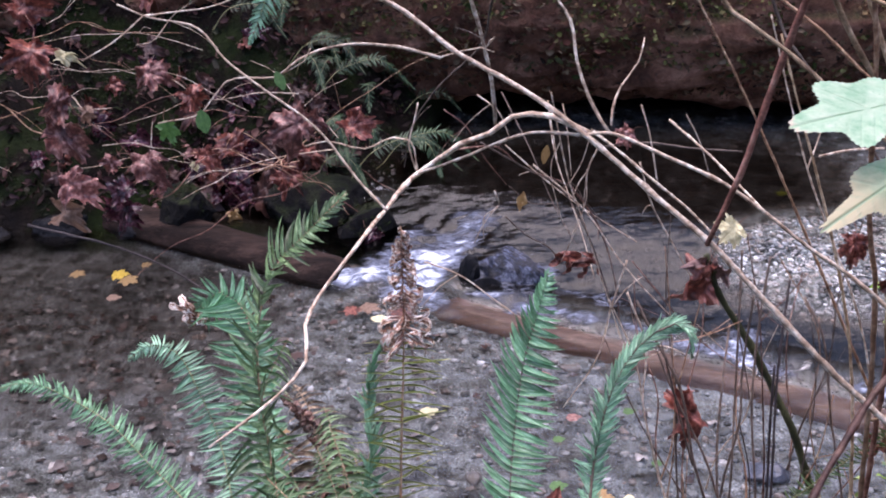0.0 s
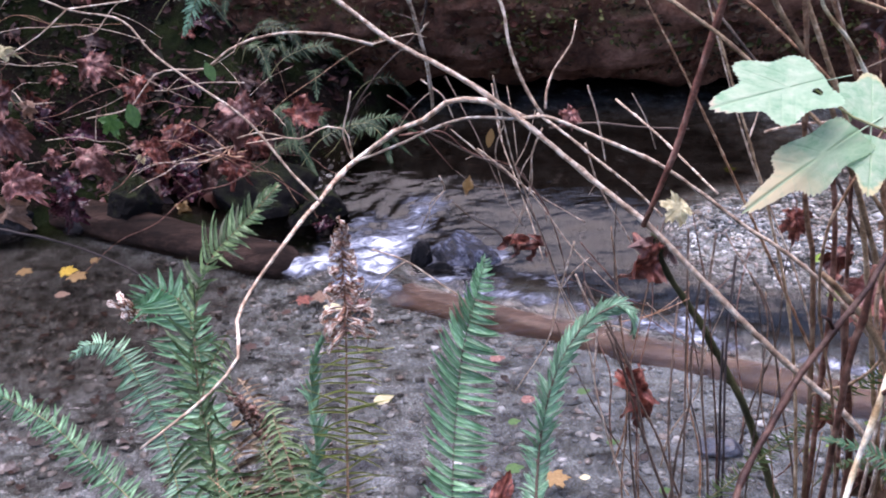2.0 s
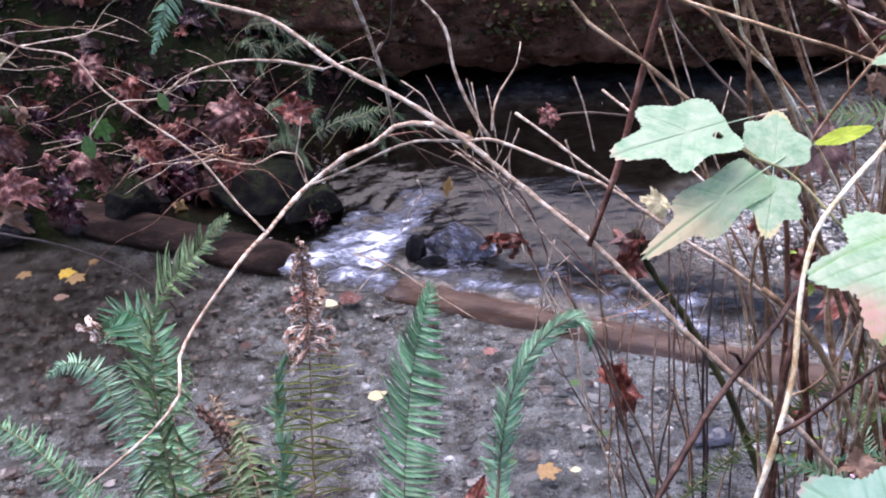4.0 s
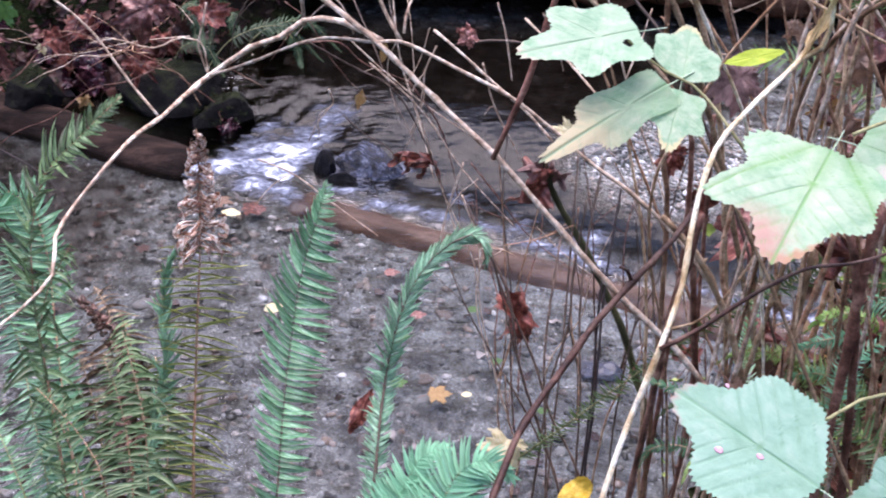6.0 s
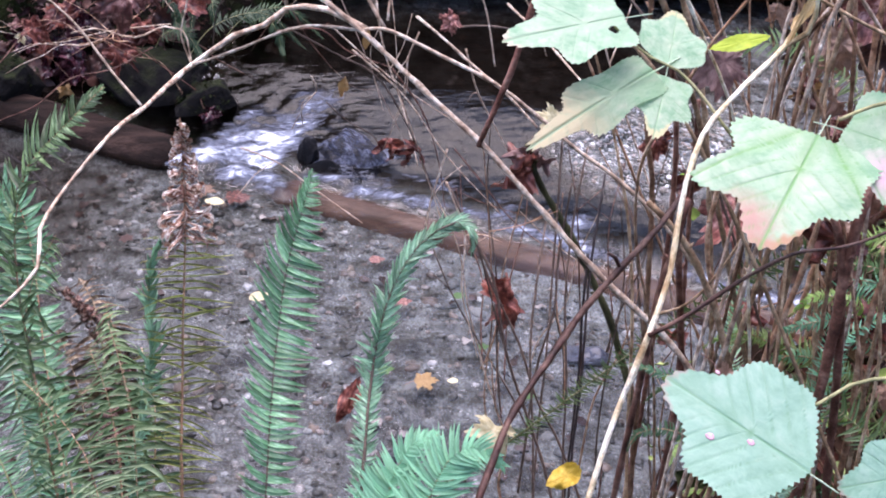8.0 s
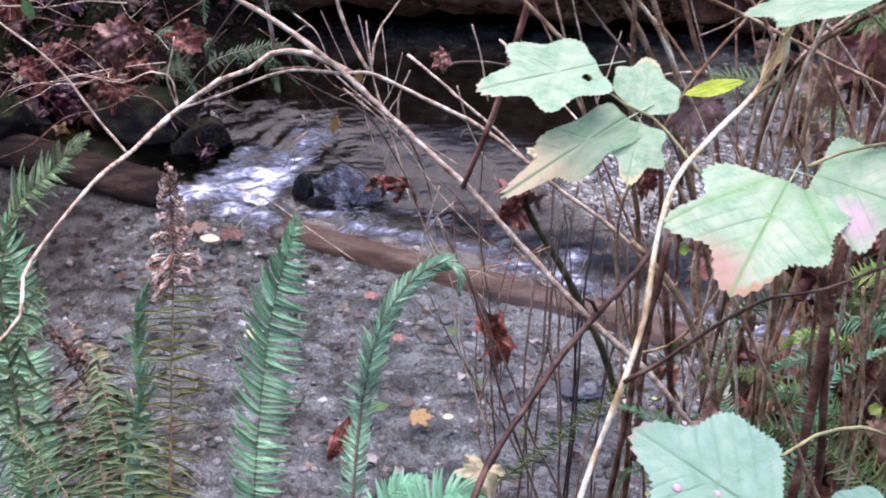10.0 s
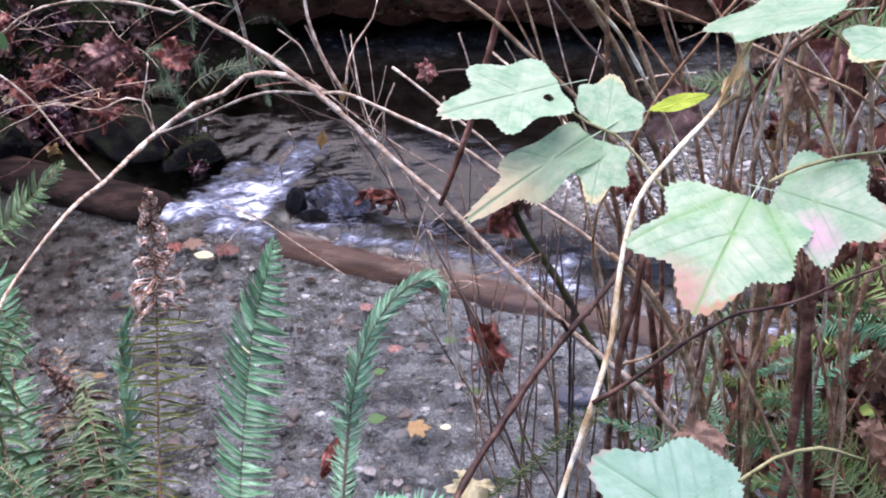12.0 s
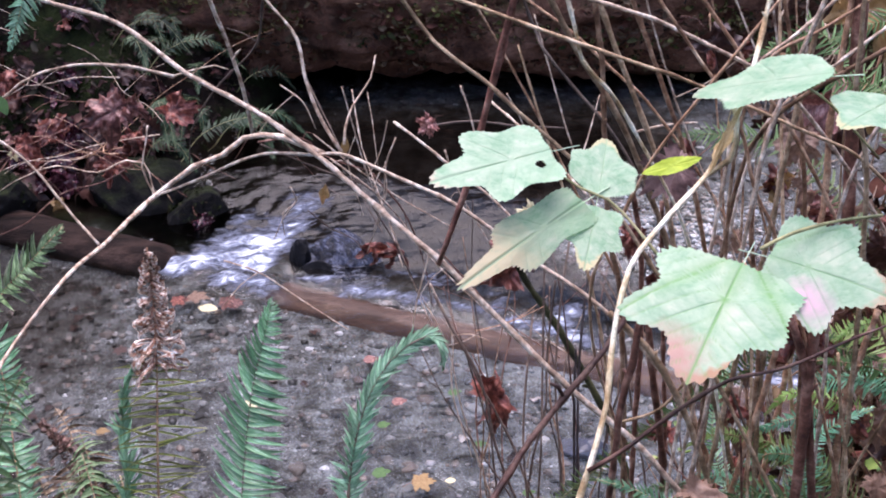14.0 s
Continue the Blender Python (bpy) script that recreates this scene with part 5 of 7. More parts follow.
frond("green fern frond with a yellow withered curled tip", [(-0.262, 1.36, 1.002), (-0.249, 1.36, 1.036), (-0.223, 1.36, 1.055), (-0.196, 1.35, 1.045), (-0.177, 1.33, 1.013), (-0.164, 1.3, 0.968), (-0.153, 1.26, 0.921), (-0.134, 1.2, 0.872)], 0.062, FERN, normal=(0.15, -0.9, 0.3), droop=0.1, dry=0.07, slim=1.15, rise=0.35, far_rise=0.4, coarse=0.8, upper=0.55, mess=0.1, taper=0.22, stalk=BARK_CANE, group="near fern fronds")
frond("small bright green fern frond bending sideways", [(-0.402, 1.47, 0.88), (-0.361, 1.465, 0.909), (-0.325, 1.46, 0.903), (-0.288, 1.43, 0.857), (-0.255, 1.4, 0.789), (-0.225, 1.33, 0.733)], 0.038, FERN_PALE, normal=(0.2, -0.7, 0.7), slim=1.0, droop=0.5, rise=0.25, coarse=0.66, mess=0.12, taper=0.42, group="near fern fronds")
frond("long low green fern frond arching sideways", [(-0.595, 1.4, 0.862), (-0.521, 1.4, 0.88), (-0.455, 1.4, 0.847), (-0.397, 1.367, 0.832), (-0.341, 1.333, 0.795), (-0.282, 1.3, 0.754), (-0.217, 1.2, 0.769)], 0.034, FERN, normal=(0.1, -0.6, 0.8), slim=1.0, droop=0.35, coarse=0.78, mess=0.18, group="near fern fronds")
frond("dead dark brown fern frond", [(-0.146, 1.35, 0.902), (-0.11, 1.317, 0.888), (-0.076, 1.283, 0.862), (-0.058, 1.25, 0.819), (-0.042, 1.15, 0.8)], 0.05, FERN_DEAD, normal=(0.2, -0.8, 0.4), droop=0.8, slim=0.7, dry=0.9, coarse=0.7, mess=0.3, group="near fern fronds")
frond("dead brown fern frond with drooping leaflets", [(-0.14, 1.4, 0.889), (-0.115, 1.367, 0.874), (-0.1, 1.333, 0.841), (-0.093, 1.3, 0.789)], 0.062, FERN_BROWN, normal=(0.3, -0.85, 0.3), droop=0.2, slim=0.72, coarse=1.45, rise=0.3, mess=0.32, stalk=BARK_OLIVE, thick=1.1, hang=True, group="near fern fronds")
frond("blue-green sword fern frond standing on the near bank", [(-0.101, 1.2, 1.078), (-0.126, 1.175, 1.032), (-0.134, 1.15, 0.987), (-0.113, 1.1, 0.928), (-0.077, 1.05, 0.864), (-0.057, 1, 0.818)], 0.056, FERN_MOSS, normal=(0.3, -0.85, 0.3), droop=0.2, slim=0.72, coarse=1.45, rise=0.3, mess=0.32, stalk=BARK_OLIVE, thick=1.1, hang=True, group="near fern fronds")
frond("pale olive fern frond low on the bank", [(-0.067, 1.25, 0.923), (-0.039, 1.183, 0.903), (-0.015, 1.117, 0.871), (-0.002, 1.05, 0.808)], 0.056, FERN_MOSS, normal=(0.3, -0.85, 0.3), droop=0.2, slim=0.72, coarse=1.45, rise=0.3, mess=0.32, stalk=BARK_OLIVE, thick=1.1, hang=True, group="near fern fronds")
frond("broad mint green fern frond low on the bank", [(0.327, 0.84, 1.098), (0.306, 0.83, 1.098), (0.289, 0.82, 1.077), (0.278, 0.8, 1.048)], 0.05, FERN_MINT, normal=(-0.1, -0.45, 0.9), slim=1.9, coarse=0.34, rise=0.45, reach=0.8, mess=0.1, group="near fern fronds")
frond("broad mint green fern frond low on the bank", [(0.383, 0.8, 1.096), (0.353, 0.8, 1.118), (0.332, 0.8, 1.102), (0.314, 0.78, 1.068)], 0.05, FERN_MINT, normal=(-0.1, -0.45, 0.9), slim=1.9, coarse=0.34, rise=0.45, reach=0.8, mess=0.1, group="near fern fronds")
frond("dull olive-green fern frond with drooping leaflets", [(-0.081, 1.3, 0.918), (-0.056, 1.25, 0.883), (-0.04, 1.2, 0.833), (-0.034, 1.15, 0.746)], 0.06, FERN_MOSS, normal=(0.3, -0.85, 0.3), droop=0.2, slim=0.72, coarse=1.45, rise=0.3, mess=0.32, stalk=BARK_OLIVE, thick=1.1, hang=True, group="near fern fronds")
frond("dead brown fern frond with drooping leaflets", [(-0.149, 1.3, 0.881), (-0.117, 1.25, 0.837), (-0.094, 1.2, 0.776), (-0.083, 1.15, 0.707)], 0.06, FERN_BROWN, normal=(0.3, -0.85, 0.3), droop=0.2, slim=0.72, coarse=1.45, rise=0.3, mess=0.32, stalk=BARK_OLIVE, thick=1.1, hang=True, group="near fern fronds")
frond("dull olive-green fern frond with drooping leaflets", [(-0.052, 1.35, 0.81), (-0.03, 1.3, 0.771), (-0.021, 1.25, 0.735), (-0.019, 1.2, 0.68)], 0.056, FERN_MOSS, normal=(0.3, -0.85, 0.3), droop=0.2, slim=0.72, coarse=1.45, rise=0.3, mess=0.32, stalk=BARK_OLIVE, thick=1.1, hang=True, group="near fern fronds")
frond("green fern frond hanging into the picture from above", [(-0.272, 1.87, 1.252), (-0.256, 1.865, 1.285), (-0.238, 1.86, 1.328), (-0.22, 1.855, 1.375), (-0.184, 1.85, 1.438)], 0.04, FERN_PALE, normal=(0.0, -1, 0.2), root=False, group="hanging ferns")
frond("green fern frond among the canes and litter", [(0.518, 0.95, 1.099), (0.554, 0.933, 1.098), (0.591, 0.917, 1.082), (0.624, 0.9, 1.053)], 0.025, FERN, coarse=0.95, slim=0.7, joined=True, mess=0.2, normal=(-0.3, -0.7, 0.6), group="bank ferns")
frond("green fern frond among the canes and litter", [(0.915, 1.2, 1.065), (0.873, 1.217, 1.071), (0.835, 1.233, 1.078), (0.815, 1.25, 1.06)], 0.03, FERN_DIM, coarse=0.95, slim=0.7, joined=True, mess=0.2, normal=(0.2, -0.7, 0.3), group="bank ferns")
frond("green fern frond among the canes and litter", [(0.853, 1.3, 0.931), (0.87, 1.267, 0.989), (0.903, 1.233, 1.019), (0.938, 1.2, 1.032)], 0.03, FERN_MINT, coarse=0.95, slim=0.7, joined=True, mess=0.2, normal=(0.4, -0.7, 0.7), group="bank ferns")
frond("green fern frond among the canes and litter", [(0.753, 1.3, 0.877), (0.785, 1.267, 0.91), (0.835, 1.233, 0.906), (0.889, 1.2, 0.876)], 0.03, FERN_LIVE, coarse=0.95, slim=0.7, joined=True, mess=0.2, normal=(0, -0.7, 0.6), group="bank ferns")
frond("green fern frond among the canes and litter", [(0.687, 1.1, 0.927), (0.717, 1.067, 0.979), (0.755, 1.033, 0.997), (0.797, 1, 0.983)], 0.03, FERN_DIM, coarse=0.95, slim=0.7, joined=True, mess=0.2, normal=(-0.3, -0.7, 0.3), group="bank ferns")
frond("green fern frond among the canes and litter", [(0.803, 1.4, 0.94), (0.774, 1.367, 0.905), (0.765, 1.333, 0.852), (0.779, 1.3, 0.799)], 0.025, FERN, coarse=0.95, slim=0.7, joined=True, mess=0.2, normal=(0.2, -0.7, 0.7), group="bank ferns")
frond("green fern frond among the canes and litter", [(0.825, 1.9, 1.072), (0.873, 1.867, 1.096), (0.93, 1.833, 1.103), (0.987, 1.8, 1.101)], 0.045, FERN_DIM, coarse=0.9, slim=0.7, joined=True, mess=0.2, normal=(0.4, -0.7, 0.6), group="bank ferns")
frond("green fern frond among the canes and litter", [(0.767, 1.3, 1.366), (0.785, 1.267, 1.391), (0.815, 1.233, 1.405), (0.842, 1.2, 1.413)], 0.025, FERN_DIM, coarse=0.95, slim=0.7, joined=True, mess=0.2, normal=(0, -0.7, 0.3), group="bank ferns")
frond("green fern frond among the canes and litter", [(0.863, 1.1, 1.069), (0.833, 1.1, 1.054), (0.799, 1.1, 1.023), (0.797, 1.1, 0.958)], 0.025, FERN_MINT, coarse=0.95, slim=0.7, joined=True, mess=0.2, normal=(-0.3, -0.7, 0.7), group="bank ferns")
frond("green fern frond among the canes and litter", [(0.847, 1.3, 1.023), (0.864, 1.25, 1.07), (0.901, 1.2, 1.098)], 0.03, FERN_LIVE, coarse=0.95, slim=0.7, joined=True, mess=0.2, normal=(0.2, -0.7, 0.6), group="bank ferns")
frond("green fern frond among the canes and litter", [(-0.092, 1, 1.023), (-0.052, 0.967, 1.007), (-0.019, 0.933, 0.985), (0.001, 0.9, 0.941)], 0.05, FERN_MOSS, normal=(0.3, -0.8, 0.4), coarse=0.9, slim=0.5, droop=0.2, rise=0.25, mess=0.28, stalk=BARK_CANE, thick=0.7, hang=True, joined=True, group="bank ferns")
frond("green fern frond among the canes and litter", [(0.897, 1.8, 1.245), (0.925, 1.783, 1.269), (0.953, 1.767, 1.287), (0.979, 1.75, 1.31)], 0.04, FERN_DIM, coarse=0.9, slim=0.7, joined=True, mess=0.2, normal=(0, -0.7, 0.7), group="bank ferns")
frond("green fern frond among the canes and litter", [(0.946, 1.6, 1.338), (0.976, 1.6, 1.354), (1.014, 1.6, 1.366), (1.044, 1.6, 1.377)], 0.04, FERN_DIM, coarse=0.9, slim=0.7, joined=True, mess=0.2, normal=(-0.3, -0.7, 0.6), group="bank ferns")
frond("green fern frond among the canes and litter", [(-0.065, 1.15, 0.956), (-0.037, 1.1, 0.93), (-0.018, 1.05, 0.89), (-0.006, 1, 0.844)], 0.05, FERN_MOSS, normal=(0.3, -0.8, 0.4), coarse=0.9, slim=0.5, droop=0.2, rise=0.25, mess=0.28, stalk=BARK_CANE, thick=0.7, hang=True, joined=True, group="bank ferns")

# broad three-part leaves on the cream cane
broad_leaf("bramble_leaf", "pale mint green serrated bramble leaf with a small hole", LOBED, (0.443, 0.815, 1.506), (0.348, 0.775, 1.5), 0.68, (-0.2, -0.46, 0.86), LEAF_MINT, hole=True, curl=0.14)
broad_leaf("bramble_leaf", "pale mint green serrated bramble leaf", OVAL, (0.466, 0.8, 1.469), (0.483, 0.86, 1.494), 0.95, (0.15, -0.6, 0.78), LEAF_PALE, curl=0.2)
broad_leaf("bramble_leaf", "pale mint green serrated bramble leaf with yellowing edge", LOBED, (0.466, 0.802, 1.476), (0.366, 0.722, 1.452), 0.34, (-0.05, -0.6, 0.8), LEAF_YELLOWING, curl=0.32)
broad_leaf("bramble_leaf", "pale mint green serrated bramble leaf", LOBED, (0.466, 0.8, 1.471), (0.449, 0.742, 1.449), 0.75, (0.05, -0.62, 0.78), LEAF_PALE, curl=0.25)
broad_leaf("bramble_leaf", "large pale mint green serrated bramble leaf with a browned margin", LOPSIDED, (0.545, 0.7, 1.479), (0.491, 0.622, 1.44), 1.1, (-0.24, -0.5, 0.83), LEAF_PALE_BROWN, curl=0.34)
broad_leaf("bramble_leaf", "large pale mint green serrated bramble leaf", LOBED, (0.548, 0.7, 1.479), (0.618, 0.655, 1.474), 1.08, (0.05, -0.52, 0.85), LEAF_PALE_PINK, curl=0.3)
broad_leaf("bramble_leaf", "pale mint green serrated bramble leaf seen nearly edge-on", OVAL, (0.602, 0.735, 1.586), (0.527, 0.8, 1.554), 0.75, (0.0, -0.26, 1.0), LEAF_MINT, curl=0.2)
broad_leaf("bramble_leaf", "large flat mint green bramble leaf with pink spots", OVAL, (0.472, 0.44, 1.416), (0.408, 0.49, 1.435), 1.05, (0.0, -0.6, 0.8), LEAF_TEAL, curl=0.05)
broad_leaf("bramble_leaf", "pale mint green serrated bramble leaf", OVAL, (0.53, 0.44, 1.423), (0.488, 0.45, 1.402), 1, (0.1, -0.6, 0.8), LEAF_TEAL, curl=0.2)
broad_leaf("bramble_leaf", "pale mint green serrated bramble leaf", OVAL, (0.652, 0.76, 1.56), (0.592, 0.7, 1.566), 0.7, (0.1, -0.1, 1), LEAF_PALE, curl=0.2)
broad_leaf("bramble_leaf", "narrow yellow-green young leaf", NARROW, (0.508, 0.85, 1.468), (0.557, 0.86, 1.477), 0.3, (0.0, -0.7, 0.7), LEAF_LIME, curl=0.1)
broad_leaf("bramble_leaf", "small bright green leaf on a hanging twig", NARROW, (-0.208, 1.3, 1.329), (-0.2, 1.29, 1.302), 0.7, (0.0, -0.9, 0.4), LEAF_GREEN, curl=0.1)
broad_leaf("bramble_leaf", "small bright green leaf on a hanging twig", NARROW, (-0.121, 1.33, 1.368), (-0.11, 1.32, 1.347), 0.6, (0.2, -0.9, 0.4), LEAF_GREEN, curl=0.1)
cane("petiole", "slim leaf stalk joining three leaflets to their cane", [(0.426, 0.81, 1.497), (0.453, 0.805, 1.478), (0.474, 0.8, 1.47), (0.49, 0.78, 1.458), (0.51, 0.76, 1.437)], 0.000888, 0.001184, STALK_GREEN,
     [([(0.545, 0.68, 1.491), (0.569, 0.693, 1.495), (0.603, 0.707, 1.496), (0.638, 0.72, 1.493)], 0.001184, 0.001036),
      ([(0.586, 0.75, 1.571), (0.607, 0.76, 1.556), (0.631, 0.77, 1.533), (0.657, 0.78, 1.508)], 0.001036, 0.000888),
      ([(0.47, 0.46, 1.444), (0.49, 0.473, 1.446), (0.519, 0.487, 1.44), (0.55, 0.5, 1.421)], 0.000962, 0.000962)])

# dead leaves caught on twigs
broad_leaf("dead_leaf", "curled rust-red dead maple leaf caught on a dark stick", MAPLE, (0.527, 2.13, 0.451), (0.573, 2.1, 0.308), 0.55, (0.5, -0.8, 0.2), MAPLE_RUST, curl=0.9)
broad_leaf("dead_leaf", "dark brown shrivelled leaf hanging from a mossy stem", MAPLE, (0.604, 2.29, 0.672), (0.56, 2.27, 0.545), 0.42, (0.4, -0.8, 0.3), MAPLE_RUST, curl=1.2)
broad_leaf("dead_leaf", "dark brown shrivelled leaf hanging from a mossy stem", MAPLE, (0.612, 2.3, 0.671), (0.65, 2.29, 0.6), 0.42, (-0.4, -0.8, 0.3), LEAF_PLUM, curl=1.2)
broad_leaf("dead_leaf", "dark brown shrivelled leaf hanging from a mossy stem", NARROW, (0.615, 2.295, 0.668), (0.537, 2.27, 0.66), 0.3, (-0.2, -0.8, 0.5), LEAF_PLUM, curl=1.0)
broad_leaf("dead_leaf", "pinkish-tan dead leaf hung on a broken twig", MAPLE, (0.438, 2.43, 0.917), (0.398, 2.42, 0.885), 0.85, (0.1, -0.8, 0.5), MAPLE_PINK, curl=1.8)
broad_leaf("dead_leaf", "rust-red shrivelled leaf hanging on a thin twig", NARROW, (0.37, 2.31, 0.645), (0.331, 2.3, 0.678), 0.42, (0.3, -0.8, 0.4), MAPLE_RUST, curl=1.1)
broad_leaf("dead_leaf", "rust-red shrivelled leaf hanging on a thin twig", NARROW, (0.358, 2.31, 0.653), (0.293, 2.3, 0.651), 0.42, (-0.3, -0.8, 0.4), MAPLE_RUST, curl=1.1)
broad_leaf("dead_leaf", "rust-red shrivelled leaf hanging on a thin twig", NARROW, (0.331, 2.31, 0.662), (0.269, 2.3, 0.671), 0.42, (0.3, -0.8, 0.4), MAPLE_RUST, curl=1.1)
broad_leaf("dead_leaf", "rust-red shrivelled leaf hanging on a thin twig", NARROW, (0.312, 2.31, 0.66), (0.287, 2.3, 0.623), 0.42, (-0.3, -0.8, 0.4), MAPLE_RUST, curl=1.1)
broad_leaf("dead_leaf", "rust-red shrivelled leaf hanging on a thin twig", NARROW, (0.343, 2.31, 0.651), (0.328, 2.3, 0.609), 0.42, (0.3, -0.8, 0.4), MAPLE_RUST, curl=1.1)
broad_leaf("dead_leaf", "rust-red shrivelled leaf hanging on a thin twig", NARROW, (0.363, 2.31, 0.645), (0.375, 2.3, 0.614), 0.42, (-0.3, -0.8, 0.4), MAPLE_RUST, curl=1.1)
broad_leaf("dead_leaf", "rust-red shrivelled leaf hanging on a thin twig", NARROW, (0.294, 2.31, 0.663), (0.256, 2.3, 0.643), 0.42, (0.3, -0.8, 0.4), MAPLE_RUST, curl=1.1)
broad_leaf("dead_leaf", "pale yellow leaf caught between the sticks", MAPLE, (0.666, 2.32, 0.749), (0.62, 2.3, 0.706), 0.9, (0.1, -0.8, 0.6), LEAF_CREAM, curl=0.5)
broad_leaf("dead_leaf", "small tan dead leaf dangling above the water", NARROW, (0.197, 2.32, 0.814), (0.191, 2.32, 0.761), 0.45, (0.3, -0.9, 0.1), LEAF_OCHRE, curl=0.4)
broad_leaf("dead_leaf", "small yellow leaf dangling above the water", NARROW, (0.244, 2.32, 0.919), (0.239, 2.32, 0.873), 0.5, (0.3, -0.9, 0.1), LEAF_OCHRE, curl=0.3)
broad_leaf("dead_leaf", "brown papery leaf in the thicket", MAPLE, (0.653, 1.2, 1.334), (0.6, 1.2, 1.29), 0.8, (0.2, -0.8, 0.5), LEAF_PLUM, curl=0.4)
broad_leaf("dead_leaf", "dry tan sheath split open at the joint of the cream cane", NARROW, (0.53, 0.755, 1.508), (0.549, 0.77, 1.549), 0.11, (0.2, -0.8, 0.3), LEAF_SHEATH, curl=0.5)
broad_leaf("dead_leaf", "dry tan sheath split open at the joint of the cream cane", NARROW, (0.528, 0.752, 1.51), (0.551, 0.76, 1.564), 0.08, (-0.3, -0.8, 0.3), LEAF_SHEATH, curl=0.3)
broad_leaf("dead_leaf", "brown papery leaf at the foot of the canes", MAPLE, (0.606, 0.95, 1.097), (0.638, 0.9, 1.074), 0.6, (0.0, -0.6, 0.8), LEAF_TAN, curl=0.8)
broad_leaf("dead_leaf", "red-brown dead leaf at the foot of a fern", NARROW, (0.25, 1.5, 0.652), (0.217, 1.45, 0.596), 0.4, (0.2, -0.8, 0.4), MAPLE_RUST, curl=0.5)
broad_leaf("dead_leaf", "yellow dead leaf low on the bank", NARROW, (0.491, 0.95, 0.963), (0.448, 0.93, 0.956), 0.6, (0.0, -0.6, 0.8), LEAF_YELLOW, curl=0.6)
broad_leaf("dead_leaf", "cream dead leaf low on the bank", MAPLE, (0.433, 1.2, 0.819), (0.405, 1.15, 0.8), 0.8, (0.0, -0.6, 0.8), LEAF_CREAM, curl=0.8)
broad_leaf("dead_leaf", "dark red dead leaf in the thicket", MAPLE, (0.902, 1.2, 0.999), (0.868, 1.2, 0.948), 0.9, (0.1, -0.8, 0.4), MAPLE_RUST, curl=0.8)
broad_leaf("dead_leaf", "brown dead leaf in the thicket", MAPLE, (0.895, 1.5, 1.255), (0.875, 1.5, 1.189), 0.7, (-0.2, -0.8, 0.4), LEAF_TAN, curl=0.8)
broad_leaf("dead_leaf", "brown dead leaf in the thicket", MAPLE, (0.892, 1.2, 1.174), (0.855, 1.2, 1.129), 0.7, (-0.2, -0.8, 0.4), MAPLE_RUST, curl=0.8)
broad_leaf("dead_leaf", "brown dead leaf hung high in the thicket", NARROW, (0.656, 1.2, 1.456), (0.662, 1.2, 1.429), 0.4, (-0.2, -0.9, 0.2), MAPLE_RUST, curl=0.5)

# maple leaves hung in the twigs of the far bank
broad_leaf("dead_leaf", "dark red crumpled leaf hung in twigs above the bank", MAPLE, (-1.322, 3.5, 0.832), (-1.339, 3.45, 0.719), 0.77, (0.2, -0.9, 0.3), MAPLE_RUST, curl=1.52)
broad_leaf("dead_leaf", "faded pink crumpled leaf hung in twigs above the bank", MAPLE, (-1.216, 3.4, 0.699), (-1.253, 3.38, 0.586), 0.42, (0.3, -0.9, 0.3), MAPLE_PINK, curl=1.33)
broad_leaf("dead_leaf", "faded pink crumpled leaf hung in twigs above the bank", MAPLE, (-1.261, 3.4, 0.579), (-1.19, 3.35, 0.51), 0.68, (0.1, -0.8, 0.5), MAPLE_PINK, curl=1.52)
broad_leaf("dead_leaf", "tan crumpled leaf hung in twigs above the bank", MAPLE, (-1.192, 3.5, 0.603), (-1.181, 3.5, 0.546), 0.51, (0.4, -0.8, 0.3), LEAF_TAN, curl=1.52)
broad_leaf("dead_leaf", "faded pink crumpled leaf hung in twigs above the bank", MAPLE, (-1.302, 3.5, 0.358), (-1.216, 3.45, 0.309), 0.77, (0.2, -0.8, 0.4), MAPLE_PINK, curl=1.71)
broad_leaf("dead_leaf", "tan crumpled leaf hung in twigs above the bank", MAPLE, (-1.336, 3.5, 0.256), (-1.275, 3.45, 0.227), 0.77, (0.0, -0.8, 0.5), LEAF_TAN, curl=1.71)
broad_leaf("dead_leaf", "faded pink crumpled leaf hung in twigs above the bank", MAPLE, (-1.149, 3.6, 0.392), (-1.177, 3.58, 0.349), 0.77, (0.0, -0.8, 0.5), MAPLE_PINK, curl=1.14)
broad_leaf("dead_leaf", "faded pink crumpled leaf hung in twigs above the bank", MAPLE, (-1.091, 3.6, 0.393), (-1.003, 3.55, 0.363), 0.77, (0.2, -0.7, 0.6), MAPLE_PINK, curl=1.14)
broad_leaf("dead_leaf", "purple crumpled leaf hung in twigs above the bank", MAPLE, (-1.109, 3.65, 0.281), (-1.178, 3.6, 0.237), 0.68, (0.0, -0.6, 0.7), MAPLE_PURPLE, curl=0.76)
broad_leaf("dead_leaf", "purple crumpled leaf hung in twigs above the bank", MAPLE, (-1.146, 3.65, 0.228), (-1.162, 3.6, 0.132), 0.77, (0.1, -0.7, 0.6), MAPLE_PURPLE, curl=1.14)
broad_leaf("dead_leaf", "faded pink crumpled leaf hung in twigs above the bank", MAPLE, (-0.471, 3.6, 0.541), (-0.586, 3.55, 0.498), 0.77, (0.0, -0.8, 0.5), MAPLE_PINK, curl=1.52)
broad_leaf("dead_leaf", "faded pink crumpled leaf hung in twigs above the bank", MAPLE, (-0.498, 3.6, 0.551), (-0.445, 3.6, 0.502), 0.68, (0.2, -0.8, 0.5), MAPLE_PINK, curl=1.52)
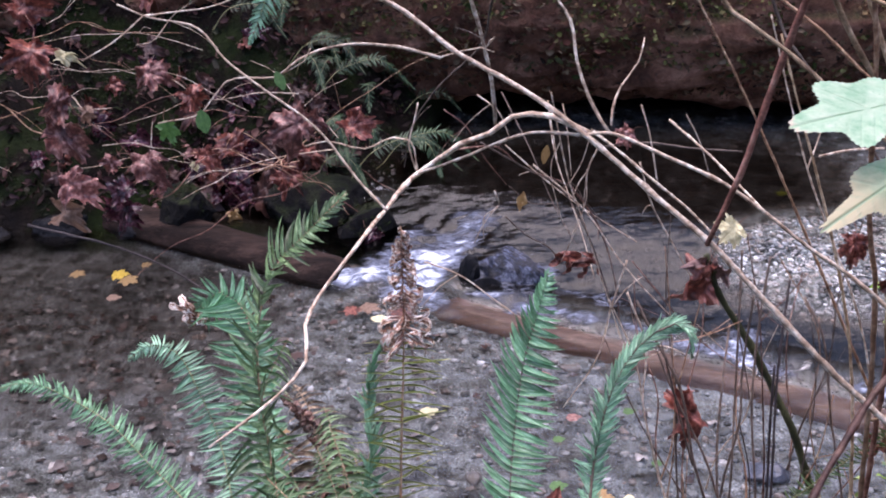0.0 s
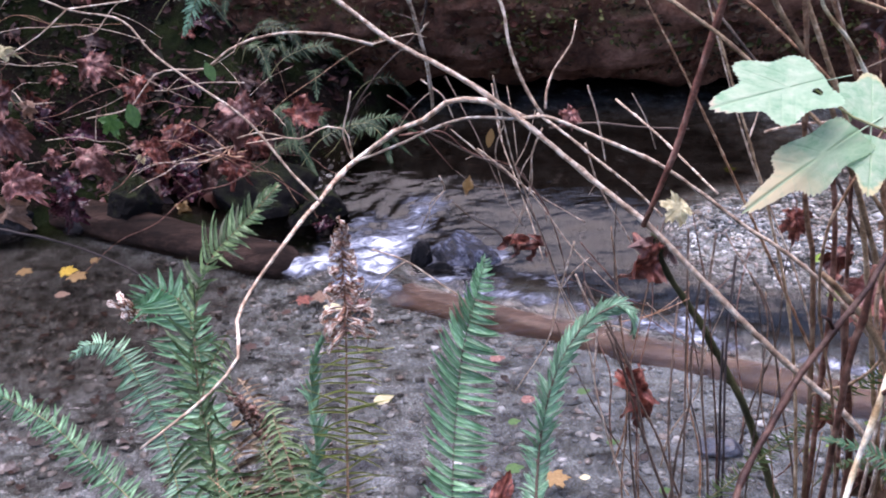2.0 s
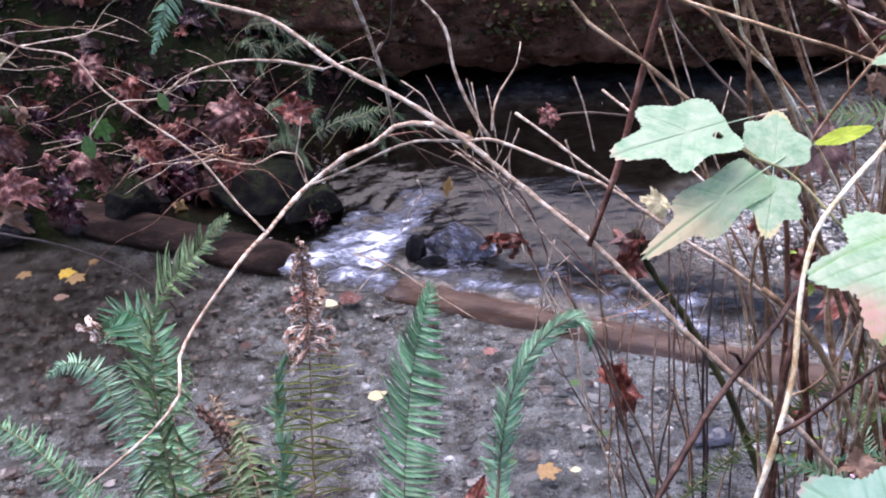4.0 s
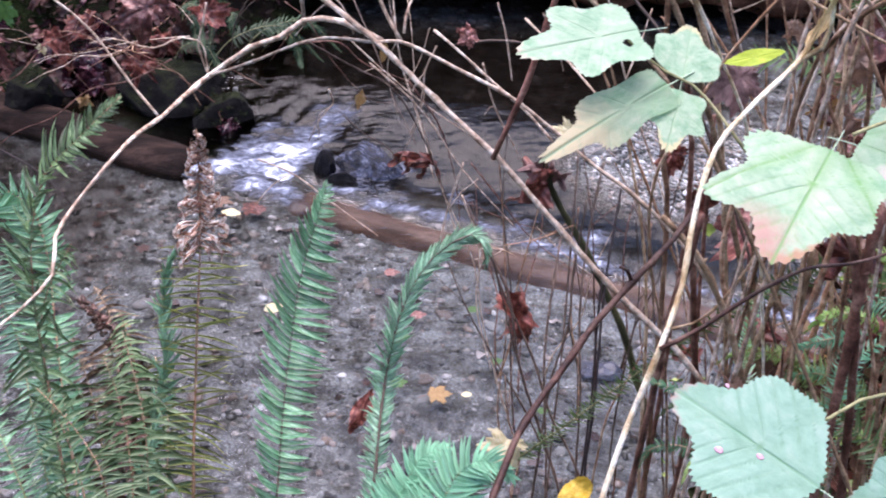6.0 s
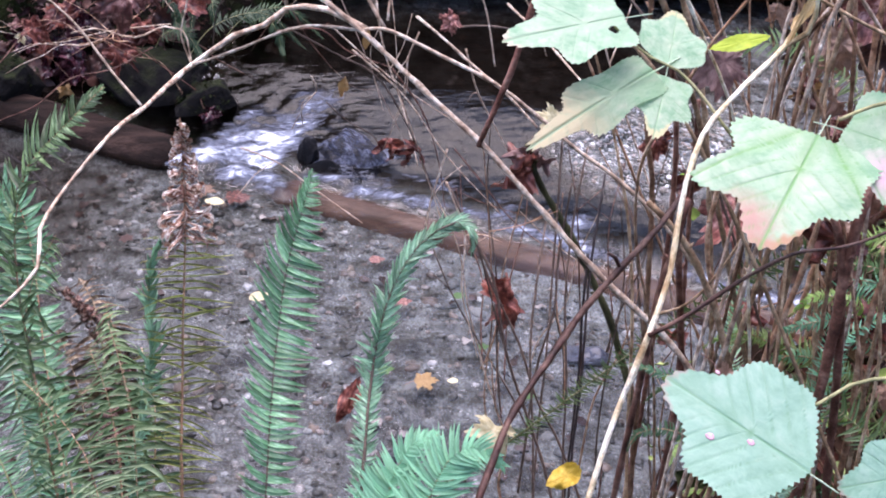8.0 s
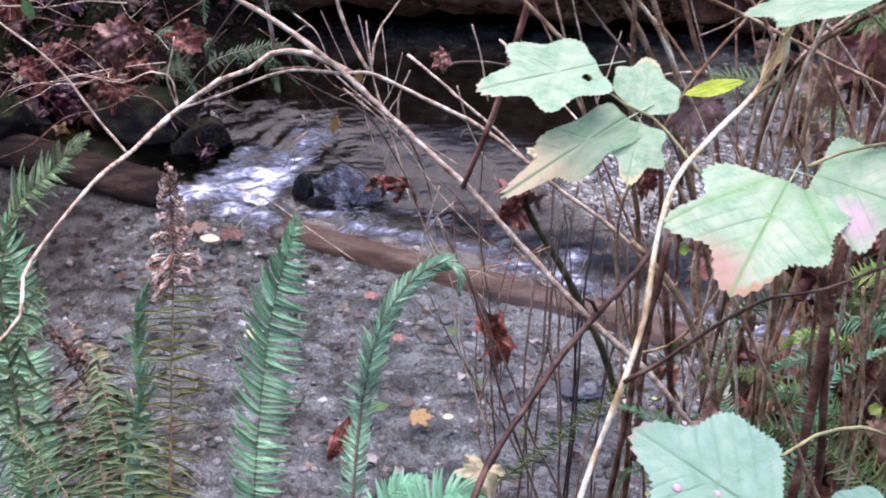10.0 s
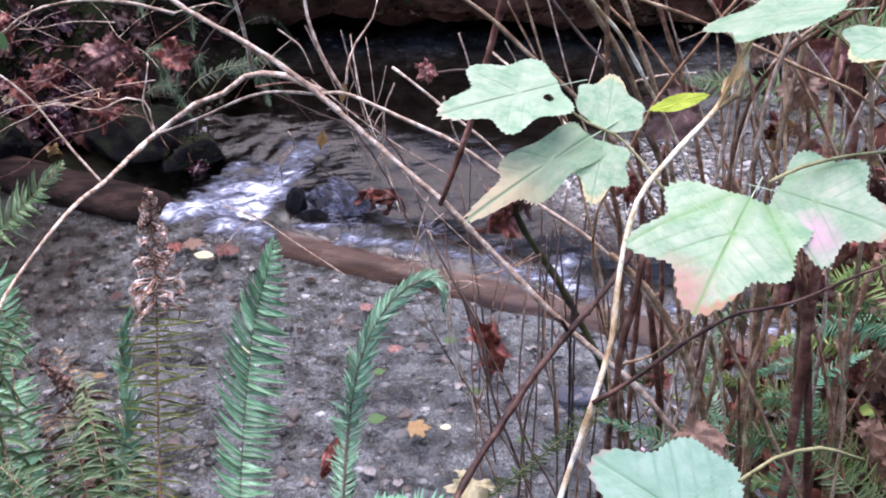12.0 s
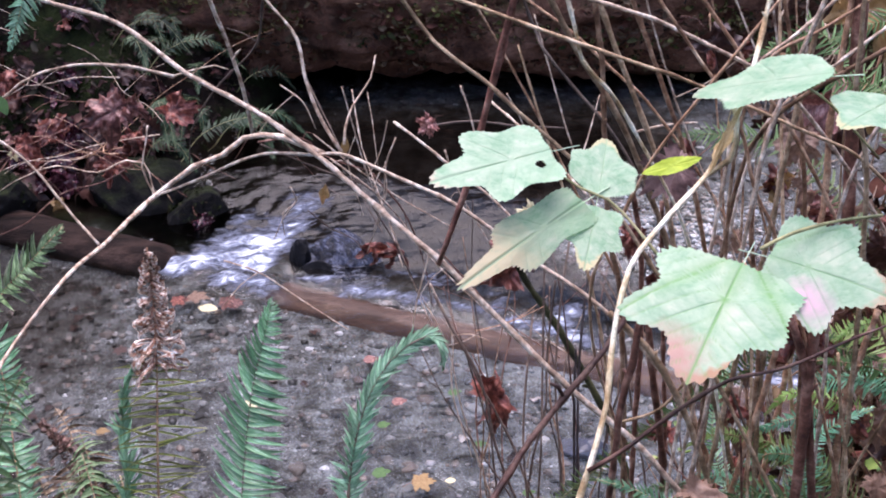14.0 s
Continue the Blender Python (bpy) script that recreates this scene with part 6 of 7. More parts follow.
broad_leaf("dead_leaf", "orange-red crumpled leaf hung in twigs above the bank", MAPLE, (-0.379, 3.6, 0.503), (-0.296, 3.58, 0.531), 0.77, (0.1, -0.8, 0.5), MAPLE_RUST, curl=1.33)
broad_leaf("dead_leaf", "rust-red crumpled leaf hung in twigs above the bank", MAPLE, (-0.918, 3.85, 0.324), (-0.889, 3.8, 0.289), 0.77, (0.1, -0.8, 0.5), MAPLE_RUST, curl=1.33)
broad_leaf("dead_leaf", "dark red crumpled leaf hung in twigs above the bank", MAPLE, (-1.436, 3.6, 0.879), (-1.33, 3.6, 0.907), 0.77, (0.1, -0.8, 0.5), MAPLE_RUST, curl=1.52)
broad_leaf("dead_leaf", "dark red crumpled leaf hung in twigs above the bank", MAPLE, (-0.969, 3.9, 0.548), (-0.937, 3.9, 0.465), 0.77, (0.1, -0.8, 0.5), MAPLE_RUST, curl=1.52)
broad_leaf("dead_leaf", "faded pink crumpled leaf hung in twigs above the bank", MAPLE, (-1.145, 3.9, 0.608), (-1.047, 3.9, 0.578), 0.77, (0.1, -0.8, 0.5), MAPLE_PINK, curl=1.52)
broad_leaf("dead_leaf", "faded pink crumpled leaf hung in twigs above the bank", MAPLE, (-1.461, 3.7, 0.682), (-1.451, 3.7, 0.624), 0.77, (0.1, -0.8, 0.5), MAPLE_PINK, curl=1.52)
broad_leaf("dead_leaf", "rust-red crumpled leaf hung in twigs above the bank", MAPLE, (-0.668, 3.9, 0.232), (-0.599, 3.85, 0.198), 0.77, (0.1, -0.7, 0.6), MAPLE_RUST, curl=1.52)
broad_leaf("dead_leaf", "dark red crumpled leaf hung in twigs above the bank", MAPLE, (-0.33, 3.75, 0.072), (-0.291, 3.72, 0.032), 0.77, (0.2, -0.8, 0.5), MAPLE_PURPLE, curl=1.71)
broad_leaf("dead_leaf", "cream crumpled leaf hung in twigs above the bank", MAPLE, (-1.35, 3.7, 0.713), (-1.278, 3.68, 0.7), 0.42, (0.1, -0.7, 0.6), LEAF_CREAM, curl=0.95)
broad_leaf("dead_leaf", "cream crumpled leaf hung in twigs above the bank", MAPLE, (-0.977, 3.9, 0.26), (-0.964, 3.9, 0.228), 0.59, (0.1, -0.7, 0.6), LEAF_CREAM, curl=0.76)
broad_leaf("dead_leaf", "bright green crumpled leaf hung in twigs above the bank", MAPLE, (-0.846, 3.2, 0.662), (-0.827, 3.2, 0.601), 0.59, (0.1, -0.9, 0.4), LEAF_GREEN, curl=0.38)
broad_leaf("dead_leaf", "ochre crumpled leaf hung in twigs above the bank", MAPLE, (-0.847, 3.9, 0.072), (-0.834, 3.9, 0.027), 0.68, (0.1, -0.7, 0.6), LEAF_OCHRE, curl=0.95)

# leaves lying on the stream bed and against the log
broad_leaf("fallen_leaf", "yellow fallen leaf lying in the shallow stream", MAPLE, (-1.175, 3.47, 0.004), (-1.113, 3.486, 0.008), 0.8, (0.05, -0.1, 1), LEAF_YELLOW, curl=0.25, group="leaves in the stream")
broad_leaf("fallen_leaf", "ochre fallen leaf lying in the shallow stream", MAPLE, (-1.319, 3.485, 0.004), (-1.263, 3.471, 0.008), 0.8, (0.05, -0.1, 1), LEAF_OCHRE, curl=0.25, group="leaves in the stream")
broad_leaf("fallen_leaf", "ochre fallen leaf lying in the shallow stream", MAPLE, (-1.133, 3.454, 0.004), (-1.069, 3.424, 0.008), 0.8, (0.05, -0.1, 1), LEAF_OCHRE, curl=0.25, group="leaves in the stream")
broad_leaf("fallen_leaf", "ochre fallen leaf lying in the shallow stream", MAPLE, (-1.094, 3.552, 0.004), (-1.057, 3.564, 0.008), 0.8, (0.05, -0.1, 1), LEAF_OCHRE, curl=0.25, group="leaves in the stream")
broad_leaf("fallen_leaf", "pale yellow fallen leaf lying in the shallow stream", OVAL, (-0.066, 2.666, 0.004), (-0.014, 2.696, 0.008), 0.8, (0.05, -0.1, 1), LEAF_CREAM, curl=0.25, group="leaves in the stream")
broad_leaf("fallen_leaf", "ochre fallen leaf lying in the shallow stream", MAPLE, (0.376, 2.323, 0.004), (0.44, 2.327, 0.008), 0.8, (0.05, -0.1, 1), LEAF_OCHRE, curl=0.25, group="leaves in the stream")
broad_leaf("fallen_leaf", "whitish fallen leaf lying in the shallow stream", NARROW, (0.461, 2.327, 0.004), (0.489, 2.325, 0.008), 0.8, (0.05, -0.1, 1), LEAF_CREAM, curl=0.25, group="leaves in the stream")
broad_leaf("fallen_leaf", "green fallen leaf lying in the shallow stream", OVAL, (0.278, 2.36, 0.004), (0.328, 2.371, 0.008), 0.8, (0.05, -0.1, 1), LEAF_GREEN, curl=0.25, group="leaves in the stream")
broad_leaf("fallen_leaf", "green fallen leaf lying in the shallow stream", OVAL, (0.294, 2.564, 0.004), (0.331, 2.57, 0.008), 0.8, (0.05, -0.1, 1), LEAF_GREEN, curl=0.25, group="leaves in the stream")
broad_leaf("fallen_leaf", "green fallen leaf lying in the shallow stream", OVAL, (0.49, 2.705, 0.004), (0.53, 2.714, 0.008), 0.8, (0.05, -0.1, 1), LEAF_GREEN, curl=0.25, group="leaves in the stream")
broad_leaf("fallen_leaf", "green fallen leaf lying in the shallow stream", OVAL, (0.542, 2.469, 0.004), (0.579, 2.474, 0.008), 0.8, (0.05, -0.1, 1), LEAF_GREEN, curl=0.25, group="leaves in the stream")
broad_leaf("fallen_leaf", "pinkish fallen leaf lying in the shallow stream", OVAL, (0.333, 2.668, 0.004), (0.379, 2.677, 0.008), 0.8, (0.05, -0.1, 1), MAPLE_PINK, curl=0.25, group="leaves in the stream")
broad_leaf("fallen_leaf", "green fallen leaf lying in the shallow stream", OVAL, (0.645, 2.269, 0.004), (0.68, 2.274, 0.008), 0.8, (0.05, -0.1, 1), LEAF_GREEN, curl=0.25, group="leaves in the stream")
broad_leaf("fallen_leaf", "red fallen leaf lying in the shallow stream", MAPLE, (-0.198, 3.229, 0.004), (-0.121, 3.249, 0.008), 0.8, (0.05, -0.1, 1), MAPLE_RUST, curl=0.25, group="leaves in the stream")
broad_leaf("fallen_leaf", "brown fallen leaf lying in the shallow stream", MAPLE, (-0.302, 3.286, 0.004), (-0.229, 3.266, 0.008), 0.8, (0.05, -0.1, 1), LEAF_TAN, curl=0.25, group="leaves in the stream")
broad_leaf("fallen_leaf", "whitish fallen leaf lying in the shallow stream", NARROW, (-0.258, 3.213, 0.004), (-0.194, 3.197, 0.008), 0.8, (0.05, -0.1, 1), LEAF_CREAM, curl=0.25, group="leaves in the stream")
broad_leaf("fallen_leaf", "red fallen leaf lying in the shallow stream", MAPLE, (-0.35, 3.251, 0.004), (-0.29, 3.264, 0.008), 0.8, (0.05, -0.1, 1), MAPLE_RUST, curl=0.25, group="leaves in the stream")
broad_leaf("fallen_leaf", "pinkish fallen leaf lying in the shallow stream", MAPLE, (-0.121, 3.245, 0.004), (-0.162, 3.221, 0.008), 0.8, (0.05, -0.1, 1), MAPLE_PINK, curl=0.25, group="leaves in the stream")
broad_leaf("fallen_leaf", "tan fallen leaf lying in the shallow stream", OVAL, (-1.142, 3.307, 0.004), (-1.089, 3.316, 0.008), 0.8, (0.05, -0.1, 1), LEAF_TAN, curl=0.25, group="leaves in the stream")
broad_leaf("fallen_leaf", "dark fallen leaf lying in the shallow stream", MAPLE, (-0.468, 2.979, 0.004), (-0.428, 2.957, 0.008), 0.8, (0.05, -0.1, 1), MAPLE_DARK, curl=0.25, group="leaves in the stream")
broad_leaf("fallen_leaf", "dark fallen leaf lying in the shallow stream", MAPLE, (-0.382, 3.186, 0.004), (-0.355, 3.17, 0.008), 0.8, (0.05, -0.1, 1), MAPLE_DARK, curl=0.25, group="leaves in the stream")
broad_leaf("fallen_leaf", "ochre fallen leaf lying in the shallow stream", OVAL, (-0.441, 2.575, 0.004), (-0.402, 2.568, 0.008), 0.8, (0.05, -0.1, 1), LEAF_OCHRE, curl=0.25, group="leaves in the stream")
broad_leaf("fallen_leaf", "pinkish fallen leaf lying in the shallow stream", OVAL, (0.254, 2.886, 0.004), (0.303, 2.891, 0.008), 0.8, (0.05, -0.1, 1), MAPLE_PINK, curl=0.25, group="leaves in the stream")
broad_leaf("fallen_leaf", "lime fallen leaf lying in the shallow stream", OVAL, (1.186, 4.121, 0.004), (1.243, 4.139, 0.008), 0.8, (0.05, -0.1, 1), LEAF_LIME, curl=0.25, group="leaves in the stream")


# ---- left bank: litter, ferns, sticks ----
litter = random.Random(5)
for i in range(96):
    # the heap above the sunken log, then a thinner scatter up the bank
    if i < 50:
        x, y = litter.gauss(-0.8, 0.17), litter.gauss(4.0, 0.09)
    else:
        x, y = litter.uniform(-2.0, -0.45), litter.uniform(3.95, 4.6)
    z = land(x, y)
    if z < level(x, y) + 0.02:
        continue
    mat = litter.choice((MAPLE_PURPLE, MAPLE_PURPLE, MAPLE_PURPLE, MAPLE_DARK, MAPLE_RUST, MAPLE_PINK) if i < 50 else (MAPLE_RUST, MAPLE_PURPLE, MAPLE_PURPLE, MAPLE_DARK, MAPLE_DARK))
    a, size = litter.uniform(0, 6.28), litter.uniform(0.08, 0.17) if i < 50 else litter.uniform(0.06, 0.13)
    foot = Vector((x, y, z + litter.uniform(0.01, 0.05)))
    slope = Vector((litter.gauss(0, 0.3), -0.75 + litter.gauss(0, 0.25), 0.7))
    way = Vector((math.cos(a), math.sin(a), 0))
    way = (way - slope * way.dot(slope) / slope.length_squared).normalized()
    broad_leaf("maple_leaf", {"maple_purple": "dark purple wet fallen maple leaf on the bank", "maple_rust": "rust-red fallen maple leaf on the bank",
               "maple_pink": "faded pink fallen maple leaf on the bank", "maple_dark": "dark brown rotting maple leaf on the bank"}[mat.name],
               MAPLE, foot, foot + way * size, litter.uniform(0.75, 1.05), slope, mat, litter.uniform(0.7, 1.6), group="fallen maple leaves")

for i in range(16):
    x, y = litter.uniform(-0.75, -0.2), litter.uniform(4.25, 4.75)
    if i > 9:
        x, y = litter.uniform(-2.0, -0.9), litter.uniform(4.2, 4.7)
    z = land(x, y)
    a = litter.uniform(-2.6, 0.2)
    l = litter.uniform(0.22, 0.42)
    foot = Vector((x, y, z))
    d = Vector((math.cos(a) * 0.9, math.sin(a) * 0.8, 0))
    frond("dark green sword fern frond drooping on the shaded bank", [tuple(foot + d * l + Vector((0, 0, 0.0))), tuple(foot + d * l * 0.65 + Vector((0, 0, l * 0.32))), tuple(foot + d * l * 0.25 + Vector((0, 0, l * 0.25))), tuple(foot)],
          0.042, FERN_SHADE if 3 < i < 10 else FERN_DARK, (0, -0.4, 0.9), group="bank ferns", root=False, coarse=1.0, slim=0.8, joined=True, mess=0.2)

for i in range(8):
    x, y = litter.uniform(-0.6, -0.25), litter.uniform(4.05, 4.4)
    foot = Vector((x, y, land(x, y)))
    a, l = litter.uniform(-1.6, 0.3), litter.uniform(0.28, 0.46)
    d = Vector((math.cos(a), math.sin(a) * 0.6, 0))
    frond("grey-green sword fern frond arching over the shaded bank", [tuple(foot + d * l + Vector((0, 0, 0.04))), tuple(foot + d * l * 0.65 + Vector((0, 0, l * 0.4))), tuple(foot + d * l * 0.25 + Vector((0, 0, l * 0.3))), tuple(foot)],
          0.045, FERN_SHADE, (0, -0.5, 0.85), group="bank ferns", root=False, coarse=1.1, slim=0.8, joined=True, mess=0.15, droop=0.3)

# thin twigs straggling over the bank
for i in range(34):
    x, y = litter.uniform(-1.9, -0.4), litter.uniform(3.6, 4.4)
    z = max(land(x, y), 0.05) + litter.uniform(0.14, 0.45)
    a, l = litter.uniform(-0.7, 0.7) + (math.pi if i % 2 else 0), litter.uniform(0.25, 0.75)
    d = Vector((math.cos(a), math.sin(a) * 0.6, litter.uniform(-0.7, 0.7)))
    p = Vector((x, y, z))
    pts = [p + d * l * s + Vector((litter.gauss(0, 0.011), litter.gauss(0, 0.02), litter.gauss(0, 0.012) + 0.08 * l * math.sin(s * 3))) for s in (0, 0.18, 0.36, 0.55, 0.75, 1.0)]
    fork = pts[2] + Vector((litter.gauss(0, 0.1), litter.gauss(0, 0.06), litter.uniform(-0.12, 0.14)))
    cane("twig", "thin bare twig straggling over the leafy bank", [tuple(q) for q in pts], litter.uniform(0.0012, 0.0026), 0.0008, litter.choice((BARK_TAN, BARK_TAN, BARK_RED, BARK_CANE)),
         [([tuple(pts[2]), tuple((pts[2] + fork) / 2 + Vector((0, 0, 0.015))), tuple(fork)], 0.0012, 0.0007)], group="bank twigs")
cane("stick", "dark stick lying from the bank into the water", [(-1.5, 3.62, 0.12), (-1.1, 3.5, 0.08), (-0.8, 3.32, 0.02), (-0.72, 3.24, -0.03)], 0.0055, 0.002, BARK_BLACK)

# a tangle of thin twigs over the middle of the stream
for i in range(13):
    x, y, z = litter.uniform(-0.05, 0.5), litter.uniform(2.15, 2.7), litter.uniform(0.62, 0.95)
    l = litter.uniform(0.2, 0.5)
    d = Vector((litter.gauss(0.35, 0.35), litter.gauss(0, 0.15), litter.uniform(-1.0, -0.2)))
    p = Vector((x, y, z))
    pts = [p + d * l * s + Vector((litter.gauss(0, 0.012), 0, litter.gauss(0, 0.012))) for s in (0, 0.3, 0.6, 1.0)]
    side = pts[1] + Vector((litter.uniform(-0.1, 0.12), 0, litter.uniform(-0.12, 0.1)))
    cane("twig", "thin crooked twig in a tangle over the stream", [tuple(q) for q in pts], litter.uniform(0.0014, 0.0026), 0.001, litter.choice((BARK_TAN, BARK_TAN, BARK_RED)),
         [([tuple(pts[1]), tuple((pts[1] + side) / 2 + Vector((0, 0, 0.01))), tuple(side)], 0.0012, 0.0008)], group="hanging twigs")

# thin stems standing in the stream beside the thicket
for i in range(18):
    x, y = litter.uniform(0.5, 0.95), litter.uniform(1.85, 2.5)
    h = litter.uniform(0.45, 0.95)
    p = Vector((x, y, land(x, y) - 0.02))
    lean = Vector((litter.gauss(-0.1, 0.16), litter.gauss(0, 0.1), 1))
    pts = [p + lean * h * s + Vector((litter.gauss(0, 0.012), litter.gauss(0, 0.01), 0)) * (s > 0) for s in (1.0, 0.75, 0.5, 0.25, 0)]
    fork = pts[1] + Vector((litter.gauss(0, 0.08), litter.gauss(0, 0.04), litter.uniform(0.02, 0.12)))
    cane("stick", "thin dry upright stem standing in the shallow stream", [tuple(q) for q in pts], 0.001, litter.uniform(0.0016, 0.003), litter.choice((BARK_TAN, BARK_CANE, BARK_RED, BARK_DARK)),
         [([tuple(pts[1]), tuple((pts[1] + fork) / 2 + Vector((0, 0, -0.008))), tuple(fork)], 0.001, 0.0007)], group="thin stems in the stream")

# ferns that show between the canes of the thicket
for tip, mid, foot, width, material in (
        ((0.838, 1.19, 1.098), (0.87, 1.2, 1.114), (0.93, 1.22, 1.1), 0.022, FERN_LIME),
        ((0.815, 1.21, 1.062), (0.86, 1.2, 1.066), (0.935, 1.22, 1.03), 0.021, FERN_DIM),
        ((0.86, 1.21, 1.04), (0.9, 1.21, 1.03), (0.95, 1.23, 0.99), 0.020, FERN_MINT),
        ((0.778, 1.2, 0.988), (0.8, 1.2, 1.018), (0.85, 1.21, 1.01), 0.021, FERN_LIME),
        ((0.76, 1.21, 0.945), (0.79, 1.2, 0.975), (0.85, 1.22, 0.97), 0.022, FERN_MINT),
        ((0.755, 1.22, 0.89), (0.8, 1.22, 0.915), (0.86, 1.23, 0.895), 0.022, FERN),
        ((0.68, 1.21, 0.93), (0.705, 1.21, 0.95), (0.75, 1.23, 0.94), 0.016, FERN_LIME),
        ((0.69, 1.23, 0.86), (0.72, 1.22, 0.885), (0.77, 1.23, 0.86), 0.019, FERN_MINT),
        ((0.84, 1.22, 0.8), (0.88, 1.22, 0.82), (0.93, 1.23, 0.79), 0.021, FERN_LIME),
        ((0.6, 1.2, 0.75), (0.62, 1.21, 0.79), (0.66, 1.22, 0.79), 0.021, FERN),
        ((0.62, 1.22, 0.83), (0.645, 1.22, 0.86), (0.69, 1.24, 0.85), 0.016, FERN_MOSS)):
    frond("bright green fern frond showing between the thicket canes", [tip, mid, foot], width, material, normal=(0.1, -0.85, 0.5), reach=0.2, coarse=1.15, slim=1.0, droop=0.35, rise=0.25, taper=0.5, joined=True, mess=0.16, group="ferns between the canes")

# fine growth of the thicket: thin stems, dead leaves and small ferns on the near and right banks
brush = random.Random(11)
for i in range(62):
    x, y = brush.uniform(0.66, 1.75), brush.uniform(1.05, 2.0)
    if x < 0.62 + (y - 1.0) * 0.35:
        continue
    h = brush.uniform(0.5, 1.5)
    lean = Vector((brush.gauss(0.05, 0.14), brush.gauss(0, 0.12), 1))
    p = Vector((x, y, land(x, y) - 0.02))
    pts = [p + lean * h * s + Vector((brush.gauss(0, 0.015), brush.gauss(0, 0.015), 0)) * (s * 2) for s in (1.0, 0.7, 0.4, 0.15, 0)]
    cane("cane", "thin dry stem of the bramble thicket", [tuple(q) for q in pts], 0.0014, brush.uniform(0.002, 0.0046), brush.choice((BARK_CANE, BARK_OLIVE, BARK_RED, BARK_OLIVE)), group="thin thicket stems")
for i in range(46):
    x, y = brush.uniform(0.58, 1.3), brush.uniform(1.05, 1.65)
    if x < 0.5 + (y - 1.0) * 0.5:
        continue
    h = brush.uniform(0.25, 0.8)
    p = Vector((x, y, land(x, y) - 0.02))
    lean = Vector((brush.gauss(0.05, 0.3), brush.gauss(0, 0.2), 1))
    pts = [p + lean * h * s + Vector((brush.gauss(0, 0.02), brush.gauss(0, 0.02), -0.12 * h * s * s)) for s in (1.0, 0.7, 0.4, 0.15, 0)]
    cane("cane", "short dead brown stem in the foot of the thicket", [tuple(q) for q in pts], 0.0012, brush.uniform(0.0016, 0.0034), brush.choice((BARK_CANE, BARK_OLIVE, BARK_RED, BARK_TAN)), group="short thicket stems")
for i in range(52):
    x, y = brush.uniform(0.85, 1.75), brush.uniform(1.2, 2.3)
    if x < 0.75 + (y - 1.0) * 0.4:
        continue
    h = brush.uniform(0.9, 1.9)
    p = Vector((x, y, land(x, y) - 0.02))
    lean = Vector((brush.gauss(-0.05, 0.13), brush.gauss(0, 0.1), 1))
    pts = [p + lean * h * s + Vector((brush.gauss(0, 0.012), brush.gauss(0, 0.012), 0)) for s in (1.0, 0.8, 0.6, 0.4, 0.2, 0)]
    side = pts[2] + Vector((brush.gauss(0, 0.12), brush.gauss(0, 0.05), brush.uniform(0.05, 0.2)))
    cane("cane", "tall dry cane of the bramble thicket", [tuple(q) for q in pts], 0.0018, brush.uniform(0.003, 0.006), brush.choice((BARK_TAN, BARK_OLIVE, BARK_TAN, BARK_OLIVE, BARK_CANE)),
         [([tuple(pts[2]), tuple((pts[2] + side) / 2 + Vector((0, 0, -0.01))), tuple(side)], 0.0015, 0.001)], group="tall thicket canes")
for i in range(70):
    x, y = brush.uniform(0.7, 1.8), brush.uniform(1.0, 2.5)
    z = land(x, y)
    if z < level(x, y):
        continue
    a, size = brush.uniform(0, 6.28), brush.uniform(0.05, 0.11)
    foot = Vector((x, y, z + brush.uniform(0.0, 0.35 if i % 3 == 0 else 0.03)))
    up = Vector((brush.gauss(0, 0.4), -0.4 + brush.gauss(0, 0.3), 0.8))
    way = Vector((math.cos(a), math.sin(a), brush.uniform(-0.4, 0.2)))
    broad_leaf("dead_leaf", "brown dead leaf caught in the thicket litter", MAPLE, foot, foot + way * size, 0.85, up, brush.choice((MAPLE_DARK, LEAF_TAN, MAPLE_RUST, MAPLE_RUST, LEAF_OCHRE)), brush.uniform(0.5, 1.0), group="thicket litter")
for i in range(34):
    x, y = brush.uniform(0.62, 1.4), brush.uniform(1.05, 1.75)
    if x < 0.56 + (y - 1.0) * 0.5:
        continue
    foot = Vector((x, y, land(x, y) + brush.uniform(0.04, 0.5)))
    way = Vector((brush.gauss(0, 0.6), brush.gauss(0, 0.5), brush.gauss(-0.3, 0.4))).normalized()
    broad_leaf("dead_leaf", "large curled red-brown leaf lodged between the canes", MAPLE, foot, foot + way * brush.uniform(0.08, 0.14), 0.8, Vector((brush.gauss(0, 0.5), -0.8, 0.6)), brush.choice((MAPLE_RUST, MAPLE_RUST, LEAF_PLUM, LEAF_TAN)), brush.uniform(0.8, 1.5), group="lodged dead leaves")
for i in range(48):
    x, y = brush.uniform(0.72, 1.6), brush.uniform(1.1, 1.9)
    foot = Vector((x, y, brush.uniform(0.45, 1.3)))
    way = Vector((brush.gauss(0, 0.4), brush.gauss(0, 0.3), -0.9))
    broad_leaf("dead_leaf", "shrivelled red-brown leaf hanging among the canes", MAPLE, foot, foot + way * brush.uniform(0.05, 0.1), 0.6, Vector((brush.gauss(0, 0.5), -1, 0.2)), brush.choice((MAPLE_DARK, LEAF_TAN, MAPLE_RUST)), brush.uniform(0.7, 1.1), group="hanging dead leaves")
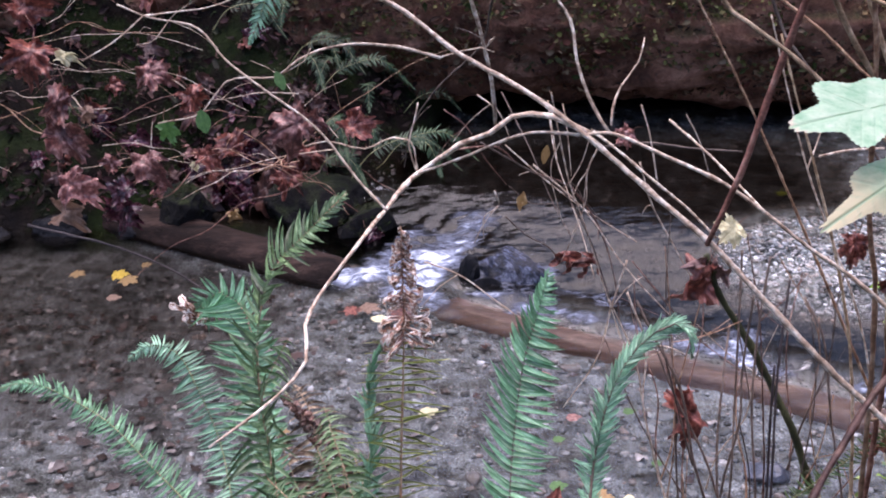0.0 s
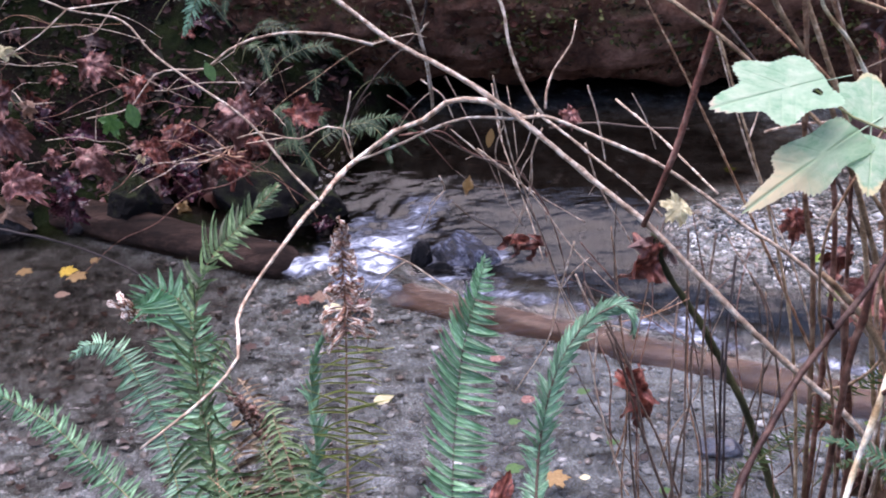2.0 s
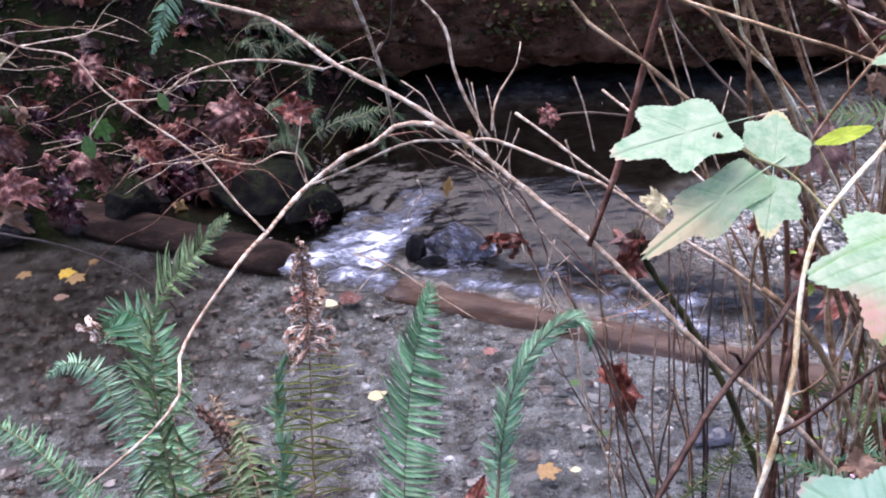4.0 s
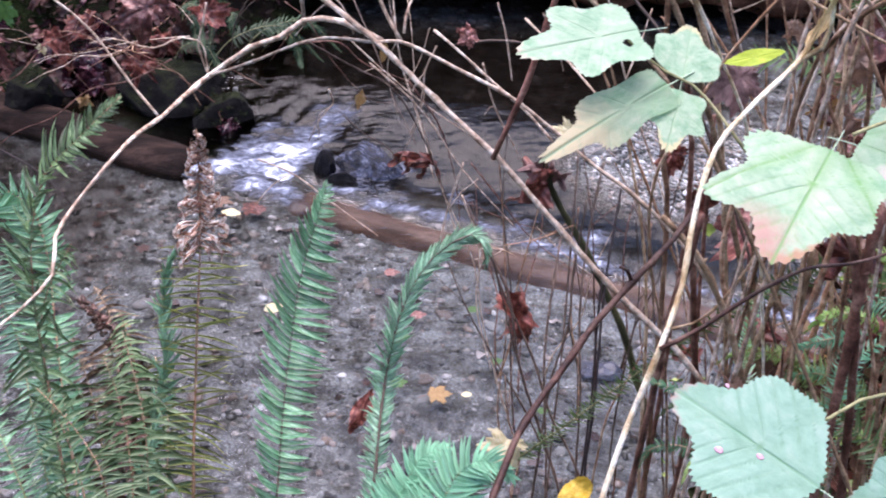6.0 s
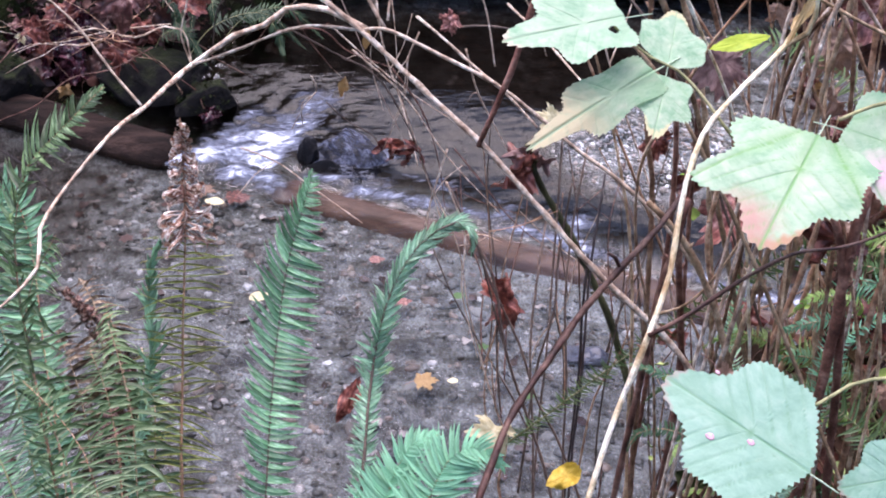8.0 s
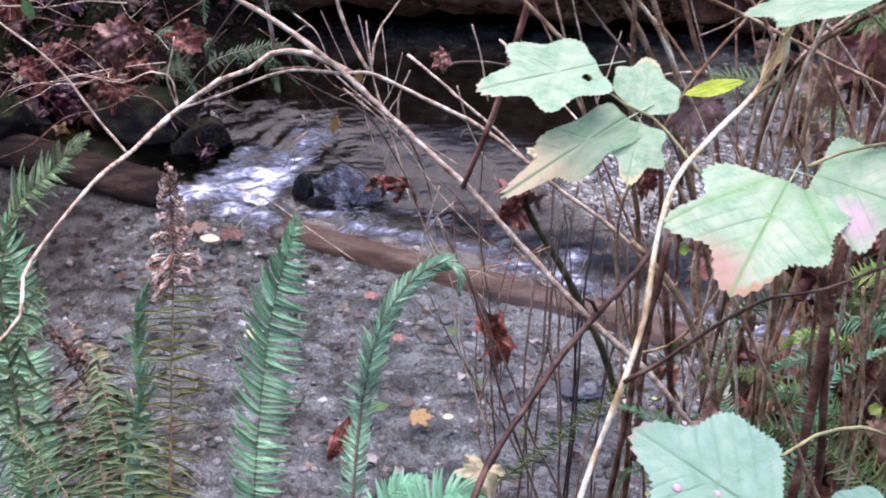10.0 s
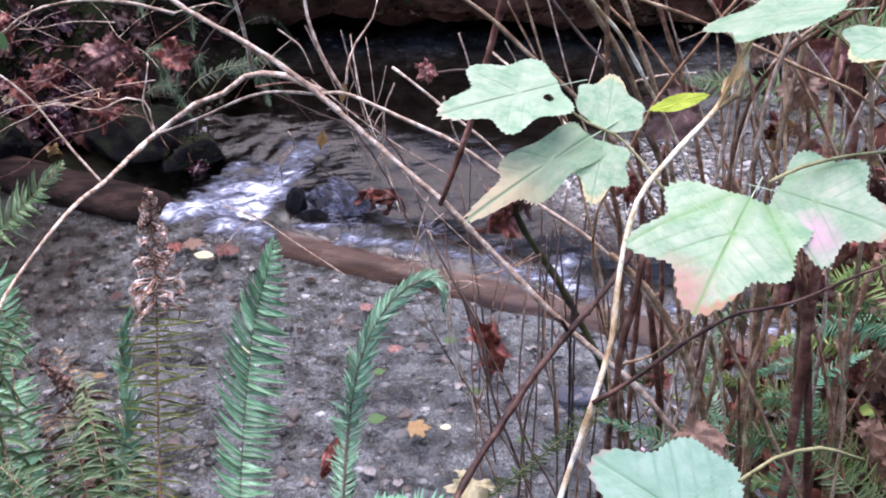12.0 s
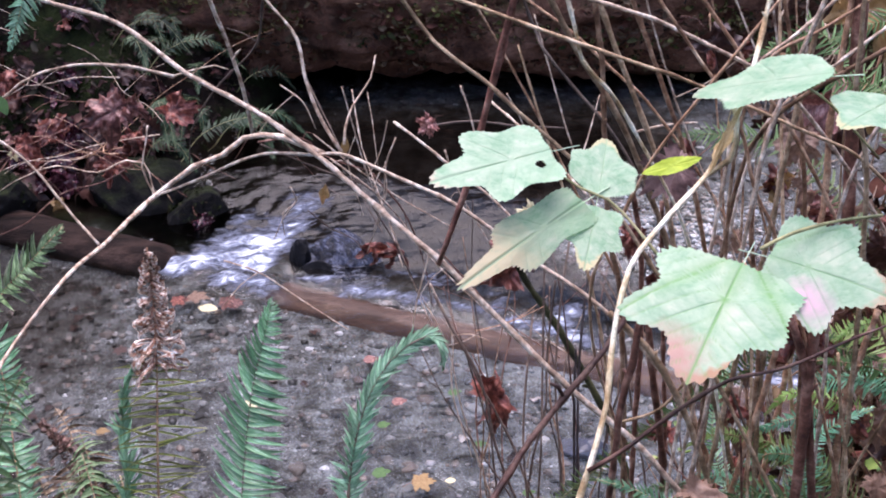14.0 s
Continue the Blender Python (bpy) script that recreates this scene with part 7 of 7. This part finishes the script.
for i in range(60):
    x, y = brush.uniform(0.85, 1.65), brush.uniform(1.35, 2.1)
    foot = Vector((x, y, brush.uniform(0.75, 1.4)))
    way = Vector((brush.gauss(0, 0.5), brush.gauss(0, 0.3), -0.7))
    broad_leaf("dead_leaf", "brown dead leaf caught high among the canes", MAPLE, foot, foot + way * brush.uniform(0.07, 0.13), 0.7, Vector((brush.gauss(0, 0.5), -1, 0.3)), brush.choice((MAPLE_DARK, LEAF_TAN, MAPLE_RUST, MAPLE_PINK, LEAF_OCHRE)), brush.uniform(0.7, 1.4), group="leaves caught in the canes")
for i in range(9):
    left = i < 6
    x, y = (brush.uniform(-0.55, 0.05), brush.uniform(0.85, 1.2)) if left else (brush.uniform(0.75, 1.6), brush.uniform(1.05, 2.0))
    foot = Vector((x, y, land(x, y)))
    a, l = brush.uniform(-3.2, 3.2), brush.uniform(0.28, 0.42) * (1.3 if left else 1.0)
    d = Vector((math.cos(a) * 0.5, math.sin(a) * 0.4, 0))
    tip = foot + d * l * 1.1 + Vector((0, 0, l * 0.95))
    frond("green fern frond among the low growth of the bank", [tuple(tip), tuple(foot + d * l * 0.7 + Vector((0, 0, l * 0.95))), tuple(foot + d * l * 0.25 + Vector((0, 0, l * 0.5))), tuple(foot)],
          brush.uniform(0.018, 0.026), brush.choice((FERN_LIVE, FERN_MOSS, FERN_OLIVE)), (d.x * 0.3, -0.5, 0.8), group="low ferns", root=False, coarse=1.2, slim=0.7, joined=True, mess=0.35, hang=True, stalk=BARK_DARK)

for i in range(18):
    x, y = brush.uniform(1.0, 1.6), brush.uniform(1.2, 2.0)
    p = Vector((x, y, land(x, y) - 0.02))
    lean = Vector((brush.gauss(-0.06, 0.2), brush.gauss(0, 0.1), 1)) * brush.uniform(1.2, 1.85)
    pts = [p + lean * q + Vector((brush.gauss(0, 0.012), brush.gauss(0, 0.012), 0)) * (q > 0) for q in (1.0, 0.82, 0.64, 0.46, 0.28, 0)]
    side = pts[1] + Vector((brush.gauss(0, 0.1), brush.gauss(0, 0.05), brush.uniform(0.06, 0.16)))
    cane("cane", "pale dry leaning cane of the bramble thicket", [tuple(q) for q in pts], 0.0013, brush.uniform(0.0022, 0.0042), brush.choice((BARK_TAN, BARK_TAN, BARK_CANE)),
         [([tuple(pts[1]), tuple((pts[1] + side) / 2 + Vector((0, 0, -0.008))), tuple(side)], 0.0013, 0.0008)], group="leaning thicket canes")
for i in range(26):
    x, y = brush.uniform(0.68, 1.35), brush.uniform(1.15, 1.9)
    if x < 0.62 + (y - 1.1) * 0.45:
        continue
    foot = Vector((x, y, land(x, y)))
    a, l = brush.uniform(-3.1, 0.3), brush.uniform(0.3, 0.6)
    d = Vector((math.cos(a) * 0.6, math.sin(a) * 0.5, 0))
    frond("green fern frond growing up through the bramble thicket", [tuple(foot + d * l * 1.1 + Vector((0, 0, l * 0.75))), tuple(foot + d * l * 0.75 + Vector((0, 0, l * 0.9))), tuple(foot + d * l * 0.35 + Vector((0, 0, l * 0.62))), tuple(foot)],
          brush.uniform(0.02, 0.03), brush.choice((FERN_LIME, FERN_DIM, FERN_MINT, FERN_LIME)), (d.x * 0.4, -0.55, 0.8), group="thicket ferns", root=False, coarse=1.15, slim=1.1, droop=0.25, joined=True, mess=0.18)


def island_litter(name, colours):
    m, nt, b = nodes_of(name)
    r = nt.nodes.new("ShaderNodeNewGeometry").outputs["Random Per Island"]
    n = len(colours)
    col = ramp(nt, r, [(i / n, c) for i, c in enumerate(colours)])
    col = blend(nt, 0.6, col, ramp(nt, grain(nt, 60, 4, 0.7), [(0.3, (0.4, 0.4, 0.4)), (0.7, (1.5, 1.5, 1.5))]), "MULTIPLY")
    nt.links.new(col, b.inputs["Base Color"])
    b.inputs["Roughness"].default_value = 0.6
    b.inputs["Specular IOR Level"].default_value = 0.12
    return m


LITTER = island_litter("litter", [(0.006, 0.003, 0.003), (0.018, 0.005, 0.004), (0.008, 0.014, 0.003), (0.05, 0.014, 0.008), (0.007, 0.011, 0.003), (0.09, 0.035, 0.022), (0.016, 0.026, 0.006), (0.02, 0.01, 0.006)])
# bank litter colours are scaled down to hold the bank's shade
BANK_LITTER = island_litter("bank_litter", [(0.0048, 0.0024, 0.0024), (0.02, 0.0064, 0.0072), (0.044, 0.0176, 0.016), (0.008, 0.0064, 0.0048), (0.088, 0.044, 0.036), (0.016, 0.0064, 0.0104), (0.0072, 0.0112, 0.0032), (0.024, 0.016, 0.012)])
# leaf scrap colours; the palest ones stand in for glints on the ripples
BED_DEBRIS = island_litter("bed_debris", [(0.02, 0.013, 0.011), (0.1, 0.078, 0.077), (0.05, 0.028, 0.024), (0.07, 0.052, 0.05), (0.025, 0.018, 0.016), (0.16, 0.14, 0.138), (0.04, 0.022, 0.019), (0.3, 0.28, 0.275)])
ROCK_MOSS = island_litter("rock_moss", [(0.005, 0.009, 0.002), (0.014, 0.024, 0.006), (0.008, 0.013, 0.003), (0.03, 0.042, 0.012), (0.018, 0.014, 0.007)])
SPRIG = island_litter("sprig", [(0.12, 0.22, 0.03), (0.3, 0.42, 0.1), (0.2, 0.3, 0.06), (0.42, 0.5, 0.18), (0.14, 0.26, 0.1)])
THICKET_LITTER = island_litter("thicket_litter", [(0.012, 0.007, 0.005), (0.06, 0.026, 0.016), (0.12, 0.04, 0.028), (0.03, 0.02, 0.014), (0.24, 0.16, 0.1), (0.035, 0.05, 0.014), (0.1, 0.055, 0.036)])
MOSS = island_litter("moss", [(0.035, 0.04, 0.012), (0.1, 0.095, 0.026), (0.055, 0.06, 0.016), (0.26, 0.23, 0.085), (0.14, 0.075, 0.04)])


grit_bed = random.Random(29)


def scraps(name, label, places, material, lo, hi, rng, thin=0.5):
    """Torn scraps of leaf, each bent along its middle, as one heap: a place and a facing for each."""
    verts, faces = [], []
    for p, up in places:
        size, a = rng.uniform(lo, hi), rng.uniform(0, 6.28)
        x = Vector((math.cos(a), math.sin(a), rng.uniform(-0.4, 0.4)))
        x = (x - up * x.dot(up) / up.length_squared).normalized()
        y = up.cross(x).normalized()
        z = up.normalized()
        b = len(verts)
        for i, (u, w) in enumerate(((0, 0.1), (0.35, 0.5), (0.7, 0.42), (1, 0.06))):
            w *= rng.uniform(0.6, 1.3) * thin * 2
            lift = rng.uniform(-0.15, 0.2)
            for s in (-1, 0, 1):
                verts.append(p + (x * u + y * w * s + z * (abs(s) * rng.uniform(-0.1, 0.35) + lift)) * size)
        for i in range(3):
            for s in (0, 1):
                c = b + 3 * i + s
                faces.append((c, c + 1, c + 4, c + 3))
    return tagged(new(name, mesh_from(name, verts, faces, material)), label, "litter", kind="stuff")


def bank_spots(count, x0, x1, y0, y1, rng, lift, facing):
    out = []
    for i in range(count):
        x, y = rng.uniform(x0, x1), rng.uniform(y0, y1)
        z = land(x, y)
        if z > level(x, y) + 0.015:
            out.append((Vector((x, y, z + rng.uniform(0, lift))), Vector((rng.gauss(0, 0.4), facing + rng.gauss(0, 0.4), 1))))
    return out


scraps("leaf_litter", "wet red and brown leaf litter on the bank, darkened for shade", bank_spots(2400, -2.2, -0.2, 3.8, 5.0, brush, 0.06, -0.8), BANK_LITTER, 0.012, 0.06, brush, 0.2)
scraps("leaf_litter", "brown leaf litter under the bramble thicket", bank_spots(2600, 0.7, 2.2, 1.0, 3.2, brush, 0.06, -0.3), LITTER, 0.025, 0.07, brush)
scraps("leaf_litter", "brown leaf litter on the near bank", bank_spots(3200, -2.6, 2.6, -0.6, 1.75, brush, 0.03, -0.3), LITTER, 0.025, 0.07, brush)
debris = []
for i in range(900):
    x, y = grit_bed.uniform(-1.9, 0.9), grit_bed.uniform(1.9, 3.45)
    if land(x, y) < level(x, y) - 0.02 and upstream(x, y) < -0.08 and grit_bed.random() < (0.9 if x < -0.5 else 0.16):
        debris.append((Vector((x, y, land(x, y) + 0.012)), Vector((grit_bed.gauss(0, 0.12), grit_bed.gauss(0, 0.12), 1))))
scraps("leaf_debris", "sodden mauve and brown leaf scraps on the stream bed, pale ones painted as glints", debris, BED_DEBRIS, 0.012, 0.042, grit_bed, 0.35)
tangle = [(Vector((brush.uniform(0.5, 1.7), brush.uniform(1.1, 2.0), brush.uniform(0.1, 0.75) ** 1.3)), Vector((brush.gauss(0, 0.6), -0.6 + brush.gauss(0, 0.5), 0.5))) for i in range(2600)]
scraps("dead_leaf_tangle", "brown and red dead leaves caught in the thicket", [q for q in tangle if q[0].x > 0.54 + (q[0].y - 1.0) * 0.6], THICKET_LITTER, 0.02, 0.07, brush, 0.35)
high = [(Vector((brush.uniform(1.0, 1.8), brush.uniform(1.3, 2.3), brush.uniform(0.3, 1.5))), Vector((brush.gauss(0, 0.6), -0.6 + brush.gauss(0, 0.5), 0.5))) for i in range(1500)]
scraps("dead_leaf_tangle", "shrivelled brown leaf scraps hanging among the tall canes", [q for q in high if q[0].x > 0.85 + (q[0].y - 1.0) * 0.4], THICKET_LITTER, 0.025, 0.075, brush, 0.3)
sprigs = [(Vector((brush.uniform(0.85, 1.75), brush.uniform(1.1, 2.1), brush.uniform(0.08, 0.8))), Vector((brush.gauss(0, 0.4), -0.5 + brush.gauss(0, 0.4), 0.8))) for i in range(520)]
scraps("green_sprig", "small yellow-green leaflets scattered among the canes", [q for q in sprigs if noise.noise(q[0] * 3.5) > 0.05], SPRIG, 0.012, 0.032, brush, 0.32)
scraps("leaf_litter", "brown leaf litter under the fallen log", bank_spots(2500, -0.6, 2.6, 5.1, 5.6, brush, 0.08, -0.8), THICKET_LITTER, 0.03, 0.08, brush, 0.35)
tufts = []
for i in range(12000):
    x, t = brush.uniform(-2.4, 2.6), brush.uniform(-0.5, 1.9)
    s = (x + 4.2) / 9.0
    if noise.noise((x * 2.6, t * 3.0, 4.0)) + 0.12 * (t - 0.2) < -0.12:
        continue
    c = Vector((x, 4.95 + 0.2 * s, 0.81 - 0.38 * s))
    d = Vector((0, -math.cos(t), math.sin(t)))
    tufts.append((c + d * ((0.46 - 0.06 * s) * brush.uniform(1.0, 1.06)), d + Vector((brush.gauss(0, 0.5), brush.gauss(0, 0.5), brush.gauss(0, 0.5)))))
flakes = []
for i in range(5000):
    x, t = brush.uniform(-2.4, 2.6), brush.uniform(-0.9, 1.2)
    s = (x + 4.2) / 9.0
    d = Vector((0, -math.cos(t), math.sin(t)))
    flakes.append((Vector((x, 4.95 + 0.2 * s, 0.81 - 0.38 * s)) + d * ((0.46 - 0.06 * s) * brush.uniform(0.98, 1.06)), d + Vector((brush.gauss(0, 0.3), brush.gauss(0, 0.3), brush.gauss(0, 0.3)))))
scraps("bark_flakes", "loose reddish bark flakes and needles on the fallen log", flakes, THICKET_LITTER, 0.015, 0.05, brush, 0.22)
scraps("moss", "olive moss growing in tufts on the fallen log", tufts, MOSS, 0.008, 0.026, brush, 0.35)
cushion = []
for x, y, z, a, b, c in ((-0.55, 4.0, 0.02, 0.2, 0.16, 0.14), (-1.0, 3.86, 0.09, 0.1, 0.09, 0.1), (-0.33, 3.84, 0.03, 0.12, 0.1, 0.1)):
    for i in range(900):
        d = Vector((brush.gauss(0, 1), brush.gauss(-0.4, 1), abs(brush.gauss(0.3, 1)))).normalized()
        if noise.noise((d.x * 2.4 + x * 5, d.y * 2.4, d.z * 2.4)) > -0.02:
            cushion.append((Vector((x + d.x * a * 0.9, y + d.y * b * 0.9, z + d.z * c * 0.9)), d + Vector((brush.gauss(0, 0.5), brush.gauss(0, 0.5), brush.gauss(0, 0.5)))))
scraps("moss", "dark green moss cushions on the wet rocks", cushion, ROCK_MOSS, 0.004, 0.012, brush, 0.3)
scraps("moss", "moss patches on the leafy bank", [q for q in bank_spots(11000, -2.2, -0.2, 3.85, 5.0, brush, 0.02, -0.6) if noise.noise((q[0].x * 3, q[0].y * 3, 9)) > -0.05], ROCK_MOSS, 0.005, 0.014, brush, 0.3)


# ---- stones, last ----
def pebble_shapes(count, detail=1):
    out = []
    for i in range(count):
        bm = bmesh.new()
        bmesh.ops.create_icosphere(bm, subdivisions=detail, radius=1.0)
        for v in bm.verts:
            v.co *= 1 + 0.3 * noise.noise(v.co * 1.3 + Vector((i * 7.3, 0, 0)))
        out.append((np.array([v.co[:] for v in bm.verts]), [tuple(w.index for w in f.verts) for f in bm.faces]))
        bm.free()
    return out


SHAPES = pebble_shapes(8)


def gravel(name, label, spots, material):
    """Many pebbles as one: x, y, z and size for each."""
    rng = random.Random(name)
    verts, faces, base = [], [], 0
    for x, y, z, r in spots:
        v, f = SHAPES[rng.randrange(8)]
        m = np.array(Euler((rng.uniform(-0.4, 0.4), rng.uniform(-0.4, 0.4), rng.uniform(0, 6.3))).to_matrix())
        w = (v * (r, r * rng.uniform(0.6, 0.95), r * rng.uniform(0.35, 0.65))) @ m.T + (x, y, z)
        verts += w.tolist()
        faces += [tuple(base + k for k in t) for t in f]
        base += len(v)
    return tagged(new(name, mesh_from(name, verts, faces, material)), label, "gravel", kind="stuff")


grit = random.Random(3)


def scatter(count, x0, x1, y0, y1, small, large, sink=0.2, wet=True):
    out = []
    while len(out) < count:
        x, y = grit.uniform(x0, x1), grit.uniform(y0, y1)
        z = land(x, y)
        if wet and z > level(x, y) - 0.01:
            continue
        r = small * (large / small) ** (grit.random() ** 2.2)
        out.append((x, y, z + r * (0.3 - sink), r))
    return out


gravel("gravel", "small grey, brown and mauve pebbles on the stream bed", scatter(7500, -1.7, 1.6, 1.55, 3.6, 0.005, 0.02), PEBBLE)
gravel("gravel", "small grey pebbles on the bed of the upper pool", scatter(3000, -0.4, 2.2, 3.0, 5.0, 0.007, 0.026), PEBBLE)
bar = [(x, y, land(x, y) + r * 0.2, r) for x, y, r in ((grit.gauss(1.27, 0.24), grit.gauss(3.5, 0.17), 0.0045 * 3.0 ** (grit.random() ** 1.8)) for i in range(4500))]
gravel("gravel", "pale washed pebbles of a gravel bar above the water", bar, BAR_STONE)
STONES = [lump("stone", STONE, (1, 0.75, 0.45), 3.0 * i, 2, 0.55) for i in range(6)]
for x, y, z, r in scatter(300, -1.5, 1.3, 1.7, 3.4, 0.012, 0.034, 0.3):
    m = pose(x, y, z, grit.uniform(-15, 15), grit.uniform(-15, 15), grit.uniform(0, 360)) @ Matrix.Diagonal((r, r, r, 1))
    part("stone", STONES[grit.randrange(6)], ground, "", m)
